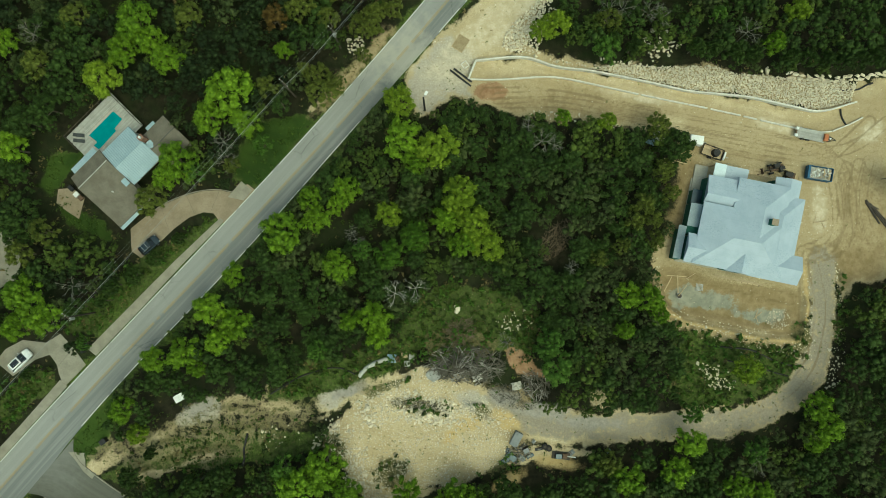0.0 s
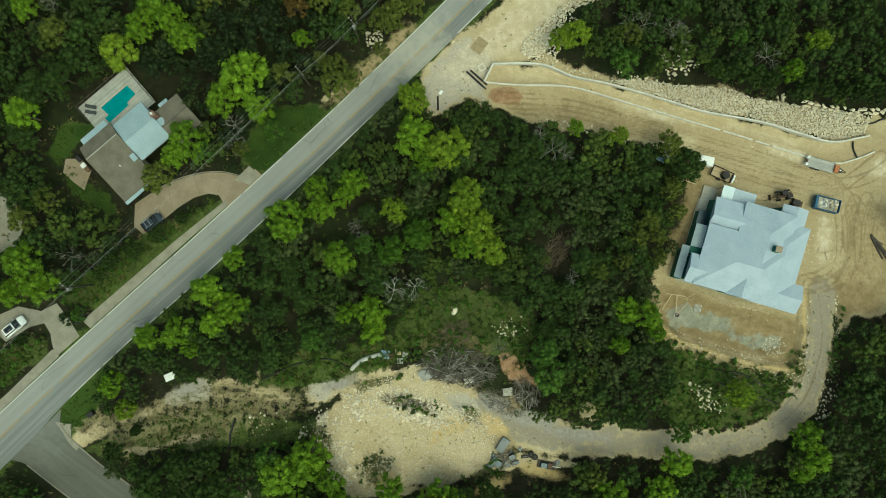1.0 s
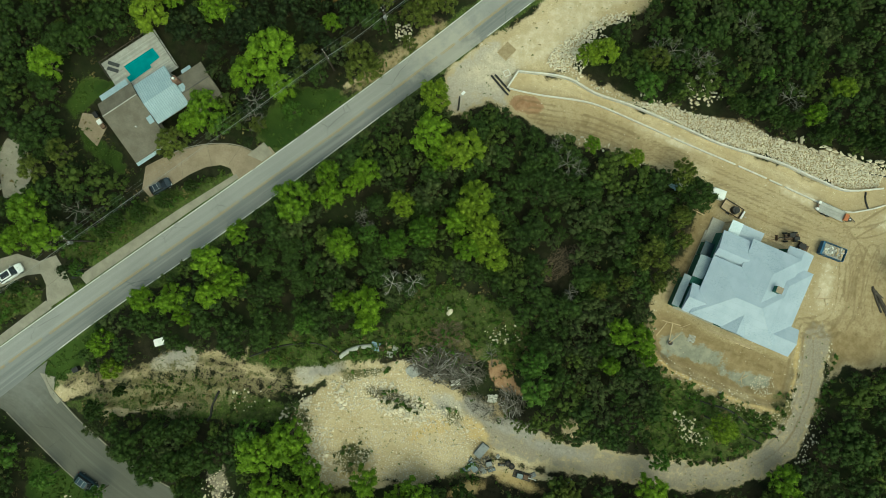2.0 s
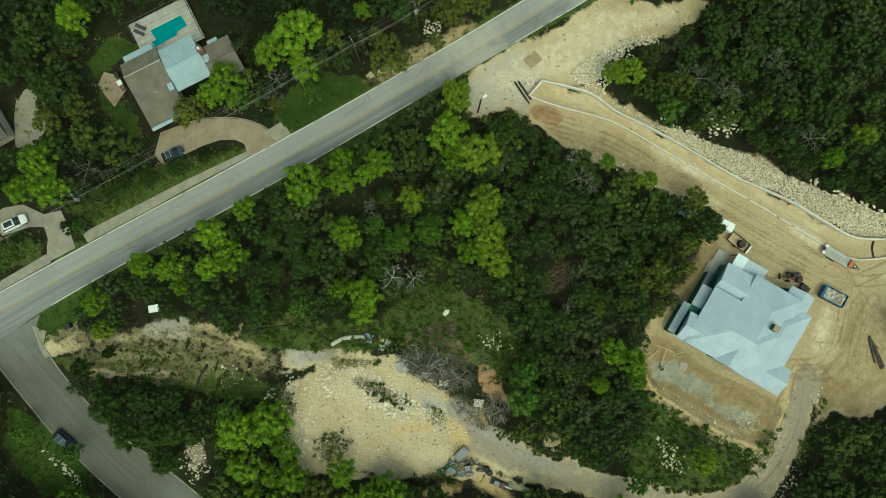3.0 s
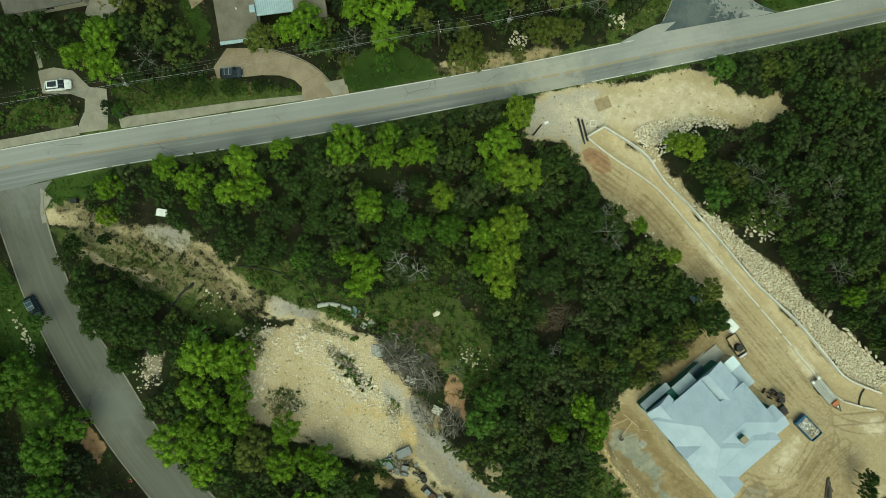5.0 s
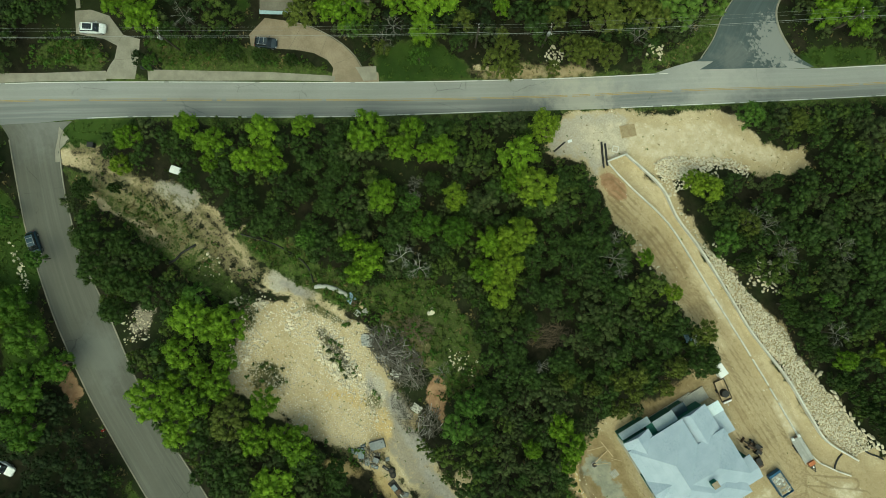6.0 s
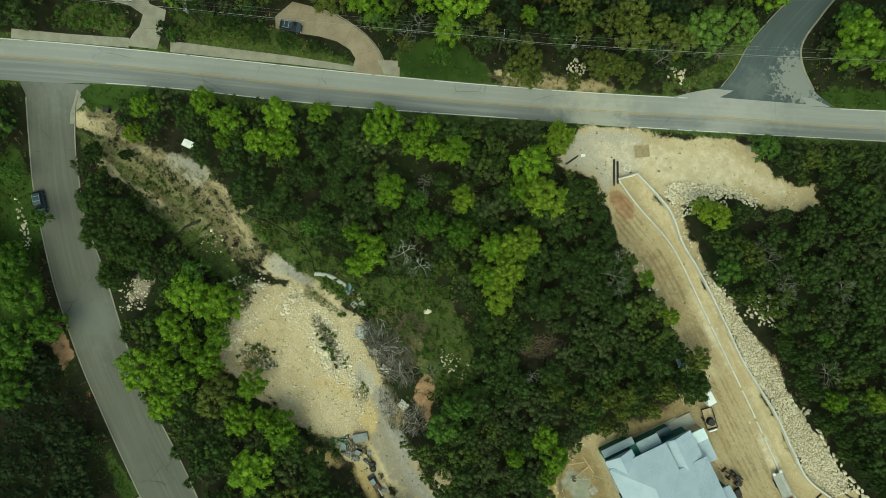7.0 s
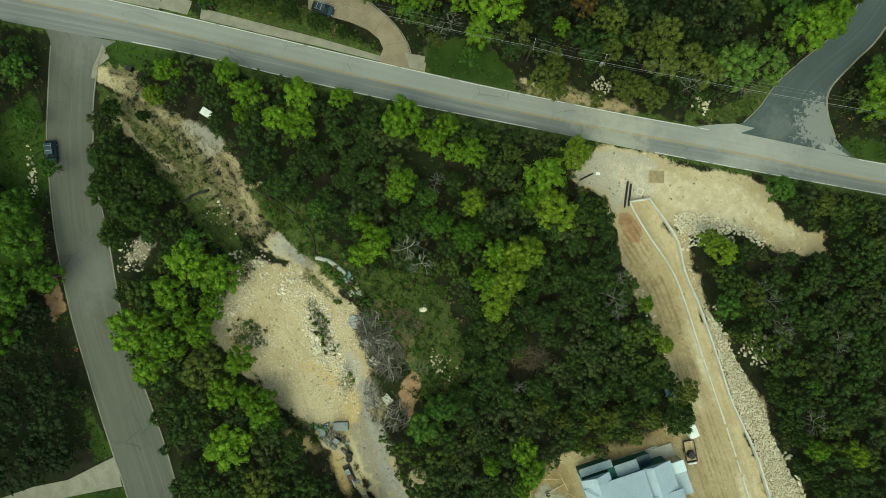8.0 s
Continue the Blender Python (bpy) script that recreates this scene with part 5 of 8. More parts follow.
tagged(part("pavement_6", slab([(-68.1, 10.6), (-65.6, 10.8), (-63.4, 9.1), (-64.4, 5.3), (-66.4, 6.6), (-68.4, 8.1)], -0.05, 0.06), TAN_DRIVE), "tan stone patio beside the pool house", "patio", kind="structure")
far_pool = tagged(part("swimming_pool", slab([(-95.0, -1.0), (-92.0, 4.5), (-90.2, 3.8), (-91.6, -1.2)], -0.3, 0.05), WATER), "corner of a turquoise swimming pool in a patio", "pool")
part("coping", slab([(-95.0, -1.4), (-96.0, 6.0), (-89.3, 3.9), (-91.0, -1.8)], -0.3, 0.02), CONCRETE, far_pool, "pale stone coping")

BRIGHT_1 = [
    (-6.9, 18.7, 3.4), (-4.7, 14.9, 2.3), (-16.4, 10.4, 2.5), (-22.6, 8.5, 2.3), (-21.4, 5.1, 2.6), (-27.3, 2.8, 3.6), (-18, 7.6, 1.9), (0.1, 4.9, 2.5),
    (-17.8, -3, 2.8), (3.4, 0.9, 2.6), (-15.9, -12.1, 2.1), (-11.7, -11.6, 2.9), (-11.1, -15, 2.3), (-39.8, -10.2, 3), (-35, -12.5, 2.7), (-38.1, -15.5, 2.6),
    (-49.3, -19, 2.4), (-44.2, -17.6, 2.9), (-42.2, -20.4, 1.7), (-35.7, -4.4, 2.1), (-54.7, -27.4, 2.3), (31.4, -7.7, 2.3), (35, -8.5, 2.7), (31, -13.8, 1.8),
    (36.9, -11.4, 1.7), (63.8, -26.8, 2.6), (65.8, -30.5, 2.8), (63.8, -33.1, 1.9), (20.6, 22.5, 1.6), (31.4, -39.1, 2.9),
]
BRIGHT_2 = [
    (42.1, -32.9, 2.7), (39.8, -37.9, 2.7), (50.3, -40.2, 2.5), (54.3, -41.5, 2.3), (0.1, -43.2, 2.5), (-6.1, -41.6, 2.7), (-20, -36.4, 3.4), (-24.5, -40.2, 3.8),
    (-16.4, -40.8, 2.5), (56.5, 35.1, 2.1), (-52, 38.3, 3.6), (-54.4, 33.5, 2.7), (-49.6, 35.4, 2.5), (-46.8, 32.2, 2.9), (-36, 26.4, 4.3), (-39.8, 22.2, 2.9),
    (-33.6, 21.6, 2.7), (-27.2, 34.1, 1.7), (-44.9, 14.8, 3.6), (-47.2, 12.3, 2.5), (-73.2, 17.1, 3.2), (-74.5, 35.2, 2.3), (-71.1, -7.8, 3.6), (-67.6, -11.9, 3.1),
    (-72.6, -13.3, 2.7),
]
BRIGHT_3 = [
    (-19.7, -54.7, 3.8), (-12.8, -55, 3.2), (-19.2, -50.8, 2.5), (-20.9, -39.1, 3.1), (-21.7, -45.6, 3.2), (-16.9, -45.9, 2.3), (9.9, 75.5, 4.2), (15.4, 76.1, 3.4),
    (5.7, -50.3, 4.2), (3.4, -42.3, 3.4), (-5.5, 69.2, 4.2), (-5.6, 74.6, 3.2), (11.3, 72.4, 2.5), (-2.8, -46.8, 2.9),
    (-13.5, -44.8, 2.9), (-14.7, -50.7, 3.4),
]
LIME_1 = [
    (-0.9, 17.1, 3.8), (-7.4, 25.1, 2.9), (-9.2, 6, 2.4), (2.7, 9.2, 3.4), (5.2, 4.1, 3.3), (7.6, 0.5, 2.9), (-52.2, -31.6, 1.9), (51.7, -20.4, 2.6),
    (27.9, 21.7, 1.8), (19.2, 38.3, 2.6), (60.3, 40.4, 2.3), (-57.7, 28.9, 3.4), (16.7, 37.3, 2.1),
]
DEEP_DIM_1 = [
    # First seven are bright-leaved trees, darkened by leaf colour for lens falloff.
    (-47.1, -60.8, 3.4), (-41.2, -62.7, 3.8), (-35.6, -68.7, 4.4), (-30.5, -73.9, 3.8), (-34.5, -62.5, 3.1), (-48.7, -66, 4.2), (-51.7, -64.3, 2.9),
    (-4.7, 2.2, 2.8), (-9.2, -0.9, 2.8),
]
MID_1 = [
    (-13.8, -0.1, 1.9), (-21.4, -17.3, 2.1), (18.2, -16, 2.7), (19.3, -20.4, 3.1), (53.3, -34.8, 2.3), (-27.1, -37.6, 2.5), (27.8, 34.1, 2.7), (46.9, 40, 1.7),
    (42.6, -28.1, 1.9), (-30.8, 18, 1.9), (-42.4, 13, 1.9), (-61.5, -16.2, 1.3), (15, 51.8, 2.5), (-50.4, -53, 1.9), (-59.6, -52.1, 2.1), (-9.9, 68.2, 2.9),
    (6, 76.6, 2.5), (-67.3, -48.8, 2.9),
]
OLIVE_1 = [
    (-21.3, 29.7, 2.2), (-12.4, 38.7, 2.4), (-8.6, 41.6, 2.2), (-23.6, 30.6, 1.6),
    (34, 7.6, 2.2), (35.8, 5.2, 1.9), (32.8, 4.6, 2.0), (37.6, 13.2, 2.1), (38.8, 9.6, 1.8), (36.2, 1.6, 1.8), (26.5, -1.5, 1.7), (30.5, 0.6, 1.6),
    (36.7, 20.9, 2.3), (28.3, -36.2, 2.3), (-30, 27.8, 2.1), (-49.6, 8.5, 2.9), (-25.2, 40.7, 2.1), (-43.4, 39.7, 2.7), (-69.2, 31.6, 2.5), (-62.5, 39.7, 2.5),
    (-67.8, 2.9, 2.5), (-72.1, -0.9, 2.5), (-13.8, 37.8, 2.3), (-11.4, 40.2, 2.1), (-18.6, 27.8, 2.1), (-36.2, 14.4, 1.5), (-8.1, -47.5, 3.8), (-13.4, 45.4, 3.2),
    (-20.7, 26.6, 2.7), (-18, 44.5, 2.5), (-8.2, 51, 3.2), (21.1, 56.7, 2.3), (-11.7, 50.1, 2.7), (-19.6, 39.4, 2.1), (-13.6, 33.1, 1.5), (-17.1, 48.3, 3.2),
    (-24.3, 42.6, 2.9), (14, -49, 3.2), (28.2, 39.1, 2.3),
]
DARKBIG_1 = [
    (43.2, 34.6, 1.6), (46.2, 34.3, 1.7), (49.6, 33.8, 1.6), (53.0, 33.2, 1.7), (59.6, 32.8, 1.6), (62.6, 32.6, 1.7), (65.6, 32.4, 1.7), (68.6, 32.2, 1.8), (71.6, 32.4, 1.7), (74.6, 32.6, 1.8), (77.6, 33.0, 1.7), (32.6, 34.6, 1.5), (29.4, 35.8, 1.5),
    (-56.9, -6.3, 1.7), (-53.0, -4.4, 1.6), (-49.3, -1.6, 1.5), (-45.3, 1.8, 1.1), (-63.0, -10.1, 1.8), (-58.3, -9.0, 1.3), (-71.0, -21.2, 1.2), (-80.0, -15.3, 1.6), (77.6, 12.4, 1.6), (78.8, 10.4, 1.5),
    (39.8, 17.5, 2.9), (5.8, -42, 2.2), (-71.1, 21.6, 3.2), (-67.5, 24, 2.7), (-72.8, 13.4, 2.7), (-46.8, -43.6, 2.9), (-42.2, -46.9, 2.7), (-38.3, -45.2, 2.9),
    (-34.9, -49.4, 2.5), (-50.2, -35.1, 1.1), (-35, -43.6, 2.9), (-38.1, -39.2, 2.7), (-53.6, -39.1, 1.9), (-42.4, -40.5, 2.5), (11.1, -40.8, 2.3),
]
RUSSET_1 = [
    (-28.6, 39.3, 2.5),
]
PALE_1 = [
    (-6.7, 55.3, 4.2), (-3.8, 60.9, 3.2),
]

# ---------------------------------------------------------------- trees
def leaf_cloud(rng, centres, radii, per, size, lift=0.35, spread=1.0):
    """Folded leaf sprays on the outside of rounded clumps. Returns vertices (n, 4, 3)."""
    out = []
    for c, r in zip(centres, radii):
        n = max(4, int(per * (r / np.mean(radii)) ** 2))
        d = rng.normal(size=(n, 3))
        d[:, 2] = np.abs(d[:, 2]) * 1.15 - 0.25
        d /= np.linalg.norm(d, axis=1)[:, None]
        p = c + d * r * (0.70 + 0.50 * rng.random((n, 1))) * np.array([1, 1, 0.85])
        normal = d * spread + rng.normal(size=(n, 3)) * 0.5 + np.array([0, 0, lift])
        normal /= np.linalg.norm(normal, axis=1)[:, None]
        t = np.cross(normal, rng.normal(size=(n, 3)))
        t /= np.linalg.norm(t, axis=1)[:, None]
        b = np.cross(normal, t)
        s = size * (0.6 + 0.8 * rng.random((n, 1)))
        w = s * (0.6 + 0.3 * rng.random((n, 1)))
        droop = normal * s * 0.22
        out.append(np.stack([p - t * s * 0.6 - droop, p - b * w * 0.5, p + t * s * 0.6 - droop, p + b * w * 0.5 + droop * 0.2], 1))
    return np.concatenate(out)


def leaf_lobes(rng, centres, radii, sides=8):
    """The dense inner mass of each clump: a lumpy dome, open below. Returns vertices (n, 4, 3); the top row folds to triangles."""
    out = []
    rings = ((0.0, 1.0), (0.62, 0.78), (0.97, 0.18), (0.80, -0.45))
    for c, r in zip(centres, radii):
        turn, grid = rng.uniform(0, 6.283), []
        for k, (w, h) in enumerate(rings):
            a = turn + (np.arange(sides) + 0.5 * (k % 2)) * 6.28319 / sides
            g = 0.76 * r * rng.uniform(0.6, 1.2, sides) if k else np.full(sides, 0.76 * r)
            grid.append(np.column_stack([c[0] + np.cos(a) * w * g, c[1] + np.sin(a) * w * g, c[2] + h * 0.85 * g]))
        for u, v in zip(grid[:-1], grid[1:]):
            out.append(np.stack([u, v, np.roll(v, -1, 0), np.roll(u, -1, 0)], 1))
    return np.concatenate(out)


def crown_clumps(rng, radius, height, base, count, clump):
    """Centres of clumps over a lopsided dome."""
    c, r = [], []
    squeeze = rng.uniform(0.9, 1.1)
    for i in range(count):
        f = math.sqrt((i + 0.5) / count) * 0.95
        a = i * 2.39996 + rng.uniform(-0.5, 0.5)
        rr = radius * f * rng.uniform(0.78, 1.04)
        z = base + height * math.sqrt(max(0.05, 1 - f * f)) * rng.uniform(0.62, 1.08)
        c.append((rr * math.cos(a) * squeeze, rr * math.sin(a) / squeeze, z))
        r.append(clump * rng.uniform(0.6, 1.45))
    return np.array(c), np.array(r)


def quads_mesh(name, quads, material, tint=None, lobes=None, lobe_tint=None, sides=8):
    """Leaves as loose quads; lobes, where given, as welded smooth domes below them."""
    co, faces = [quads.reshape(-1, 3)], [np.arange(len(quads) * 4).reshape(-1, 4)]
    tints = [] if tint is None else [np.repeat(tint, 4)]
    if lobes is not None:
        rows = lobes.reshape(-1, 3, sides, 4, 3)
        m = len(rows)
        top = rows[:, 0, :1, 0]
        body = rows[:, :, :, 1].reshape(m, 3 * sides, 3)
        co.append(np.concatenate([top, body], 1).reshape(-1, 3))
        base = len(quads) * 4 + np.arange(m)[:, None] * (3 * sides + 1)
        j = np.arange(sides)
        n = (j + 1) % sides
        ring = [np.stack([1 + k * sides + j, 1 + (k + 1) * sides + j, 1 + (k + 1) * sides + n, 1 + k * sides + n], 1) for k in (0, 1)]
        faces.append((base[:, :, None] + np.concatenate(ring)[None]).reshape(-1, 4))
        cap = (base[:, :, None] + np.stack([np.zeros(sides, int), 1 + j, 1 + n], 1)[None]).reshape(-1, 3)
        if tint is not None:
            tints.append(np.repeat(lobe_tint, 3 * sides + 1))
    co, faces = np.concatenate(co), np.concatenate(faces)
    corners, starts = faces.ravel(), np.arange(len(faces)) * 4
    if lobes is not None:
        starts = np.concatenate([starts, len(corners) + np.arange(len(cap)) * 3])
        corners = np.concatenate([corners, cap.ravel()])
    me = bpy.data.meshes.new(name)
    me.vertices.add(len(co))
    me.vertices.foreach_set("co", co.ravel().astype(np.float32))
    me.loops.add(len(corners))
    me.loops.foreach_set("vertex_index", corners)
    me.polygons.add(len(starts))
    me.polygons.foreach_set("loop_start", starts)
    me.update(calc_edges=True)
    if tint is not None:
        a = me.attributes.new("tint", "FLOAT", "POINT")
        a.data.foreach_set("value", np.concatenate(tints).astype(np.float32))
    me.materials.append(material)
    if lobes is not None:
        me.shade_smooth()
    return me


def trunk_mesh(rng, centres, base, girth):
    """A tapered trunk with limbs that reach into the clumps."""
    bm = bmesh.new()
    top = Vector((rng.uniform(-0.2, 0.2), rng.uniform(-0.2, 0.2), base * 0.9))
    add_rod(bm, (0, 0, -0.4), top, girth, girth * 0.65, 7)
    for k in rng.choice(len(centres), min(7, len(centres)), replace=False):
        e = Vector(centres[k])
        mid = top.lerp(e, 0.5) + Vector((0, 0, 0.25))
        add_rod(bm, top, mid, girth * 0.45, girth * 0.28, 5)
        add_rod(bm, mid, e, girth * 0.28, girth * 0.08, 5)
    bmesh.ops.recalc_face_normals(bm, faces=bm.faces)
    me = bpy.data.meshes.new("trunk")
    bm.to_mesh(me)
    bm.free()
    me.materials.append(BARK)
    return me


def tree_kind(seed, radius, height, base, clumps, clump, per, size, material, girth, sides=8):
    rng = np.random.default_rng(seed)
    c, r = crown_clumps(rng, radius - clump * 0.6, height, base, clumps, clump)
    quads = leaf_cloud(rng, c, r, per, size)
    lobes = leaf_lobes(rng, c, r, sides)
    return trunk_mesh(rng, c, base, girth), quads_mesh("crown", quads, material, lobes=lobes, sides=sides), quads, lobes, sides


def plant(name, kinds, rows, unit, label, category, group):
    """One tree for each row of x, y, crown radius."""
    rows = np.array(rows)
    z = ground_z(rows[:, 0], rows[:, 1])
    rng = random.Random(len(rows) + len(label))
    for (x, y, r), g in zip(rows, z):
        trunk, crown = kinds[rng.randrange(len(kinds))][:2]
        s = r * (1.12 if unit == 4.0 else 1.0) / unit
        ob = thing(name, pose(x, y, g, 0, 0, rng.uniform(0, 360)) @ Matrix.Diagonal((s, s, (0.62 if unit == 4.0 else 0.40) + 0.48 * s, 1)), label, category, group)
        for n, me in (("trunk", trunk), ("crown", crown)):
            o = new(n, me)
            o.parent = ob


def broadleaf(material, seed, per=62, size=0.36, clumps=30):
    return [tree_kind(seed + i, 4.0, 3.6, 3.1, clumps, 0.66, per, size, material, 0.22, 6) for i in range(4)]


TREES = []
for rows, material, name, label, sparse in (
        (BRIGHT_1 + BRIGHT_2 + BRIGHT_3, LEAF_BRIGHT, "oak_tree", "broad tree in bright spring green leaf", False),
        (LIME_1, LEAF_LIME, "elm_tree", "rounded tree in yellow-green young leaf", False),
        (DEEP_DIM_1, LEAF_DEEP_DIM, "oak_tree", "dense tree in deep green leaf", False),
        (MID_1, LEAF_MID, "elm_tree", "loose tree in soft mid-green leaf", True),
        (OLIVE_1, LEAF_OLIVE, "mesquite_tree", "thin olive-green tree with open twiggy crown", True),
        (DARKBIG_1, LEAF_DARK, "juniper_tree", "dense dark green evergreen tree", False),
        (RUSSET_1, LEAF_RUSSET, "elm_tree", "tree with russet brown withered leaves", True),
        (PALE_1, LEAF_PALE, "sycamore_tree", "pale green tree with white bare limbs", True)):
    kinds = broadleaf(material, len(label) * 7, 22 if sparse else 25, 0.27, 46 if sparse else 62)
    plant(name, kinds, rows, 4.0, label, "tree", name.replace("_", " ") + "s")
    TREES += [(x, y, r) for x, y, r in rows]


# Dark evergreens fill the woods between the lighter trees.
def clear_distance(x, y):
    d = np.minimum(near(outline_distance, ROADS, x, y) - 1.0, near(outline_distance, DRIVES, x, y) - 0.8)
    d = np.minimum(d, near(outline_distance, HOUSE_OUTLINES, x, y) - 0.5)
    d = np.minimum(d, bare_distance(x, y) - 0.3)
    d = np.minimum(d, near(outline_distance, CLEARINGS, x, y))
    return d


CLEARINGS = GRASSES + [
    [(27.6, 31.0), (36.6, 31.2), (47.6, 31.0), (51.6, 29.8), (61.6, 29.0), (78.4, 29.6), (78.4, 29.1), (66.6, 24.1), (51.6, 26.6), (26.6, 31.1)],
    [(14.1, 38.1), (18.8, 38.3), (20.4, 34.1), (27.6, 32.9), (27.6, 31.1), (14.1, 33.3)],
    [(16.1, 3.6), (19.1, 4.6), (21.6, 1.1), (20.6, -0.9), (17.1, 0.1)],
    [(-21.9, 2.6), (-10.4, 3.9), (-9.4, 2.1), (-21.4, 0.1)],
    [(-4.4, -15.9), (11.6, -15.9), (19.1, -19.9), (20.1, -24.9), (11.6, -27.9), (-4.4, -23.9)],
    [(9.5, 35.0), (11.0, 40.0), (18.5, 47.0), (23.5, 48.5), (24.5, 45.5), (20.5, 43.4), (18.2, 40.6), (17.2, 36.8), (14.4, 33.6)],
    [(-6.4, 24.5), (-4.7, 28.4), (-1.9, 26.7), (-2.4, 23.5)],
    [(-36.0, -85.2), (-28.0, -79.5), (-24.0, -82.0), (-28.8, -91.3)],
    [(-48.4, -24.9), (-44.9, -24.7), (-44.4, -27.7), (-47.9, -28.1)],
    [(10.1, -32.9), (23.1, -34.4), (22.8, -38.1), (16.6, -39.1), (10.6, -38.9)],
    [(-16.4, 38.1), (-12.4, 39.1), (-8.4, 41.1), (-6.4, 42.1), (-14.4, 33.1), (-21.4, 25.1), (-24.4, 25.1)],
    [(-82.7, 3.2), (-76.9, 3.9), (-73.3, -3.2), (-79.9, -7.7)],
    [(-68.9, 11.1), (-62.9, 9.6), (-63.9, 4.6), (-68.9, 7.1)],
    [(-36.0, -51.2), (-30.8, -45.1), (-26.2, -50.4), (-29.7, -54.6)],
]


def scatter(x0, x1, y0, y1, spacing, seed, keep):
    """Jittered grid of places with their free room."""
    rng = np.random.default_rng(seed)
    gx, gy = np.meshgrid(np.arange(x0, x1, spacing), np.arange(y0, y1, spacing * 0.87))
    gx = gx + (np.arange(gx.shape[0])[:, None] % 2) * spacing / 2
    x = (gx + rng.uniform(-0.38, 0.38, gx.shape) * spacing).ravel()
    y = (gy + rng.uniform(-0.38, 0.38, gy.shape) * spacing).ravel()
    room = keep(x, y)
    ok = room > 0.4
    return x[ok], y[ok], room[ok], rng


x, y, room, rng = scatter(-100, 100, -90, 94, 3.0, 4, clear_distance)
free = np.ones(len(x), bool)
for tx, ty, tr in TREES:
    free &= np.hypot(x - tx, y - ty) > tr * 0.72
free &= np.hypot(x + 3, y) < 95
thin = value_noise(x, y, 14, 77, 2) + rng.uniform(-0.5, 0.5, len(x)) > -0.95
x, y, room = x[free & thin], y[free & thin], room[free & thin]
radius = np.minimum(rng.uniform(1.5, 2.9, len(x)), 0.9 + room * 0.9)
DARK_FAR = [tree_kind(320 + i, 2.6, 3.1, 2.4, 18, 0.62, 10, 0.31, LEAF_DARK, 0.15, 5) for i in range(6)]
DARK_KINDS = [tree_kind(300 + i, 2.6, 3.1, 2.4, 25, 0.56, 19, 0.25, LEAF_DARK, 0.15, 5) for i in range(6)]
GREY_KINDS = [tree_kind(340 + i, 2.6, 2.9, 2.3, 18, 0.60, 10, 0.30, LEAF_GREY, 0.15, 5) for i in range(3)]
# Same evergreens as the rest, darkened here by leaf colour to stand for shade.
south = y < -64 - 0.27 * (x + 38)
shaded = (south | ((y > 1.09 * (x + 44.7) - 1.6) & (value_noise(x, y, 15, 91, 2) > 0.0)))
grey = ~south & ((value_noise(x, y, 9, 51, 2) + rng.uniform(-0.5, 0.5, len(x))) > 0.42)
soft = ~south & ((value_noise(x, y, 12, 57, 2) + rng.uniform(-0.6, 0.6, len(x))) > 0.52)
# The evergreens of the middle wood stand as single trees, all others are joined.
middle = (np.abs(x - 4) < 36) & (np.abs(y - 2) < 24)
single = np.flatnonzero(middle & ~grey & ~soft)[:260]
single_grey = np.flatnonzero(middle & grey & ~soft)[:40]
plant("juniper_tree", DARK_KINDS, np.column_stack([x, y, radius])[single], 2.6, "dark green evergreen tree in the dense wood", "tree", "junipers of the wood")
plant("shrub_oak", GREY_KINDS, np.column_stack([x, y, radius])[single_grey], 2.6, "grey-green scrub oak in the dense wood", "tree", "scrub oaks of the wood")
rest = np.ones(len(x), bool)
rest[single] = False
rest[single_grey] = False


def joined(name, index, kinds, material, label, unit=2.6, stand=0.45):
    z = ground_z(x[index], y[index])
    rng = np.random.default_rng(len(index))
    leaves, lobes, tints, lobe_tints = [], [], [], []
    sides = kinds[0][4]
    for i, g in zip(index, z):
        kind = kinds[rng.integers(len(kinds))]
        s = radius[i] / unit
        a = rng.uniform(0, 6.283)
        c, d = math.cos(a) * s, math.sin(a) * s
        for q, out in ((kind[2], leaves), (kind[3], lobes)):
            out.append(np.stack([q[..., 0] * c - q[..., 1] * d + x[i], q[..., 0] * d + q[..., 1] * c + y[i], q[..., 2] * (stand + (1 - stand) * s) + g], -1))
        own = rng.random()
        tints.append(np.full(len(kind[2]), own))
        lobe_tints.append(np.full(len(kind[3]) // (3 * sides), own))
    me = quads_mesh(name, np.concatenate(leaves), material, np.concatenate(tints), np.concatenate(lobes), np.concatenate(lobe_tints), sides)
    return tagged(new(name, me), label, "woodland", kind="stuff")


joined("cedar_wood", np.flatnonzero(rest & shaded & ~grey & ~soft), DARK_FAR, LEAF_SHADED, "evergreen crowns with shade put into their dark leaf colour")
joined("evergreen_wood", np.flatnonzero(rest & ~shaded & ~grey & ~soft), DARK_FAR, LEAF_DARK, "dark green evergreen woodland crowns over the hillside")
joined("scrub_wood", np.flatnonzero(rest & grey & ~soft), GREY_KINDS, LEAF_GREY, "grey-green scrub crowns among the evergreens")
joined("mixed_wood", np.flatnonzero(rest & soft), GREY_KINDS, LEAF_WOOD, "dull green broadleaf crowns among the evergreens")

# Woods beyond, coarser.
def beyond(x, y):
    d = np.minimum(near(outline_distance, ROADS, x, y) - 1.5, near(outline_distance, HOUSE_OUTLINES, x, y) - 2)
    inner = np.hypot(x + 3, y) - 96
    return np.minimum(d, np.where(inner > 0, 9.0, -1.0))


x, y, room, rng = scatter(-190, 190, -180, 185, 8.0, 8, beyond)
radius = rng.uniform(3.2, 5.0, len(x))
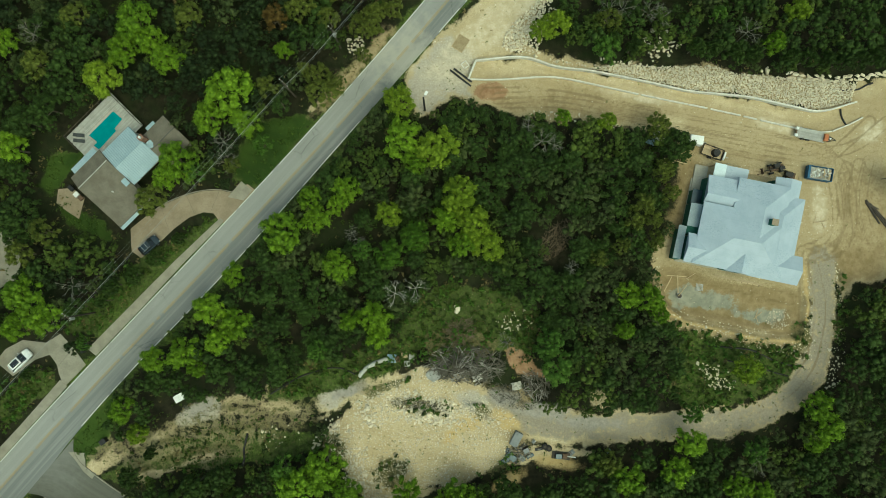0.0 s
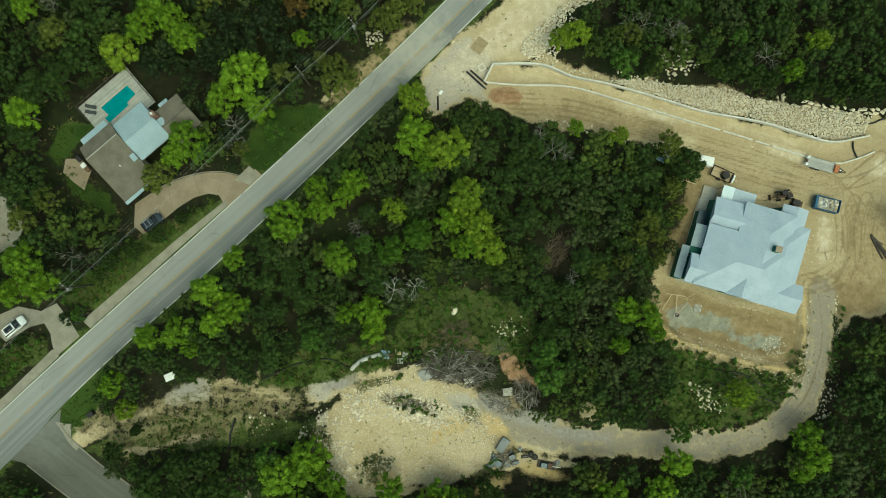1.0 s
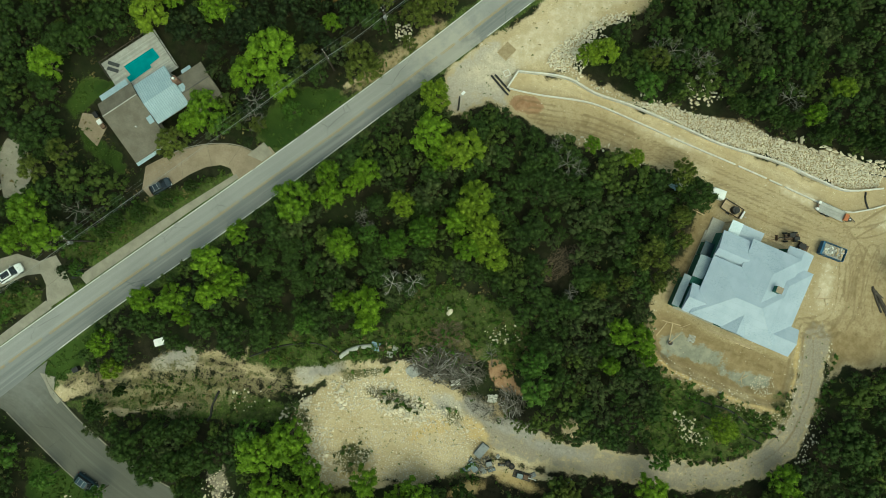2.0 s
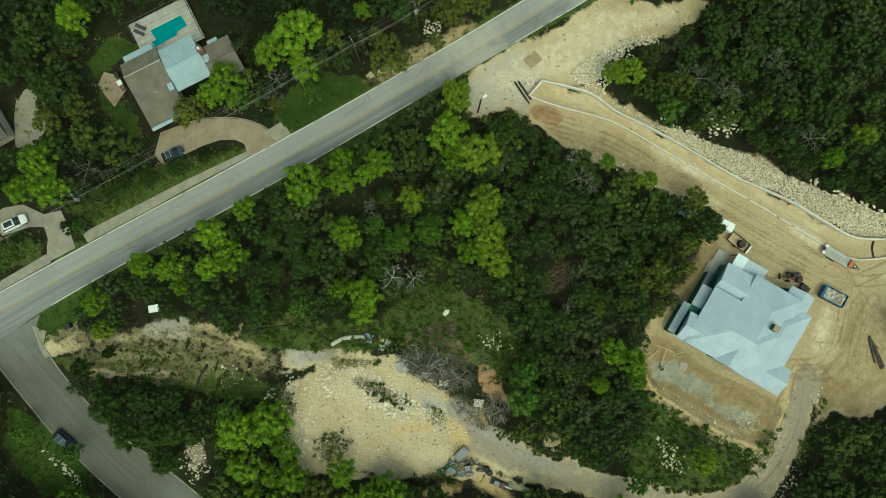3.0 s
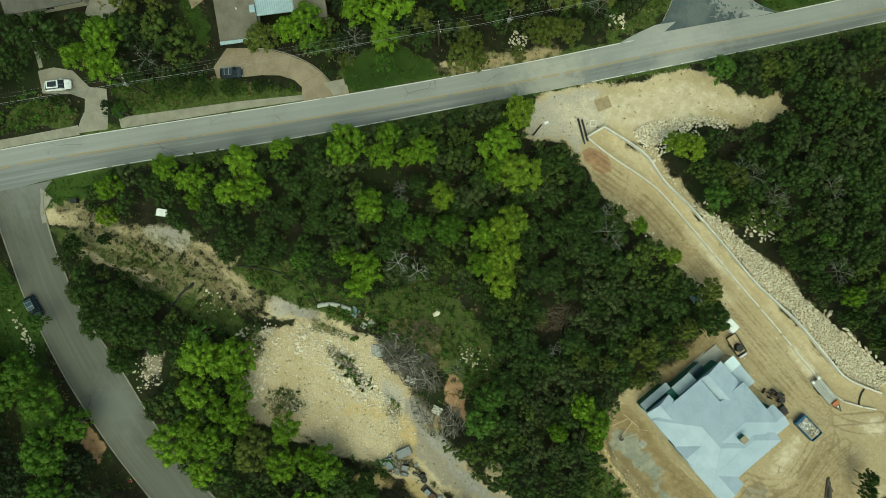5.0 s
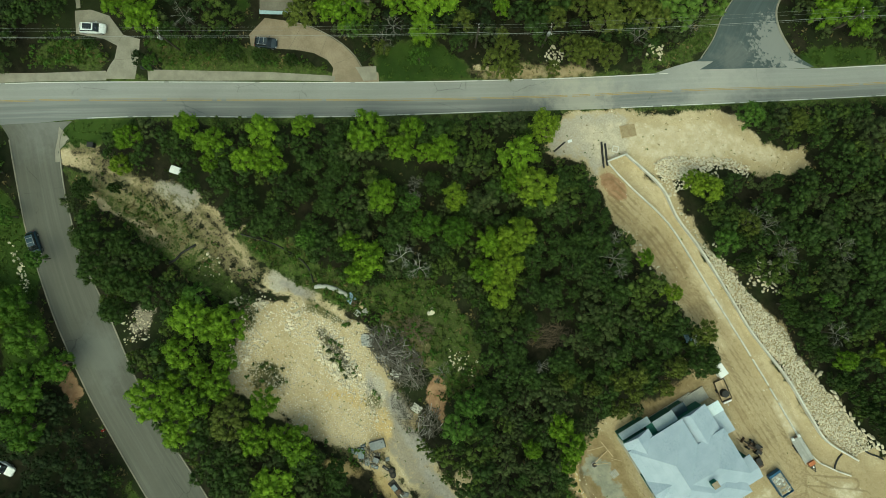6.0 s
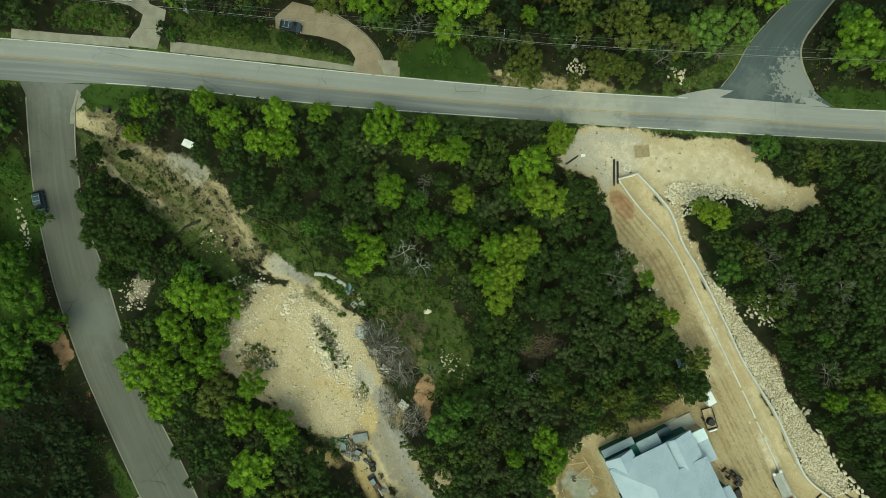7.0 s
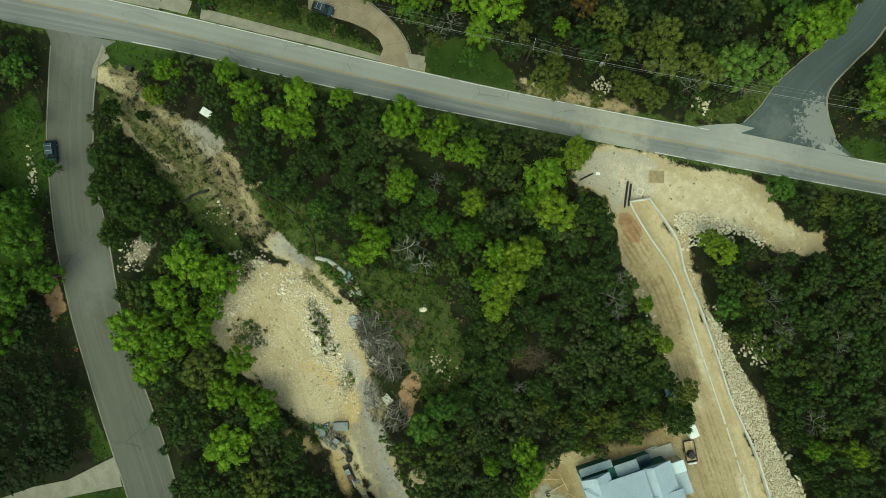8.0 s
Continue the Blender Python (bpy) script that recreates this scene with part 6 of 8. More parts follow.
FAR_KINDS = [tree_kind(400 + i, 2.6, 2.3, 1.9, 5, 1.3, 4, 0.8, LEAF_DARK, 0.15, 4) for i in range(3)]
joined("far_wood", np.arange(len(x)), FAR_KINDS, LEAF_DARK, "dark green woodland stretching away over the hills")

# Low bushes over the meadows and the wood's edges.
def bushy(x, y):
    d = np.minimum(near(outline_distance, [GRASSES[i] for i in MEADOWS] + WEEDY, x, y), 2.0)
    return np.where((hard_distance(x, y) > 1.0) & (d < 1.0), 1.0, -1.0)


x, y, room, rng = scatter(-85, 88, -76, 84, 0.8, 15, bushy)
keep = (rng.random(len(x)) < np.clip(0.55 + 0.5 * value_noise(x, y, 6, 71, 2), 0.35, 1.0)) & ((bare_distance(x, y) > -0.3) | (near(outline_distance, WEEDY, x, y) < 0) & (rng.random(len(x)) < 0.5))
keep &= (near(outline_distance, [GRASSES[8]] + SLOPES, x, y) > 0) | (rng.random(len(x)) < 0.2)
x, y = x[keep], y[keep]
radius = rng.uniform(0.22, 0.72, len(x)) ** 1.15
BUSH = [tree_kind(500 + i, 2.6, 1.8, 0.5, 4, 1.1, 8, 0.7, LEAF_MID, 0.1, 5) for i in range(4)]
half = rng.random(len(x))
joined("bushes", np.flatnonzero(half < 0.28), BUSH, LEAF_WOOD, "low dull green bushes on the open slope", stand=0.12)
joined("bushes", np.flatnonzero((half >= 0.28) & (half < 0.42)), BUSH, LEAF_GREY, "low grey-green bushes on the open slope", stand=0.12)
joined("bushes", np.flatnonzero(half >= 0.42), BUSH, LEAF_MID, "low fresh green bushes on the open slope", stand=0.12)

# Low weeds and grass tufts on the open ground.
x, y, room, rng = scatter(-85, 88, -76, 84, 0.75, 12, lambda a, b: np.where(np.minimum(hard_distance(a, b), 9) > 0.5, 1.0, -1.0))
dirtness = ramp(bare_distance(x, y) + 1.2 * value_noise(x, y, 4.0, 21, 3), 3.0)
lush = np.clip(ramp(near(outline_distance, GRASSES, x, y), 6.0) * 0.8 + 0.25, 0, 1)
keep = rng.random(len(x)) < np.where(dirtness > 0.5, np.where(outline_distance(x, y, YARD) < 0, 0.01, 0.2), lush) * np.clip(0.6 + value_noise(x, y, 5, 61, 2), 0.1, 1.3)
x, y, small = x[keep], y[keep], dirtness[keep] > 0.5
z = ground_z(x, y)
tufts, tints = [], []
for i in range(len(x)):
    n = int(rng.integers(5, 11))
    s = rng.uniform(0.10, 0.24) if small[i] else rng.uniform(0.18, 0.55)
    c = np.array([[x[i], y[i], z[i] + s * 0.15]])
    tufts.append(leaf_cloud(rng, c, np.array([s]), n, s * 0.75, 0.6))
    tints.append(np.full(len(tufts[-1]), rng.random()))
dry = (rng.random(len(tufts)) < 0.28) & (near(outline_distance, [GRASSES[i] for i in LAWNS], x, y) > 0.5)
for name, pick, material, label in (("weeds", ~dry, GRASS_BLADES, "green weeds and grass tufts on open ground"), ("dry_grass", dry, STRAW, "dry straw-coloured grass tufts on open ground")):
    k = np.flatnonzero(pick)
    tagged(new(name, quads_mesh(name, np.concatenate([tufts[i] for i in k]), material, np.concatenate([tints[i] for i in k]))), label, "grass", kind="stuff")

# ---------------------------------------------------------------- the building site
def on_ground(x, y, rz=0.0, lift=0.0):
    return pose(x, y, ground_at(x, y) + lift, 0, 0, rz)


WALL_LINE = [(5.8, 33.2), (14.1, 33.8), (20.1, 32.1), (26.6, 31.3), (36.6, 29.3), (43.6, 27.8), (53.6, 26.8), (61.6, 25.1), (66.6, 24.3), (72.8, 25.9)]
retaining_wall = kerb("retaining_wall", WALL_LINE, 0.28, 0.85, KERB_WHITE, "")
tagged(retaining_wall, "new white concrete retaining wall below the rocks", "wall", kind="structure")
wall_return = kerb("retaining_wall", [(4.5, 30.0), (5.0, 31.3), (5.8, 33.2)], 0.28, 0.85, KERB_WHITE, "")
tagged(wall_return, "short white concrete return wall", "wall", kind="structure")
LOWER = smooth_line([(4.8, 30.0), (9.6, 29.9), (17.6, 30.4), (21.6, 30.1), (26.6, 29.1), (36.6, 26.9), (46.6, 24.9), (56.6, 22.7), (63.6, 21.1), (67.8, 20.6), (71.6, 21.9), (74.7, 23.5)], 0.5)
kerb("kerb_5", [tuple(p) for p in LOWER[:66:6]], 0.24, 0.42, KERB_WHITE, "new white concrete kerb along the haul road")
i, rng = 61, random.Random(3)
while i < len(LOWER) - 4:
    n = rng.choice((5, 6, 7))
    a, b = LOWER[i], LOWER[min(i + n, len(LOWER) - 1)]
    L = float(np.linalg.norm(b - a))
    beam = part("kerb_block", box(0, 0, 0.2, L - 0.14, 0.24, 0.40, bevel=0.03), KERB_WHITE)
    beam.matrix_basis = on_ground((a[0] + b[0]) / 2, (a[1] + b[1]) / 2, math.degrees(math.atan2(b[1] - a[1], b[0] - a[0])))
    tagged(beam, "long white concrete kerb block on bare dirt", "kerb block", "kerb blocks of the haul road")
    i += n + (1 if rng.random() < 0.3 else 0)


def wheel(parent, x, y, r, w, label="black tyre"):
    bm = bmesh.new()
    bmesh.ops.create_cone(bm, cap_ends=True, segments=20, radius1=r, radius2=r, depth=w, matrix=pose(x, y, r, 90, 0, 0))
    bmesh.ops.bevel(bm, geom=[e for e in bm.edges if e.calc_length() < r * 0.5], offset=w * 0.15, segments=2, affect="EDGES")
    t = part("wheel", bm, RUBBER, parent, label)
    bm = bmesh.new()
    bmesh.ops.create_cone(bm, cap_ends=True, segments=16, radius1=r * 0.6, radius2=r * 0.6, depth=w + 0.03, matrix=pose(x, y, r, 90, 0, 0))
    part("rim", bm, STEEL, t, "grey metal rim")


def lofted(sections):
    """A closed shell through cross-sections: rows of x, half width, bottom, top, rounding."""
    bm = bmesh.new()
    rings = []
    for x, w, z0, z1, r in sections:
        ring = [(-w, z0 + r), (-w * 0.97, z1 - r), (-w + r * 1.3, z1), (w - r * 1.3, z1), (w * 0.97, z1 - r), (w, z0 + r), (w - r, z0), (-w + r, z0)]
        rings.append([bm.verts.new((x, y, z)) for y, z in ring])
    for a, b in zip(rings[:-1], rings[1:]):
        for i in range(8):
            bm.faces.new((a[i], a[(i + 1) % 8], b[(i + 1) % 8], b[i]))
    bm.faces.new(rings[0])
    bm.faces.new(rings[-1][::-1])
    return bm


def car(name, m, paint, label, pickup=False, sunroof=False, length=4.6):
    """A parked vehicle, nose towards +x."""
    k = length / 4.6
    c = thing(name, m, label, "car")
    part("body", lofted([(-2.30 * k, 0.74, 0.45, 0.86, 0.08), (-2.15 * k, 0.88, 0.32, 0.98, 0.1), (-1.2 * k, 0.92, 0.28, 1.02, 0.1), (0.6 * k, 0.92, 0.28, 1.02, 0.1), (1.5 * k, 0.90, 0.30, 0.95, 0.12), (2.1 * k, 0.82, 0.34, 0.84, 0.12), (2.30 * k, 0.64, 0.42, 0.72, 0.1)]), paint, c, smooth=False)
    if pickup:
        part("cabin", lofted([(-0.55 * k, 0.80, 0.95, 1.30, 0.08), (-0.35 * k, 0.72, 0.95, 1.68, 0.1), (0.55 * k, 0.72, 0.95, 1.68, 0.1), (1.15 * k, 0.80, 0.95, 1.05, 0.03)]), CAR_GLASS, c, "dark glazed cab")
        part("roof_panel", lofted([(-0.38 * k, 0.66, 1.64, 1.70, 0.02), (0.05 * k, 0.70, 1.66, 1.74, 0.025), (0.5 * k, 0.66, 1.64, 1.70, 0.02)]), paint, c)
        part("cargo_bed", box(-1.4 * k, 0, 1.0, 1.5 * k, 1.5, 0.08), RUBBER, c, "dark open cargo bed")
        for y in (-0.86, 0.86):
            part("bed_side", box(-1.4 * k, y, 1.08, 1.6 * k, 0.1, 0.2, bevel=0.02), paint, c)
        part("tailgate", box(-2.2 * k, 0, 1.06, 0.08, 1.6, 0.22, bevel=0.02), paint, c)
    else:
        part("cabin", lofted([(-2.05 * k, 0.76, 0.95, 1.10, 0.05), (-1.65 * k, 0.72, 0.95, 1.52, 0.1), (-0.4 * k, 0.72, 0.95, 1.60, 0.1), (0.45 * k, 0.70, 0.95, 1.52, 0.1), (1.25 * k, 0.78, 0.95, 1.02, 0.02)]), CAR_GLASS, c, "dark glazed cabin")
        part("roof_panel", lofted([(-1.66 * k, 0.64, 1.48, 1.55, 0.02), (-0.5 * k, 0.70, 1.54, 1.64, 0.025), (0.42 * k, 0.64, 1.48, 1.56, 0.02)]), paint, c)
        if sunroof:
            part("glass_roof", box(-0.55 * k, 0, 1.645, 1.55 * k, 0.95, 0.02, bevel=0.006), CAR_GLASS, c, "dark glass roof panel")
        else:
            for y in (-0.6, 0.6):
                part("roof_rail", box(-0.6 * k, y, 1.66, 1.8 * k, 0.05, 0.05, bevel=0.01), STEEL, c, "grey roof rail")
            part("roof_bar", box(-0.2 * k, 0, 1.68, 0.07, 1.2, 0.04), STEEL, c, "grey cross bar")
            part("roof_bar", box(-1.1 * k, 0, 1.68, 0.07, 1.2, 0.04), STEEL, c, "grey cross bar")
    part("bonnet", box(1.5 * k, 0, 0.965, 0.95 * k, 1.45, 0.05, ry=5.5, bevel=0.02), paint, c)
    for y in (-0.62, 0.62):
        part("headlight", box(2.16 * k, y, 0.72, 0.16, 0.3, 0.14, bevel=0.03), CLEAR_LENS, c, "clear headlight")
        part("tail_light", box(-2.24 * k, y, 0.80, 0.10, 0.26, 0.2, bevel=0.02), RED_LENS, c, "red tail light")
    for y in (-1.0, 1.0):
        part("mirror", box(0.75 * k, y, 1.05, 0.14, 0.2, 0.14, bevel=0.03), paint, c)
    for x in (-1.4 * k, 1.42 * k):
        for y in (-0.80, 0.80):
            wheel(c, x, y, 0.34, 0.24)
    return c


car("suv", on_ground(-74.4, -19.6, 44, 0.06), CAR_WHITE, "white estate car with dark glass roof on the driveway", sunroof=True, length=4.6)
car("car", on_ground(-51.7, 0.7, 41, 0.06), CAR_DARK, "dark blue car with roof bars on the tan driveway", length=3.9)
car("suv", on_ground(-54.0, -53.0, -25, 0.05), CAR_TEAL, "slate blue car parked at the kerb", length=4.3)
car("pickup_truck", on_ground(-29.8, -83.9, 16, 0.0), CAR_WHITE, "white pickup truck under the trees", pickup=True, length=5.4)

# Flatbed trailer with an orange toolbox.
t = thing("flatbed_trailer", on_ground(65.2, 20.0, -12) @ Matrix.Diagonal((1.0, 0.8, 1.0, 1)), "grey flatbed trailer with an orange box on dirt", "trailer")
part("chassis", box(-0.4, 0, 0.62, 5.4, 1.3, 0.16), RUSTY, t, "rusty steel chassis")
for i in range(7):
    part("plank", box(-0.55, -0.9 + i * 0.3, 0.74, 4.7, 0.285, 0.06), DECKING, t)
for y in (-1.1, 1.1):
    part("side_rail", box(-0.5, y, 0.78, 5.0, 0.08, 0.2), STEEL, t, "grey side rail")
    for x in (-1.6, -0.7):
        wheel(t, x, y * 1.05, 0.36, 0.24)
    part("ramp", box(-3.15, y * 0.7, 0.95, 0.5, 0.55, 0.5, bevel=0.05), WHITE_PAINT, t, "white folded ramp")
part("toolbox", box(2.15, 0, 0.95, 0.7, 1.5, 0.5, bevel=0.06), ORANGE, t, "orange-red steel box")
for y in (-0.75, 0.75):
    part("tongue", rod((2.5, y, 0.6), (4.1, 0, 0.6), 0.07), BLACK_PLASTIC, t, "black drawbar arm")
bm = bmesh.new()
bmesh.ops.create_cone(bm, cap_ends=True, segments=16, radius1=0.36, radius2=0.36, depth=0.22, matrix=pose(3.0, 0, 0.75))
sp = part("spare_wheel", bm, RUBBER, t, "black spare tyre")
bm = bmesh.new()
bmesh.ops.create_cone(bm, cap_ends=True, segments=12, radius1=0.18, radius2=0.18, depth=0.24, matrix=pose(3.0, 0, 0.76))
part("rim", bm, WHITE_PAINT, sp, "white rim")

# Small open trailer with a black tank.
t = thing("utility_trailer", on_ground(47.6, 17.0, -20), "small open trailer with a black tank", "trailer")
part("chassis", box(0, 0, 0.5, 3.9, 1.5, 0.12), RUSTY, t, "rusty steel chassis")
for i in range(6):
    part("plank", box(-0.2, -0.75 + i * 0.3, 0.59, 3.5, 0.285, 0.05), TIMBER, t)
for y in (-0.92, 0.92):
    part("side_rail", box(-0.2, y, 0.82, 3.7, 0.06, 0.35), DARK_TIMBER, t, "dark side rail")
    wheel(t, -0.3, y * 1.1, 0.33, 0.2)
for x in (-2.05, 1.65):
    part("end_rail", box(x, 0, 0.82, 0.06, 1.85, 0.35), DARK_TIMBER, t, "dark end rail")
part("drawbar", rod((1.6, 0, 0.45), (2.9, 0, 0.45), 0.06), STEEL, t, "grey drawbar")
part("jack_box", box(2.0, 0, 0.72, 0.3, 1.5, 0.3, bevel=0.04), WHITE_PAINT, t, "white front box")
bm = bmesh.new()
bmesh.ops.create_cone(bm, cap_ends=True, segments=20, radius1=0.75, radius2=0.62, depth=0.9, matrix=pose(0.35, 0, 1.07))
tank = part("tank", bm, BLACK_PLASTIC, t, "round black plastic tank")
part("lid", rod((0.35, 0, 1.5), (0.35, 0, 1.62), 0.25, sides=14), BLACK_PLASTIC, tank, "black screw lid")

# White box trailer under the edge of the trees.
t = thing("box_trailer", on_ground(44.2, 19.0, -8), "small white box trailer beside the trees", "trailer")
part("body", box(0, 0, 1.25, 2.3, 1.6, 1.6, bevel=0.06), WHITE_PAINT, t)
part("roof_panel", box(0, 0, 2.07, 2.2, 1.5, 0.06, bevel=0.02), WHITE_PAINT, t)
part("door", box(-1.17, 0, 1.25, 0.04, 1.4, 1.4), WHITE_PAINT, t, "white rear door")
part("drawbar", rod((1.3, 0, 0.45), (2.3, 0, 0.45), 0.06), STEEL, t, "grey drawbar")
for y in (-0.88, 0.88):
    wheel(t, 0, y, 0.32, 0.2)

# Blue skip full of rubble.
s = thing("skip", on_ground(66.2, 13.2, -9), "blue steel skip full of pale building rubble", "skip")
part("floor", box(0, 0, 0.2, 3.9, 2.2, 0.1), BLUE_PAINT, s)
for y in (-1.12, 1.12):
    part("side_panel", box(0, y, 0.8, 4.0, 0.08, 1.3, bevel=0.02), BLUE_PAINT, s)
    for i in range(5):
        part("rib", box(-1.7 + i * 0.85, y * 1.06, 0.75, 0.1, 0.08, 1.15), BLUE_PAINT, s)
for x in (-2.0, 2.0):
    part("end_panel", box(x, 0, 0.8, 0.08, 2.2, 1.3, bevel=0.02), BLUE_PAINT, s)
part("front_box", box(-2.2, 0, 0.95, 0.35, 2.3, 1.0, bevel=0.04), BLUE_PAINT, s, "blue end box")
rng = random.Random(5)
for i in range(46):
    bm = box(0, 0, 0, rng.uniform(0.25, 0.75), rng.uniform(0.15, 0.4), rng.uniform(0.08, 0.25), bevel=0.02)
    o = part("rubble", bm, rng.choice((WHITE_PAINT, DECKING, TIMBER, CONCRETE, KERB_WHITE)), s)
    o.matrix_basis = pose(rng.uniform(-1.65, 1.65), rng.uniform(-0.85, 0.85), rng.uniform(1.05, 1.4), rng.uniform(-25, 25), rng.uniform(-25, 25), rng.uniform(0, 180))
part("rubble_fill", box(0, 0, 0.65, 3.8, 2.1, 0.8, bevel=0.1), CONCRETE, s, "packed grey rubble")

# Telescopic handler and a small loader beside the house.
t = thing("telehandler", on_ground(58.4, 14.2, 14) @ Matrix.Scale(0.85, 4), "muddy yellow and black telescopic handler", "machine")
part("body", box(0.3, 0, 0.95, 2.9, 1.1, 0.5, bevel=0.08), RUSTY, t, "muddy brown hull")
part("side_box", box(0.4, 0.45, 1.25, 1.0, 0.4, 0.3, bevel=0.05), YELLOW, t, "yellow side box")
part("engine_cover", box(1.1, -0.3, 1.45, 1.2, 0.7, 0.5, bevel=0.06), BLACK_PLASTIC, t, "black engine cover")
part("cab", box(-0.1, 0.5, 1.7, 1.1, 0.75, 1.0, bevel=0.06), CAR_GLASS, t, "dark glazed cab")
part("cab_roof", box(-0.1, 0.5, 2.24, 1.15, 0.8, 0.08, bevel=0.02), BLACK_PLASTIC, t, "black cab roof")
part("boom", rod((1.5, -0.05, 1.6), (-2.4, -0.05, 1.0), 0.16, 0.12), DARK_TIMBER, t, "dark muddy boom")
part("fork_carriage", box(-2.6, 0, 0.6, 0.12, 1.2, 0.9, bevel=0.03), RUSTY, t, "rusty fork carriage")
for y in (-0.4, 0.4):
    part("fork", box(-3.1, y, 0.2, 1.0, 0.12, 0.06), RUSTY, t, "rusty fork tine")
for x in (-0.8, 1.3):
    for y in (-0.85, 0.85):
        wheel(t, x, y, 0.5, 0.36)
t = thing("compact_loader", on_ground(60.9, 13.1, -15), "small dark compact loader on dirt", "machine")
part("body", box(0, 0, 0.65, 1.4, 0.8, 0.6, bevel=0.06), BLACK_PLASTIC, t, "black hull")
part("bucket", box(1.0, 0, 0.3, 0.45, 1.1, 0.4, bevel=0.04), RUSTY, t, "rusty bucket")
for y in (-0.45, 0.45):
    part("arm", rod((-0.4, y, 1.0), (0.9, y, 0.4), 0.06), RUSTY, t, "brown lift arm")
for x in (-0.45, 0.45):
    for y in (-0.55, 0.55):
        wheel(t, x, y, 0.3, 0.2)


def plank_pile(name, x, y, rz, sizes, material, label, category, seed):
    """Loose planks or logs lying on and across each other."""
    r = random.Random(seed)
    ob = thing(name, on_ground(x, y, rz), label, category)
    for i, (l, w, h, dx, dy, turn) in enumerate(sizes):
        o = part("plank", box(0, 0, 0, l, w, h, bevel=min(w, h) * 0.15), material, ob)
        o.matrix_basis = pose(dx, dy, 0.06 + h / 2 + 0.03 * i, r.uniform(-2, 2), r.uniform(-2, 2), turn)
    return ob


plank_pile("lumber_pile", 66.6, 4.8, 0, [(2.2, 0.14, 0.06, 0, 0, 8), (1.6, 0.14, 0.06, 0.6, -0.6, 112), (1.2, 0.12, 0.05, -0.8, 0.4, 75), (1.8, 0.1, 0.05, 1.0, 0.2, 20)], TIMBER, "few loose raw timber planks on bare dirt", "lumber", 1)
plank_pile("lumber_pile", 41.5, -5.2, -8, [(3.0, 0.15, 0.06, -1.5, -1.2, 70), (3.2, 0.15, 0.06, 0.2, -1.0, 100), (3.4, 0.15, 0.06, -0.2, 0.4, 4), (2.4, 0.12, 0.05, 1.2, -2.0, 60), (2.0, 0.12, 0.05, 2.2, 0.7, 40)], TIMBER, "scattered raw timber planks in the muddy pit", "lumber", 2)
plank_pile("lumber_pile", 41.0, 15.6, -14, [(4.5, 0.16, 0.06, 0, 0, 0), (3.0, 0.14, 0.06, 0.4, 0.5, -12), (2.4, 0.2, 0.1, -1.0, -0.9, 30), (1.6, 0.2, 0.1, -1.8, -1.3, 70)], TIMBER, "pale timber boards lying beside the house", "lumber", 3)
plank_pile("lumber_pile", 62.6, 12.2, 80, [(2.0, 0.12, 0.06, 0, 0.3, 0), (2.0, 0.12, 0.06, 0, -0.3, 3), (1.0, 0.1, 0.06, 0.7, 0, 90), (1.0, 0.1, 0.06, -0.6, 0, 88)], TIMBER, "rough timber trestle beside the skip", "lumber", 4)
plank_pile("lumber_pile", 56.0, -11.8, 40, [(2.0, 0.14, 0.06, 0, 0, 0), (1.6, 0.14, 0.06, 0.2, 0.5, 30), (1.4, 0.1, 0.06, -0.6, -0.4, 70)], TIMBER, "short timber offcuts in the muddy pit", "lumber", 6)
plank_pile("lumber_pile", 56.2, 13.2, -11.5, [(4.6, 0.5, 0.1, 0, 0, 0), (3.6, 0.3, 0.08, 0.4, 0.7, 3), (2.2, 0.2, 0.08, -1.2, 0.5, 10)], TIMBER, "stack of pale boards beside the porch", "lumber", 9)
logs = thing("log_pile", on_ground(76.7, 6.2, -52), "dark felled logs lying beside the dirt yard", "log pile")
for i, (dx, dy, l, r, turn) in enumerate(((0, 0, 6.2, 0.22, 0), (0.4, 0.45, 5.2, 0.18, 5), (-0.5, -0.4, 4.4, 0.2, -6), (0.8, 0.1, 4.6, 0.16, 3), (-1.6, 0.3, 2.6, 0.14, 25))):
    a, b = pose(dx, dy, r + (0.28 if i == 3 else 0), 0, 0, turn) @ Vector((-l / 2, 0, 0)), pose(dx, dy, r + (0.28 if i == 3 else 0), 0, 0, turn) @ Vector((l / 2, 0, 0))
    part("log", rod(a, b, r, r * 0.8, 9), DARK_TIMBER, logs)
pit_pallet = thing("pallet", on_ground(45.4, -6.8, -6), "small square timber pallet in the pit", "pallet")
for i in range(6):
    part("slat", box(-0.55 + i * 0.22, 0, 0.13, 0.15, 1.3, 0.03), DECKING, pit_pallet)
for y in (-0.55, 0, 0.55):
    part("bearer", box(0, y, 0.06, 1.3, 0.1, 0.1), DARK_TIMBER, pit_pallet)
tub = thing("tub", on_ground(41.9, -8.3), "round grey mixing tub in the pit", "tub")
part("shell", rod((0, 0, 0), (0, 0, 0.5), 0.42, 0.5, 16), STEEL, tub)
part("contents", rod((0, 0, 0.5), (0, 0, 0.51), 0.44, 0.44, 16), DARK_TIMBER, tub, "dark wet contents")

# Steel beams and a timber form at the entrance.
for i, (x, y, rz, l) in enumerate(((3.1, 30.2, -38, 4.7), (3.5, 30.7, -37, 4.0))):
    b = thing("steel_beam", on_ground(x, y, rz), "long black steel beam lying at the site entrance", "beam", "steel beams at the entrance")
    part("web", box(0, 0, 0.2, l, 0.06, 0.3), RUSTY, b, "dark rusty web")
    for z in (0.05, 0.36):
        part("flange", box(0, 0, z, l, 0.28, 0.05), BLACK_PLASTIC, b, "black painted flange")
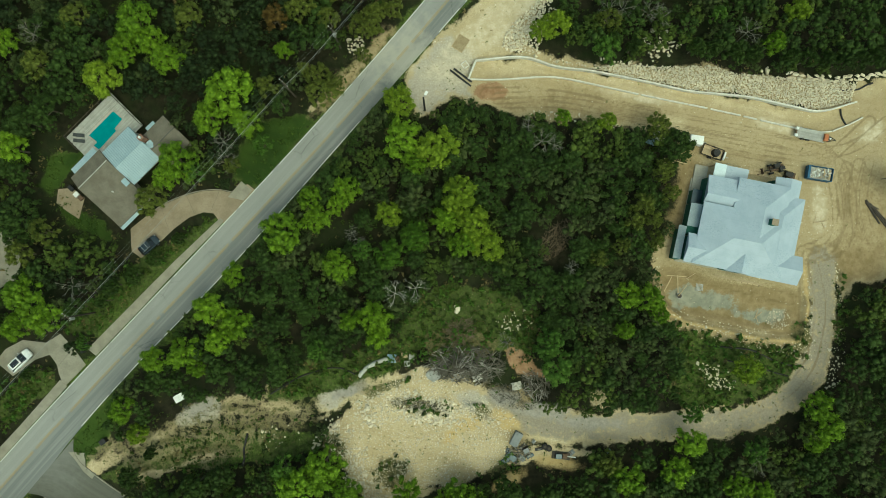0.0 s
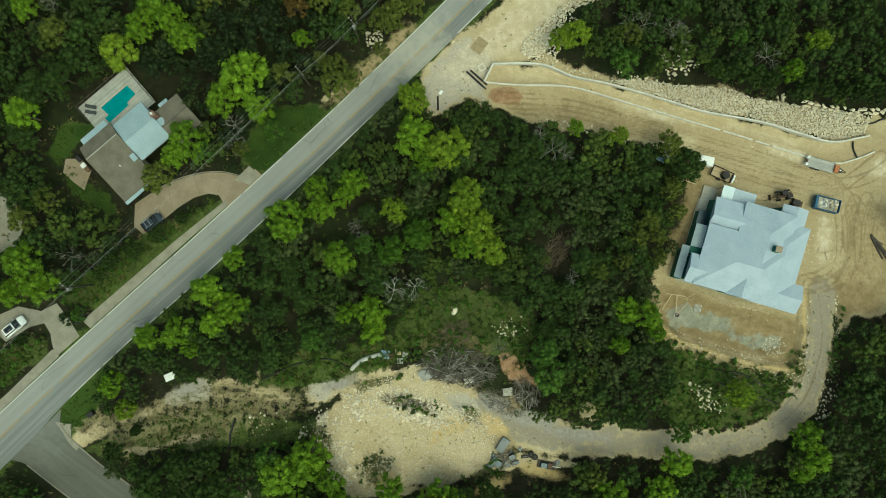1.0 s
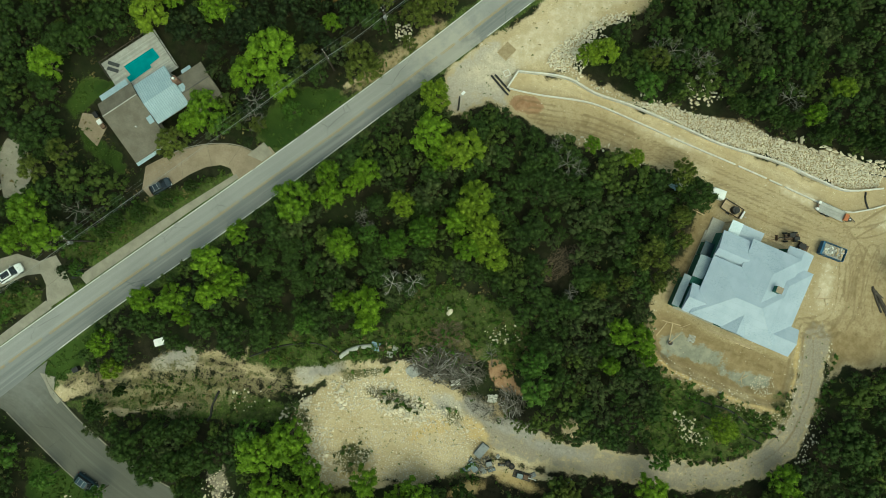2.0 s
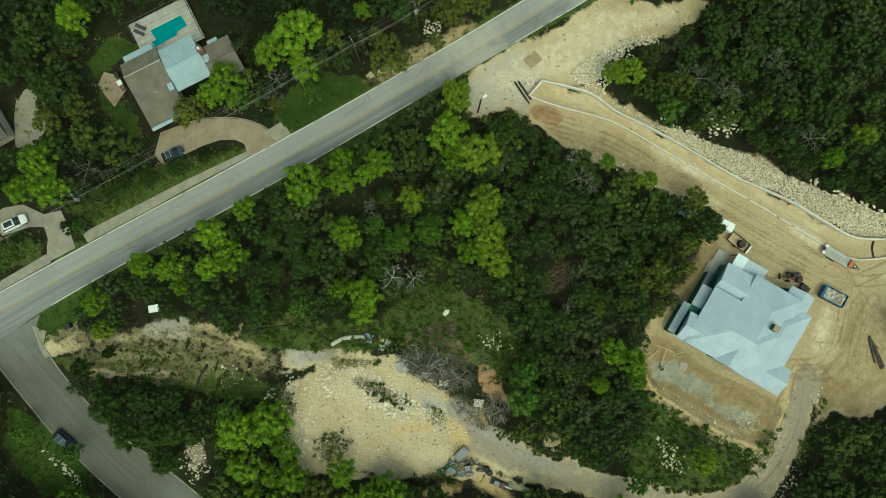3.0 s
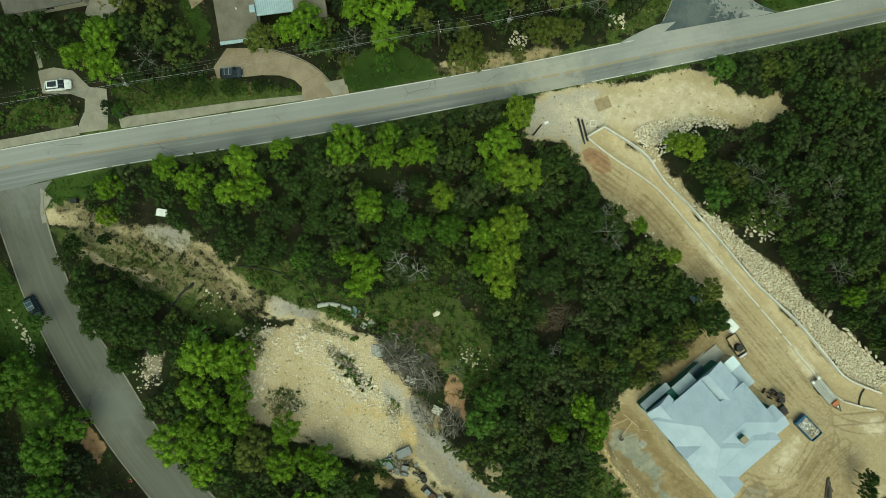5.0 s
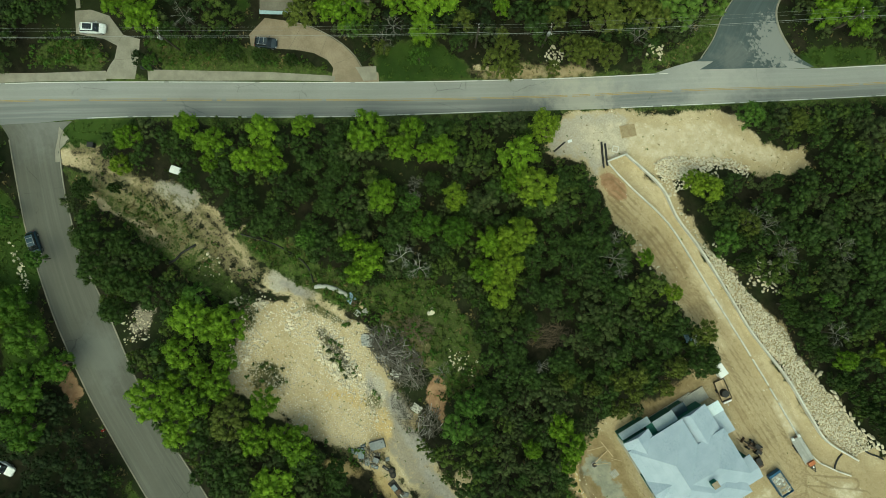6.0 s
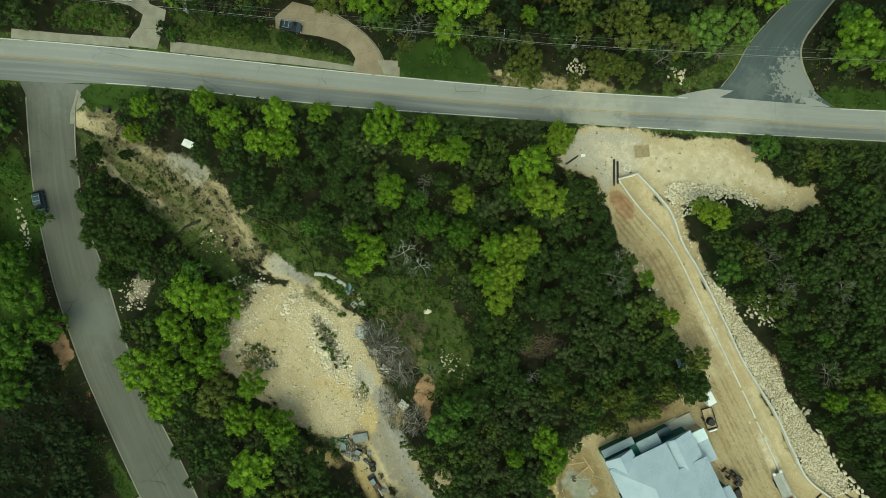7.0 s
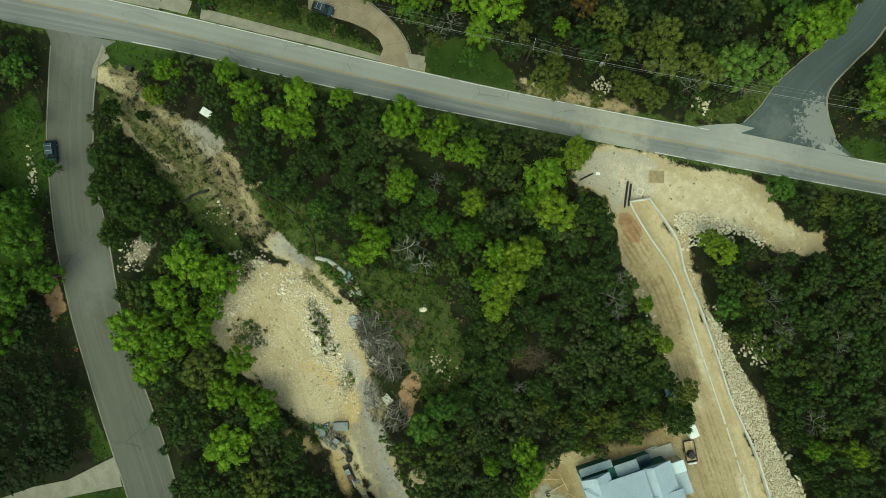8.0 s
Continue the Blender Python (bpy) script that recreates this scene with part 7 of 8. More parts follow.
f = thing("form_box", on_ground(3.9, 32.6, 35), "small square white timber form", "form")
for i in range(4):
    part("board", box(0.5 * math.cos(i * math.pi / 2), 0.5 * math.sin(i * math.pi / 2), 0.1, 0.14, 1.1, 0.2, i * 90), KERB_WHITE, f)
f = thing("sand_frame", on_ground(3.1, 36.4, -32), "low earth-filled timber frame on bare ground", "form")
for x, y, sx, sy in ((0, 1.3, 2.1, 0.1), (0, -1.3, 2.1, 0.1), (1.05, 0, 0.1, 2.7), (-1.05, 0, 0.1, 2.7)):
    part("board", box(x, y, 0.06, sx, sy, 0.2, bevel=0.02), TIMBER, f)
fill = part("fill", box(0, 0, 0.03, 2.0, 2.5, 0.12), RUSTY, f, "brown earth fill")
fill.data.materials[0] = plain("brown_earth", (0.27, 0.21, 0.12), (0.36, 0.29, 0.18), 0.95, coarse=1, fine=6, relief=0.03)


# ---------------------------------------------------------------- poles and wires
WIRE = plain("dull_pale_cable", (0.28, 0.29, 0.28), (0.36, 0.37, 0.36), 0.6, fine=6, relief=0.0)
POLES = [(-96.6, -48.6), (-61.4, -11.2), (-26.1, 27.0), (-18.1, 35.6), (14.7, 74.1), (52.0, 117.0)]
ARM_TURN = -42
for i, (x, y) in enumerate(POLES):
    p = thing("utility_pole", on_ground(x, y, ARM_TURN), "dark wooden utility pole with crossarm carrying wires", "utility pole", "utility poles")
    part("shaft", rod((0, 0, -0.5), (0, 0, 9.4), 0.17, 0.12, 10), DARK_TIMBER, p)
    arm = part("crossarm", box(0, 0.14, 9.0, 1.9, 0.10, 0.12), BARK, p, "weathered grey crossarm")
    for k in (-0.85, -0.3, 0.85):
        part("insulator", rod((k, 0.14, 9.06), (k, 0.14, 9.28), 0.06, 0.04), WHITE_PAINT, arm, "pale insulator")
    part("brace", rod((-0.7, 0.12, 8.95), (0, 0.12, 8.3), 0.025), STEEL, p, "grey brace")
    part("brace", rod((0.7, 0.12, 8.95), (0, 0.12, 8.3), 0.025), STEEL, p, "grey brace")
    if i in (1, 3):
        part("transformer", rod((0.35, -0.1, 7.2), (0.35, -0.1, 8.2), 0.26, sides=14), STEEL, p, "grey transformer can")


def wire(a, b, sag, r, label):
    bm = bmesh.new()
    a, b = Vector(a), Vector(b)
    n = 10
    pts = [a.lerp(b, i / n) - Vector((0, 0, sag * 4 * (i / n) * (1 - i / n))) for i in range(n + 1)]
    side = (b - a).cross(Vector((0, 0, 1))).normalized()
    rings = [[bm.verts.new(p + side * r * math.cos(k * 1.2566) + Vector((0, 0, r * math.sin(k * 1.2566)))) for k in range(5)] for p in pts]
    for u, v in zip(rings[:-1], rings[1:]):
        for k in range(5):
            bm.faces.new((u[k], u[(k + 1) % 5], v[(k + 1) % 5], v[k]))
    return tagged(part("wire", bm, WIRE), label, "wire", "overhead wires")


for (ax, ay), (bx, by) in zip(POLES[:-1], POLES[1:]):
    c, s = math.cos(radians(ARM_TURN)), math.sin(radians(ARM_TURN))
    for k in (-0.85, -0.3, 0.85):
        wire((ax + k * c, ay + k * s, 9.25), (bx + k * c, by + k * s, 9.25), 0.5, 0.008, "thin grey overhead wire between poles")
    wire((ax, ay, 7.6), (bx, by, 7.6), 0.6, 0.026, "thick grey cable strung between poles")

lamp_post = thing("street_lamp", on_ground(-3.2, 24.6, 60), "tall black pole with a pale lamp head", "street lamp")
part("pole", rod((0, 0, -0.4), (0, 0, 9.2), 0.17, 0.14, 10), BLACK_PLASTIC, lamp_post)
part("arm", rod((0, 0, 9.0), (0.9, 0, 9.2), 0.05), STEEL, lamp_post, "grey lamp arm")
part("lamp_head", box(0.9, 0, 9.15, 0.7, 0.45, 0.18, bevel=0.06), WHITE_PAINT, lamp_post, "pale lamp head")


# ---------------------------------------------------------------- dead wood, brush and debris
def branch(bm, rng, a, d, length, r, depth):
    b = a + d * length
    add_rod(bm, a, b, r, r * 0.6, 5)
    if depth:
        for _ in range(rng.choice((2, 3))):
            e = (d + Vector((rng.uniform(-1, 1), rng.uniform(-1, 1), rng.uniform(-0.25, 0.5))) * 0.75).normalized()
            branch(bm, rng, a.lerp(b, rng.uniform(0.5, 1.0)), e, length * rng.uniform(0.55, 0.8), r * 0.6, depth - 1)


def bare_tree(x, y, size, seed, label, lean=0.4, material=None, name="bare_tree", tall=0.0):
    rng = random.Random(seed)
    ob = thing(name, on_ground(x, y, rng.uniform(0, 360)), label, "tree", "bare trees")
    bm = bmesh.new()
    top = Vector((rng.uniform(-lean, lean), rng.uniform(-lean, lean), max(size * 1.1, tall)))
    add_rod(bm, (0, 0, -0.3), top, 0.14, 0.1, 7)
    part("trunk", bm, material or DEAD_WOOD, ob)
    for k in range(6):
        bm = bmesh.new()
        a = k * 1.05 + rng.uniform(-0.3, 0.3)
        branch(bm, rng, top * rng.uniform(0.85 if tall else 0.7, 1.0), Vector((math.cos(a), math.sin(a), rng.uniform(0.3, 1.0))).normalized(), size * 0.46, 0.05, 4 if tall else 3)
        part("limb", bm, material or DEAD_WOOD, ob)


BARE = [(-8.3, -7.6), (-4.6, -6.8), (19.4, 17.9), (14.1, 20.8), (37.2, 39.5), (28.7, 40.4), (51.9, 36.6), (-69.8, 36.8), (-62.6, -6.2), (-36.6, 15.1), (-37.5, 17.9), (54.1, -36.1), (-13.9, 1.5), (-15.6, 3.0), (21.8, -2.8)]
BARE_NE = [(30.8, 41.0), (42.3, 47.2), (35.1, 40.2), (16.6, 18.4), (-7.7, 47.2), (-7.1, 51.7), (-3.2, 54.7), (10.8, -16.4)]
for i, (x, y) in enumerate(BARE + BARE_NE):
    size = 2.8 if i < 2 else (1.6 if i in (2, 3, 12, 13, 14) else 2.5)
    bare_tree(x, y, size, 20 + i, "bleached dead tree with bare spreading branches" if i < 2 else "bare grey tree with leafless twigs", material=None if i < 2 else GREY_TWIG, tall=5.6 if i < 2 else 4.7)


def stick_heap(name, x, y, rz, a, b, h, count, seed, label, thick=0.06, length=(1.2, 4.0), singles=60, wood=None):
    """A heap of cut branches: the topmost sticks are single, the rest joined."""
    rng = random.Random(seed)
    ob = thing(name, on_ground(x, y, rz), label, "brush pile")
    rest = bmesh.new()
    for i in range(count):
        f = math.sqrt(rng.random())
        t = rng.uniform(0, 6.283)
        px, py = a * f * math.cos(t), b * f * math.sin(t)
        z = h * max(0.08, 1 - f * f) * rng.uniform(0.35, 1.05)
        L = rng.uniform(*length) * (1 - 0.45 * f * f)
        u = rng.gauss(0.1, 0.75)
        d = Vector((math.cos(u), math.sin(u), rng.uniform(-0.25, 0.25))) * L / 2
        r = thick * rng.uniform(0.4, 1.3)
        c = Vector((px, py, z))
        if i < singles:
            part("stick", rod(c - d + Vector((0, 0, 0.15)), c + d + Vector((0, 0, 0.15)), r * 1.2, r * 0.6, 5), BRUSH if i % 3 == 0 else DEAD_WOOD, ob)
        else:
            add_rod(rest, c - d, c + d, r, r * 0.5, 4)
    o = part("tangle", rest, wood or BRUSH, ob, "tangled brown twigs" if wood else "tangled grey twigs")
    o["kind"] = "stuff"
    return ob


stick_heap("brush_pile", 3.9, -20.4, -3, 6.9, 3.3, 1.5, 620, 1, "large heap of grey cut branches on bare soil", 0.062, (1.0, 4.4), 110)
stick_heap("brush_pile", 16.4, -24.2, -40, 2.8, 2.2, 1.1, 170, 2, "small heap of grey cut branches", 0.062, (0.8, 3.0), 50)
stick_heap("brush_litter", 12.0, -26.2, -22, 4.8, 1.9, 0.25, 520, 6, "low spread of thin brown twigs beside the heap", 0.028, (0.4, 1.3), 0)
stick_heap("brush_pile", -4.5, -27.6, -8, 5.2, 1.3, 0.5, 240, 3, "low row of thin grey brushwood", 0.035, (0.5, 1.5), 20)
stick_heap("brush_pile", -0.6, -20.8, 50, 1.6, 1.8, 0.7, 120, 4, "pale bleached brush at the heap's end", 0.05, (0.6, 1.6), 20)


def crumpled(x, y, w, d, seed, material, name, label, rz=0.0, lift=0.12, height=0.25):
    """A crumpled sheet lying over the ground."""
    rng = random.Random(seed)
    bm = bmesh.new()
    bmesh.ops.create_grid(bm, x_segments=10, y_segments=10, size=0.5)
    for v in bm.verts:
        n = noise.noise(Vector((v.co.x * 5 + seed, v.co.y * 5, 0)))
        v.co = Vector((v.co.x * w * (1 + 0.25 * n), v.co.y * d * (1 - 0.25 * n), height * (0.5 + n)))
    bmesh.ops.solidify(bm, geom=bm.faces[:], thickness=0.03)
    ob = part(name, bm, material)
    ob.matrix_basis = on_ground(x, y, rz, lift)
    return tagged(ob, label, "sheet")


BROWN_TWIG = plain("dry_brown_twigs", (0.15, 0.115, 0.08), (0.26, 0.205, 0.15), 0.9, fine=12, relief=0.01, each=0.6)
stick_heap("brush_litter", 2.6, -14.8, 20, 3.4, 2.4, 0.4, 420, 9, "fan of dry brown branches on the grass", 0.03, (0.8, 2.6), 0, BROWN_TWIG)
stick_heap("brush_litter", 20.0, 1.6, 50, 4.2, 2.2, 0.8, 320, 10, "thin dry brown brushwood in a gap of the wood", 0.03, (0.8, 2.4), 0, BROWN_TWIG)
crumpled(-9.0, -19.3, 1.6, 1.5, 1, TARP_BLUE, "tarpaulin", "crumpled faded blue tarpaulin on grass")
crumpled(6.0, -22.6, 1.6, 1.0, 2, KERB_WHITE, "plastic_sheet", "crumpled white plastic sheet on the brush pile", 20, 0.7)
crumpled(-1.6, -22.1, 2.2, 2.2, 3, DECKING, "plastic_sheet", "torn pale grey sheet beside the brush pile", 40, 0.35)
crumpled(13.0, -24.2, 1.8, 1.4, 4, CONCRETE, "plastic_sheet", "torn pale sheet beside the small brush heap", 10, 0.2)
crumpled(38.2, 19.8, 3.0, 1.4, 5, KERB_WHITE, "plastic_sheet", "pale crumpled sheet under the wood's edge", -25, 0.4, 0.5)
crumpled(36.6, 19.0, 1.6, 1.2, 6, TARP_BLUE, "tarpaulin", "faded blue tarpaulin under the wood's edge", -25, 0.4, 0.4)
for i, (x, y, rz, mat) in enumerate(((-6.8, -18.7, 10, TIMBER), (-5.5, -19.0, -5, DECKING), (-6.3, -20.2, 4, DECKING), (-7.9, -19.4, 20, RUSTY))):
    c = thing("crate", on_ground(x, y, rz), "small slatted timber crate on the grass" if mat != RUSTY else "small rusty metal crate on the grass", "crate", "crates on the grass")
    for k in range(5):
        part("slat", box(-0.4 + k * 0.2, 0, 0.42, 0.16, 0.95, 0.03), mat, c)
    for y2 in (-0.45, 0.45):
        part("side", box(0, y2, 0.2, 1.0, 0.04, 0.4), mat, c)
    for x2 in (-0.48, 0.48):
        part("end", box(x2, 0, 0.2, 0.04, 0.9, 0.4), mat, c)


def tube(name, line, r, material, label, category, lift=0.0):
    p = smooth_line(line, 0.7)
    z = ground_z(p[:, 0], p[:, 1])
    bm = bmesh.new()
    rings = []
    d = np.gradient(p, axis=0)
    d /= np.linalg.norm(d, axis=1)[:, None]
    for (x, y), (dx, dy), g in zip(p, d, z):
        s = r * (1 + 0.12 * noise.noise(Vector((x * 1.7, y * 1.7, 0))))
        rings.append([bm.verts.new((x - dy * s * math.cos(a), y + dx * s * math.cos(a), g + lift + r * 0.7 + s * 0.8 * math.sin(a))) for a in [k * math.pi / 4 for k in range(8)]])
    for a, b in zip(rings[:-1], rings[1:]):
        for k in range(8):
            bm.faces.new((a[k], a[(k + 1) % 8], b[(k + 1) % 8], b[k]))
    bm.faces.new(rings[0])
    bm.faces.new(rings[-1][::-1])
    return tagged(part(name, bm, material, smooth=True), label, category)


tube("straw_wattle", [(-14.9, -22.5), (-13.6, -21.1), (-11.9, -20.1), (-9.6, -19.3)], 0.42, DECKING, "pale bulging straw wattle on the grass", "wattle")
tube("silt_sock", [(-30.6, -25.7), (-28.4, -24.4), (-25.4, -22.7), (-22.4, -21.7), (-19.9, -21.1), (-17.9, -21.2), (-16.2, -21.9), (-14.8, -22.6)], 0.13, BLACK_PLASTIC, "long black silt sock lying in grass", "silt sock")
tube("silt_sock", [(-34.6, -32.7), (-35.0, -34.4), (-35.3, -35.9), (-35.1, -37.1), (-35.7, -38.7)], 0.2, BLACK_PLASTIC, "black silt sock across the scrub", "silt sock")
tube("silt_sock", [(46.9, -17.1), (50.6, -17.4), (54.6, -17.9), (58.1, -19.5), (61.1, -20.5), (63.8, -20.9)], 0.14, BLACK_PLASTIC, "black silt sock along the slope", "silt sock")
tube("silt_sock", [(50.2, -19.7), (52.6, -20.2), (55.1, -20.7), (58.1, -21.7), (61.1, -22.5)], 0.12, BLACK_PLASTIC, "black silt sock along the slope", "silt sock")
tube("drain_pipe", [(70.4, 24.8), (70.5, 23.6), (71.0, 22.5), (71.5, 21.8)], 0.16, BLACK_PLASTIC, "short black drain pipe across the channel", "pipe")
tube("drain_pipe", [(68.6, 28.3), (71.6, 28.1), (73.6, 28.3), (75.1, 29.1), (76.1, 29.4)], 0.16, BLACK_PLASTIC, "black drain pipe among the rocks", "pipe")

# Dumped things at the clearing's edge.
def dumped(name, x, y, rz, parts, label, category):
    ob = thing(name, on_ground(x, y, rz), label, category)
    for n, cx, cy, cz, sx, sy, sz, mat in parts:
        part(n, box(cx, cy, cz, sx, sy, sz, bevel=0.04), mat, ob)
    return ob


dumped("metal_cabinet", 12.9, -33.5, 62, [("body", 0, 0, 0.35, 2.6, 1.5, 0.7, GREY_PAINT), ("door", 0, 0, 0.72, 2.4, 1.35, 0.04, GREY_PAINT), ("handle", 0.9, 0.3, 0.76, 0.2, 0.05, 0.05, BLACK_PLASTIC)], "grey metal cabinet lying on its back", "cabinet")
dumped("pallet_stack", 12.0, -36.6, -38, [("pallet", 0, 0, 0.1 + 0.16 * k, 1.9, 1.1, 0.12, CAR_TEAL if k % 2 else DARK_TIMBER) for k in range(4)], "stack of dark slate pallets on dirt", "pallets")
dumped("appliance", 14.6, -35.4, 25, [("body", 0, 0, 0.45, 1.1, 0.9, 0.9, BLACK_PLASTIC), ("lid", 0, 0, 0.92, 1.0, 0.8, 0.04, GREY_PAINT)], "dark dumped appliance with a grey lid", "appliance")
dumped("appliance", 16.0, -34.0, 60, [("body", 0, 0, 0.3, 0.6, 0.5, 0.6, WHITE_PAINT), ("lid", 0, 0, 0.62, 0.55, 0.45, 0.03, GREY_PAINT)], "small white dumped appliance", "appliance")
dumped("skid_frame", 20.8, -36.4, -6, [("base", 0, 0, 0.2, 3.2, 1.3, 0.25, DARK_TIMBER), ("engine", -0.5, 0, 0.65, 1.1, 0.9, 0.7, CAR_TEAL), ("cover", 0.6, 0.1, 0.55, 0.8, 0.8, 0.5, RUSTY), ("pipe", 1.8, 0, 0.4, 1.6, 0.18, 0.18, STEEL)], "dark machine skid with grey engine housing", "machine")
stick_heap("scrap_heap", 13.6, -35.9, 0, 2.0, 1.7, 0.7, 110, 8, "heap of dark scrap and sticks", 0.07, (0.6, 1.8), 30)
for i, (x, y) in enumerate(((18.0, -34.9), (18.7, -35.2))):
    bm = bmesh.new()
    bmesh.ops.create_cone(bm, cap_ends=True, segments=18, radius1=0.55, radius2=0.55, depth=0.3, matrix=pose(0, 0, 0.15))
    bmesh.ops.bevel(bm, geom=bm.edges[:], offset=0.05, segments=2, affect="EDGES")
    o = thing("tyre", on_ground(x, y, 0, 0.0 if i == 0 else 0.05), "old black tyre lying on dirt", "tyre", "dumped tyres")
    part("tread", bm, RUBBER, o)
    part("hub", rod((0, 0, 0.1), (0, 0, 0.32), 0.25, sides=12), DARK_TIMBER, o, "dark hub")
rng = random.Random(41)
for k, (x, y) in enumerate(((11.4, -35.6), (12.8, -37.3), (13.9, -36.9), (15.4, -36.5), (16.9, -35.3), (22.6, -36.0), (11.0, -37.4))):
    dumped("scrap_metal", x, y, rng.uniform(0, 180), [("panel", 0, 0, 0.16, rng.uniform(0.7, 1.5), rng.uniform(0.5, 0.9), 0.2, (CAR_TEAL, BLACK_PLASTIC, GREY_PAINT)[k % 3]), ("frame", 0.1, 0, 0.29, rng.uniform(0.4, 0.7), 0.1, 0.06, STEEL), ("strut", 0, 0.15, 0.3, 0.08, rng.uniform(0.4, 0.7), 0.06, RUSTY)], "bent dark metal panel dumped on dirt", "scrap")
dumped("storage_box", 29.2, -35.6, 20, [("body", 0, 0, 0.25, 0.7, 0.5, 0.5, TARP_BLUE), ("lid", 0, 0, 0.52, 0.72, 0.52, 0.05, TARP_BLUE)], "small blue storage box in the weeds", "box")
dumped("utility_cabinet", -46.3, -26.1, 28, [("body", 0, 0, 0.6, 1.9, 1.2, 1.2, WHITE_PAINT), ("lid", 0, 0, 1.24, 2.0, 1.3, 0.08, WHITE_PAINT), ("door", 0, -0.62, 0.6, 1.6, 0.04, 1.0, STEEL)], "white metal utility cabinet beside the track", "cabinet")
dumped("waste_bin", -59.8, -33.9, 40, [("body", 0, 0, 0.5, 1.0, 0.8, 1.0, BLACK_PLASTIC), ("lid", 0, 0, 1.04, 1.1, 0.9, 0.08, BLACK_PLASTIC)], "black plastic waste bin beside the track", "bin")
for dx, label in ((0.0, "dark grey wheeled bin at the driveway"), (0.85, "dark green wheeled bin at the driveway")):
    dumped("wheeled_bin", -63.4 + dx, -17.9 + dx * 1.05, 45, [("body", 0, 0, 0.5, 0.6, 0.65, 1.0, BLACK_PLASTIC), ("lid", 0, 0, 1.04, 0.66, 0.72, 0.08, GREEN_BOARD if dx else BLACK_PLASTIC), ("handle", 0.34, 0, 0.98, 0.06, 0.5, 0.06, BLACK_PLASTIC)], label, "bin")
hx, hy = [(-22.0, -66.8)][0]
h = thing("fire_hydrant", on_ground(hx, hy), "small red fire hydrant beside the kerb", "hydrant")
part("barrel", rod((0, 0, 0), (0, 0, 0.75), 0.17, 0.15, 12), RED_LENS, h)
part("cap", rod((0, 0, 0.75), (0, 0, 0.92), 0.2, 0.08, 12), RED_LENS, h)
for a in (0, 120, 240):
    part("outlet", rod((0, 0, 0.55), (0.3 * math.cos(radians(a)), 0.3 * math.sin(radians(a)), 0.55), 0.07), WHITE_PAINT, h, "pale outlet cap")

# Deck and garden furniture of the pool house.
D = pose(*POOL_AT, 0.0, 0, 0, POOL_TURN)
for k in (0, 1):
    l = thing("sun_lounger", D @ pose(-9.9 + k * 0.75, -2.3 - k * 0.65, 0.645, 0, 0, 220), "dark sling sun lounger on the pool deck", "lounger", "loungers on the deck")
    part("seat", box(-0.25, 0, 0.34, 1.3, 0.62, 0.05, bevel=0.015), CUSHION, l)
    part("backrest", box(0.65, 0, 0.48, 0.72, 0.62, 0.05, ry=-28, bevel=0.015), CUSHION, l)
    for x in (-0.8, 0.3):
        for y in (-0.28, 0.28):
            part("leg", box(x, y, 0.17, 0.05, 0.05, 0.34), STEEL, l)
for x, y, w, d2, h2, mat, name, label in ((-65.4, 10.7, 1.0, 0.7, 1.0, BLACK_PLASTIC, "barbecue", "black covered barbecue on the patio"), (-64.6, 9.6, 0.8, 0.8, 0.7, WHITE_PAINT, "garden_table", "small white garden table on the patio"), (-63.8, 9.0, 0.8, 0.7, 0.8, RUSTY, "garden_chair", "dark red garden chair on the patio")):
    dumped(name, x, y, -45, [("body", 0, 0, h2 * 0.7, w, d2, h2 * 0.5, mat), ("top", 0, 0, h2, w * 1.05, d2 * 1.05, 0.06, mat), ("leg", -w * 0.4, -d2 * 0.4, h2 * 0.25, 0.06, 0.06, h2 * 0.5, STEEL), ("leg", w * 0.4, d2 * 0.4, h2 * 0.25, 0.06, 0.06, h2 * 0.5, STEEL), ("leg", w * 0.4, -d2 * 0.4, h2 * 0.25, 0.06, 0.06, h2 * 0.5, STEEL), ("leg", -w * 0.4, d2 * 0.4, h2 * 0.25, 0.06, 0.06, h2 * 0.5, STEEL)], label, "furniture")

# ---------------------------------------------------------------- rocks, the smallest pieces last
def rock_shape(seed):
    rng = random.Random(seed)
    bm = bmesh.new()
    for _ in range(11):
        v = Vector((rng.gauss(0, 1), rng.gauss(0, 1), rng.gauss(0, 1))).normalized()
        bm.verts.new((v.x * rng.uniform(0.42, 0.6), v.y * rng.uniform(0.32, 0.5), v.z * rng.uniform(0.26, 0.42)))
    hull = bmesh.ops.convex_hull(bm, input=bm.verts)
    bmesh.ops.delete(bm, geom=[g for g in set(hull["geom_interior"] + hull["geom_unused"]) if isinstance(g, bmesh.types.BMVert)], context="VERTS")
    bmesh.ops.recalc_face_normals(bm, faces=bm.faces)
    me = bpy.data.meshes.new("rock")
    bm.to_mesh(me)
    bm.free()
    me.materials.append(LIMESTONE)
    return me


ROCKS = [rock_shape(i) for i in range(9)]


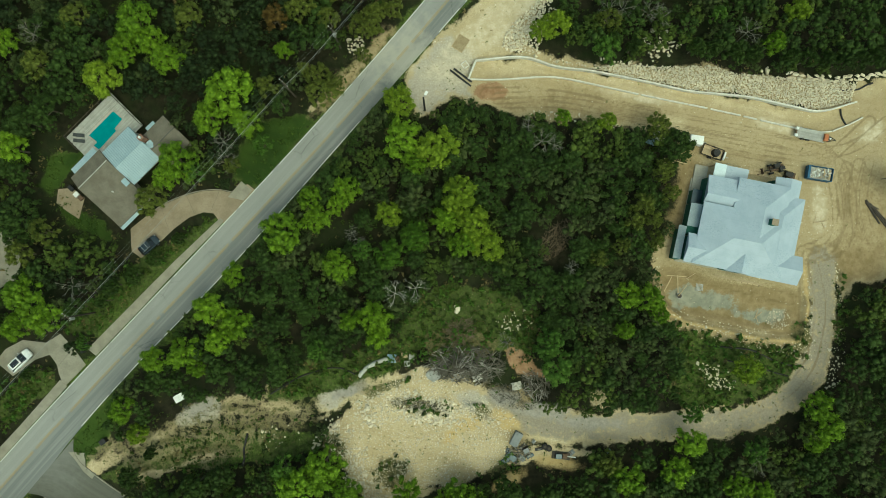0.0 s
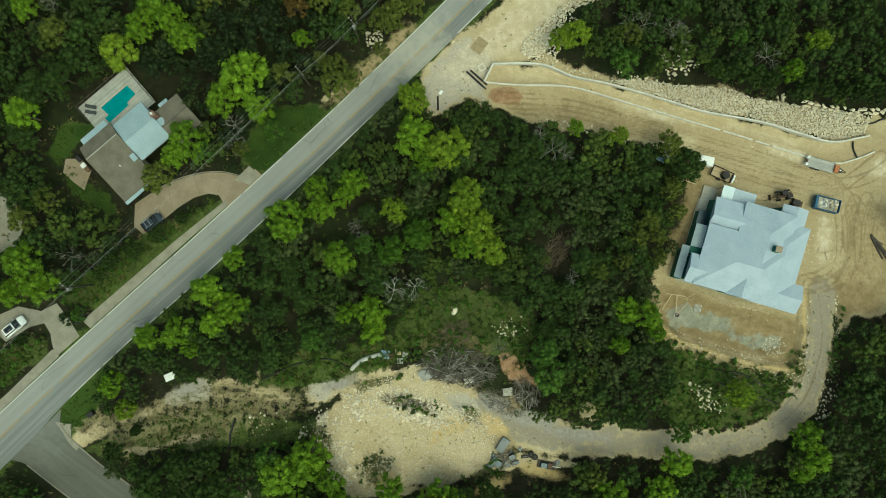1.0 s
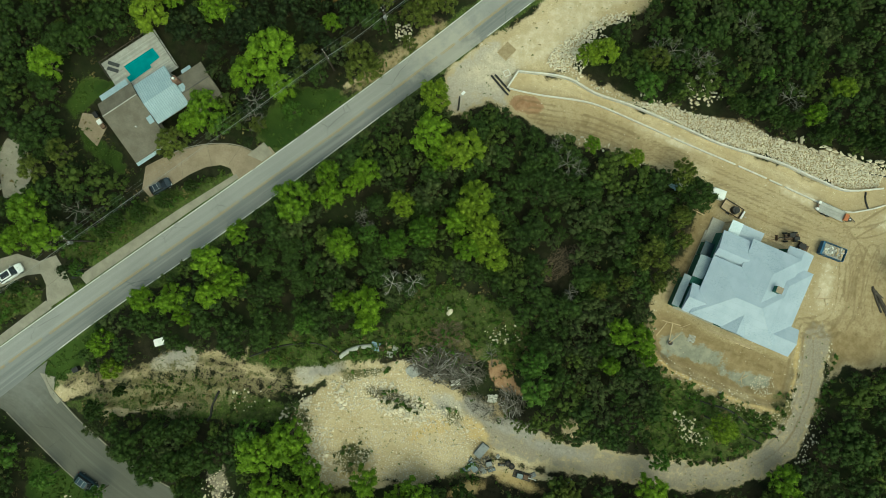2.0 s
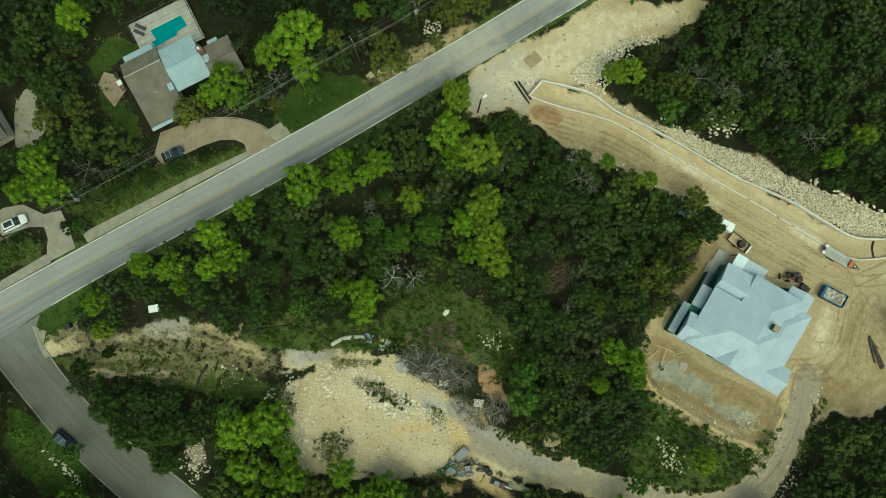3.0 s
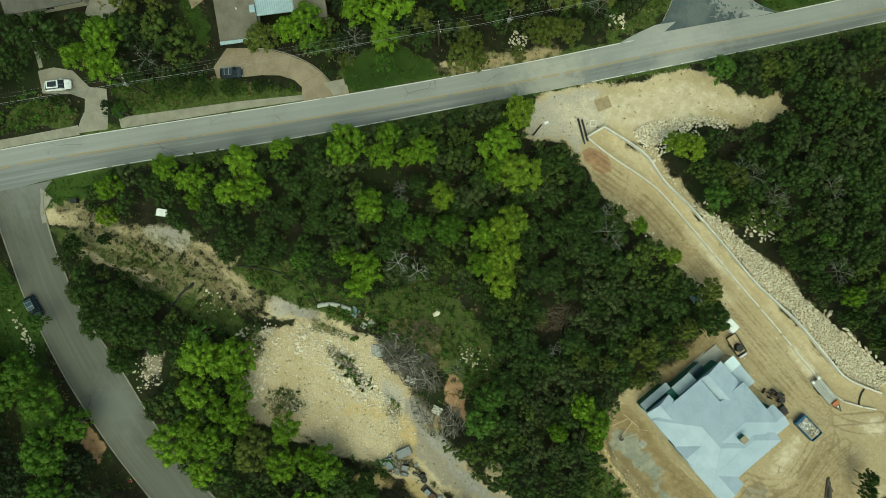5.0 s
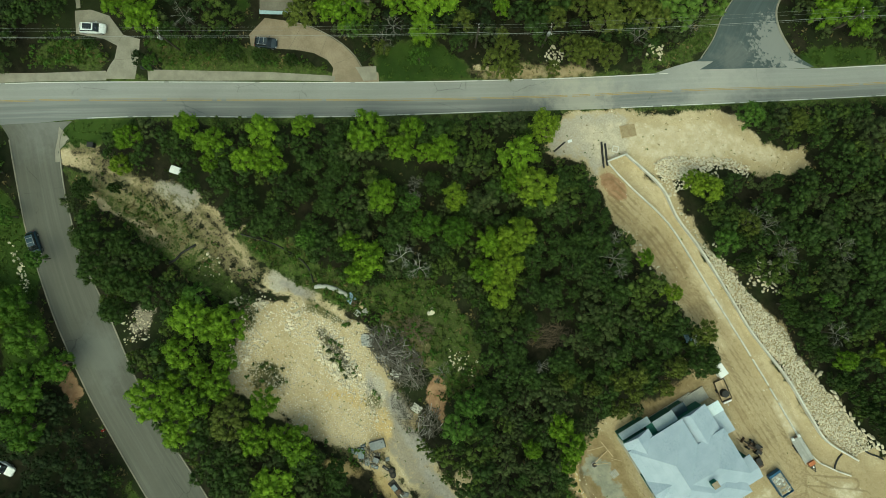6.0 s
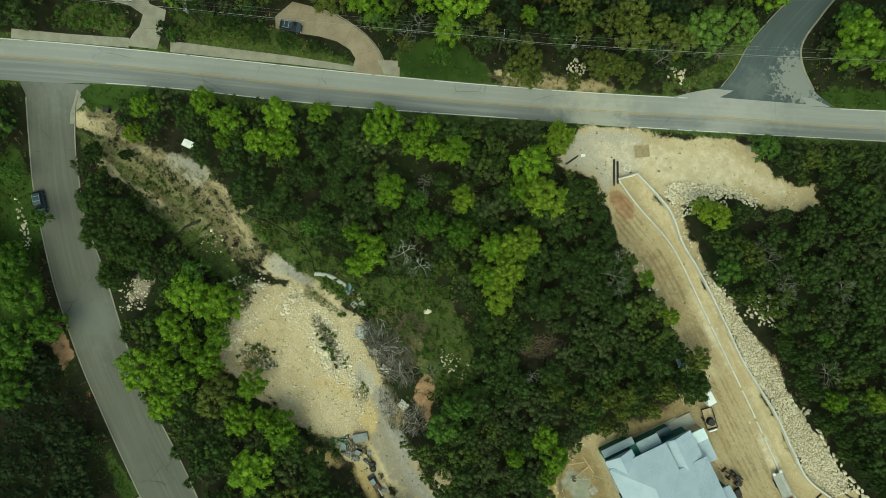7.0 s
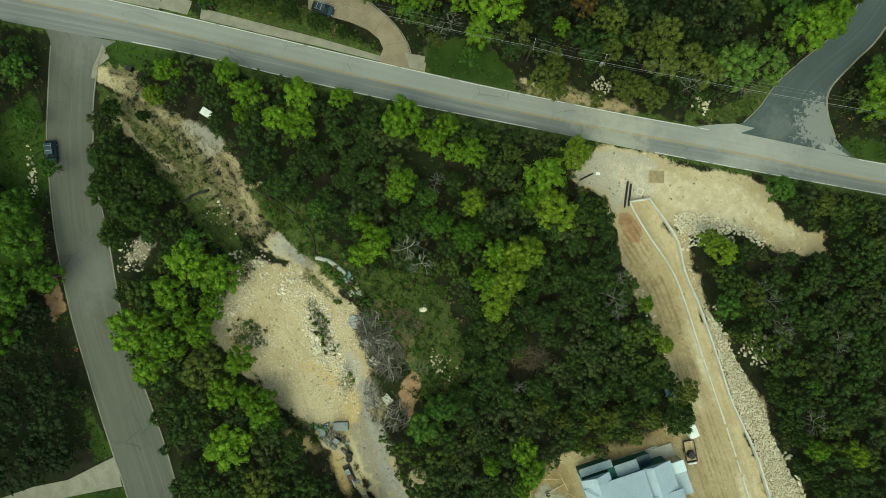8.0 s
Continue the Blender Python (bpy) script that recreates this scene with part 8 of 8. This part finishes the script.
def joined_rocks(name, places, label, material):
    """Many small stones as one mesh. places: rows of x, y, z, size."""
    rng = np.random.default_rng(len(places))
    shapes = []
    for me in ROCKS:
        v = np.array([w.co[:] for w in me.vertices])
        shapes.append((v, [tuple(p.vertices) for p in me.polygons]))
    verts, faces, base = [], [], 0
    for x, y, z, s in places:
        v, f = shapes[rng.integers(len(shapes))]
        a, b = rng.uniform(0, 6.283), rng.uniform(-0.4, 0.4)
        c, d = math.cos(a), math.sin(a)
        q = v * s
        q = np.column_stack([q[:, 0] * c - q[:, 1] * d, q[:, 0] * d + q[:, 1] * c, q[:, 2] + q[:, 0] * b])
        verts.append(q + (x, y, z))
        faces += [tuple(base + i for i in p) for p in f]
        base += len(v)
    ob = mesh_object(name, np.concatenate(verts), faces, material)
    return tagged(ob, label, "rocks", kind="stuff")


def inside(poly, spacing, seed, edge=0.0):
    p = np.array(poly)
    x, y, room, rng = scatter(p[:, 0].min(), p[:, 0].max(), p[:, 1].min(), p[:, 1].max(), spacing, seed, lambda a, b: 0.41 - (outline_distance(a, b, poly) + edge))
    return x, y, rng


PAD_ROCKS = [(17.4, 42.9), (20.1, 42.6), (18.4, 38.6), (16.8, 34.9), (14.1, 34.1), (11.4, 35.1), (10.6, 36.9), (12.1, 38.9), (14.6, 41.1)]
PAD_ROCKS_NE = [(10.2, 35.7), (11.7, 39.0), (18.8, 46.0), (22.3, 47.6), (23.5, 46.0), (20.1, 44.6), (17.5, 41.6), (16.1, 37.2), (13.4, 34.6)]
riprap = thing("riprap_bank", pose(0, 0, 0), "bank of pale broken limestone behind the wall", "rocks", kind="structure")
places = []
x, y, rng = inside(RIPRAP, 0.30, 3)
wall_gap = np.array(smooth_line(WALL_LINE, 0.5))
z = ground_z(x, y)
for i in range(len(x)):
    rise = 0.75 * min(1.0, 0.35 + 0.25 * np.min(np.hypot(*(wall_gap - (x[i], y[i])).T)))
    places.append((x[i], y[i], z[i] + rise * rng.uniform(0.45, 1.0), rng.uniform(0.24, 0.54)))
x, y, rng = inside(PAD_ROCKS_NE, 0.40, 4)
z = ground_z(x, y)
places += [(a, b, c + rng.uniform(0.05, 0.45), rng.uniform(0.30, 0.66)) for a, b, c in zip(x, y, z)]
x, y, rng = inside(PAD_ROCKS, 0.46, 6)
z = ground_z(x, y)
places += [(a, b, c + rng.uniform(0.02, 0.2), rng.uniform(0.25, 0.6)) for a, b, c in zip(x, y, z) if rng.random() < 0.8]
order = np.random.default_rng(2).permutation(len(places))
for k, i in enumerate(order[:280]):
    x, y, z, s = places[i]
    o = new("rock", ROCKS[k % len(ROCKS)])
    o.parent = riprap
    o.matrix_basis = pose(x, y, z + 0.12, (k * 37) % 50 - 25, (k * 23) % 40 - 20, (k * 77) % 360) @ Matrix.Diagonal((s * 1.15, s * 1.15, s * 1.15, 1))
joined_rocks("riprap_stones", [places[i] for i in order[280:]], "pale broken limestone heaped along the wall", LIMESTONE)

# Loose stones over the clearing, the track and the slopes.
loose = []


def strew(poly, spacing, seed, low, high, chance, edge=0.0):
    x, y, rng = inside(poly, spacing, seed, edge)
    keep = rng.random(len(x)) < chance * np.clip(1 + 1.2 * value_noise(x, y, 3.0, seed, 2), 0.05, 2)
    z = ground_z(x[keep], y[keep])
    loose.extend((a, b, c + 0.02, rng.uniform(low, high) * (1.8 if rng.random() < 0.07 else 1)) for a, b, c in zip(x[keep], y[keep], z))


strew(CLEARING, 0.38, 11, 0.10, 0.40, 0.8)
strew([(-21.2, -30.4), (-18.4, -29.4), (-17.9, -31.9), (-20.4, -32.9), (-22.4, -35.9), (-23.4, -34.9)], 0.6, 41, 0.4, 0.95, 0.6)
strew([(-8.9, -28.4), (-2.4, -28.4), (1.6, -29.4), (1.1, -31.7), (-3.4, -30.4), (-8.4, -29.9)], 0.6, 42, 0.4, 0.95, 0.6)
strew([(-17.2, -35.9), (-14.4, -35.9), (-13.4, -40.9), (-15.4, -42.4), (-17.2, -39.9)], 0.6, 43, 0.4, 0.8, 0.6)
strew([(37.4, -2.9), (38.8, -2.7), (39.2, -8.9), (41.6, -10.7), (47.6, -12.5), (56.6, -14.4), (61.6, -14.7), (62.8, -16.5), (55.6, -16.3), (47.6, -15.1), (40.6, -13.1), (37.6, -10.4), (36.6, -6.4)], 0.55, 44, 0.10, 0.36, 0.45)
strew([(69.4, -2.1), (70.6, -2.9), (70.8, -9.9), (71.6, -17.9), (69.6, -24.9), (68.1, -22.9), (69.0, -15.9)], 0.55, 45, 0.12, 0.4, 0.6)
strew([(63.8, -2.9), (65.2, -2.9), (65.4, -11.9), (66.0, -17.9), (64.1, -19.9), (63.6, -11.9)], 0.55, 46, 0.12, 0.4, 0.5)
strew([(-14.4, -26.4), (-6.4, -24.9), (3.6, -27.4), (9.6, -30.4), (1.6, -31.4), (-8.4, -30.7), (-19.4, -32.9), (-21.4, -31.9)], 0.45, 12, 0.25, 0.75, 0.7)
strew([(-18.4, -35.9), (-13.4, -34.9), (-12.4, -40.9), (-13.4, -44.4), (-17.4, -41.9)], 0.5, 13, 0.25, 0.75, 0.7)
strew([(44.4, -19.9), (48.6, -20.4), (51.6, -22.4), (51.6, -24.9), (47.6, -24.9), (45.6, -22.7)], 0.6, 14, 0.3, 0.9, 0.7)
strew([(40.6, -13.9), (51.6, -15.7), (63.6, -16.4), (63.6, -19.9), (55.6, -19.9), (47.6, -16.9)], 0.7, 15, 0.12, 0.35, 0.35)
strew([(8.6, -12.9), (14.6, -10.4), (16.1, -13.4), (11.6, -14.9)], 0.6, 16, 0.25, 0.7, 0.6)
strew([(-4.4, -9.9), (1.6, -5.9), (11.6, -7.9), (16.6, -11.9), (11.6, -15.9), (-0.4, -15.9)], 0.9, 17, 0.08, 0.2, 0.2)
strew([(35.1, 38.1), (39.6, 38.6), (41.6, 35.6), (39.6, 33.1), (36.6, 32.6), (35.6, 35.6)], 0.7, 18, 0.35, 0.9, 0.6)
strew([(55.6, 31.6), (57.8, 32.3), (57.8, 30.9), (56.1, 30.3)], 0.7, 19, 0.5, 1.0, 0.9)
strew([(-16.9, 37.1), (-13.9, 37.9), (-13.4, 34.6), (-15.4, 33.9), (-16.9, 35.1)], 0.6, 20, 0.4, 0.9, 0.8)
strew([(68.6, -15.9), (71.6, -14.9), (71.6, -21.9), (69.6, -25.9), (67.6, -24.9)], 0.7, 21, 0.2, 0.6, 0.22)
strew([(-35.0, -50.1), (-31.5, -45.9), (-28.3, -49.9), (-30.1, -54.3)], 0.5, 22, 0.2, 0.6, 0.6)
strew([(-58.0, -56.4), (-57.2, -55.4), (-49.1, -59.0), (-48.3, -61.1), (-53.1, -59.1)], 0.6, 23, 0.3, 0.8, 0.6)
strew([(-5.8, 49.9), (-3.8, 51.5), (-1.8, 49.2), (-4.2, 47.2)], 0.5, 24, 0.3, 0.8, 0.7)
strew([(35.2, 37.4), (38.5, 39.8), (42.0, 36.2), (36.8, 34.7)], 0.6, 25, 0.3, 0.8, 0.5)
strew([(-32.9, -31.4), (-26.4, -30.9), (-24.4, -34.9), (-31.4, -35.9)], 0.7, 26, 0.15, 0.5, 0.5)
strew([(37.6, -10.4), (47.6, -14.1), (62.6, -16.7), (64.6, -15.9), (65.6, -19.9), (51.6, -16.5), (40.6, -13.4)], 0.5, 27, 0.12, 0.4, 0.5)
strew([(26.6, 34.1), (32.6, 33.3), (36.6, 32.3), (51.6, 31.1), (61.6, 30.3), (71.6, 30.1), (71.6, 29.1), (51.6, 29.9), (31.6, 31.9)], 0.6, 28, 0.25, 0.75, 0.8)
strew([(15.6, 24.6), (25.6, 23.6), (32.6, 21.9), (31.6, 20.9), (21.6, 22.6), (15.6, 23.6)], 0.6, 29, 0.2, 0.6, 0.5)
strew([(58.1, -1.4), (65.6, 10.1), (68.6, 12.1), (69.6, 2.1), (65.6, 1.1)], 0.8, 30, 0.1, 0.3, 0.4)
strew(YARD, 1.1, 31, 0.08, 0.26, 0.12, 0.5)
strew([(58.1, -11.1), (61.1, -10.7), (61.4, -13.9), (58.6, -14.4), (57.4, -12.9)], 0.4, 33, 0.15, 0.45, 0.9)
strew(WALL_BACK, 0.55, 34, 0.2, 0.7, 0.5)
strew(SAND_PAD, 0.9, 32, 0.08, 0.28, 0.35)
joined_rocks("loose_stones", loose, "pale limestone lumps strewn over bare soil", FIELDSTONE)
ledge = thing("stone_ledge", pose(0, 0, 0), "ledge of stacked limestone blocks at the wood's edge", "rocks", kind="structure")
rng = random.Random(17)
line = smooth_line([(61.1, 30.3), (65.6, 30.0), (69.6, 29.8), (73.6, 30.1), (77.6, 30.6), (81.6, 31.0)], 1.15)
heights = ground_z(line[:, 0], line[:, 1])
for row in (0, 1):
    for (x, y), g in zip(line, heights):
        s = rng.uniform(0.7, 1.25)
        o = new("rock", ROCKS[rng.randrange(len(ROCKS))])
        o.parent = ledge
        o.matrix_basis = pose(x + rng.uniform(-0.25, 0.25), y + row * 0.55 + rng.uniform(-0.15, 0.15), g + 0.15 + row * 0.45, rng.uniform(-8, 8), rng.uniform(-8, 8), rng.uniform(-25, 25)) @ Matrix.Diagonal((s * 1.35, s * 0.9, s, 1))
boulder = thing("boulder", on_ground(2.3, -10.6), "large pale weathered boulder in the scrub", "boulder")
for dx, dy, s in ((0, 0, 1.8), (0.3, 0.2, 1.2)):
    o = new("stone", ROCKS[int(s * 4)])
    o.parent = boulder
    o.matrix_basis = pose(dx, dy, 0.16 * s, 8, 5, s * 70) @ Matrix.Diagonal((s, s, s, 1))
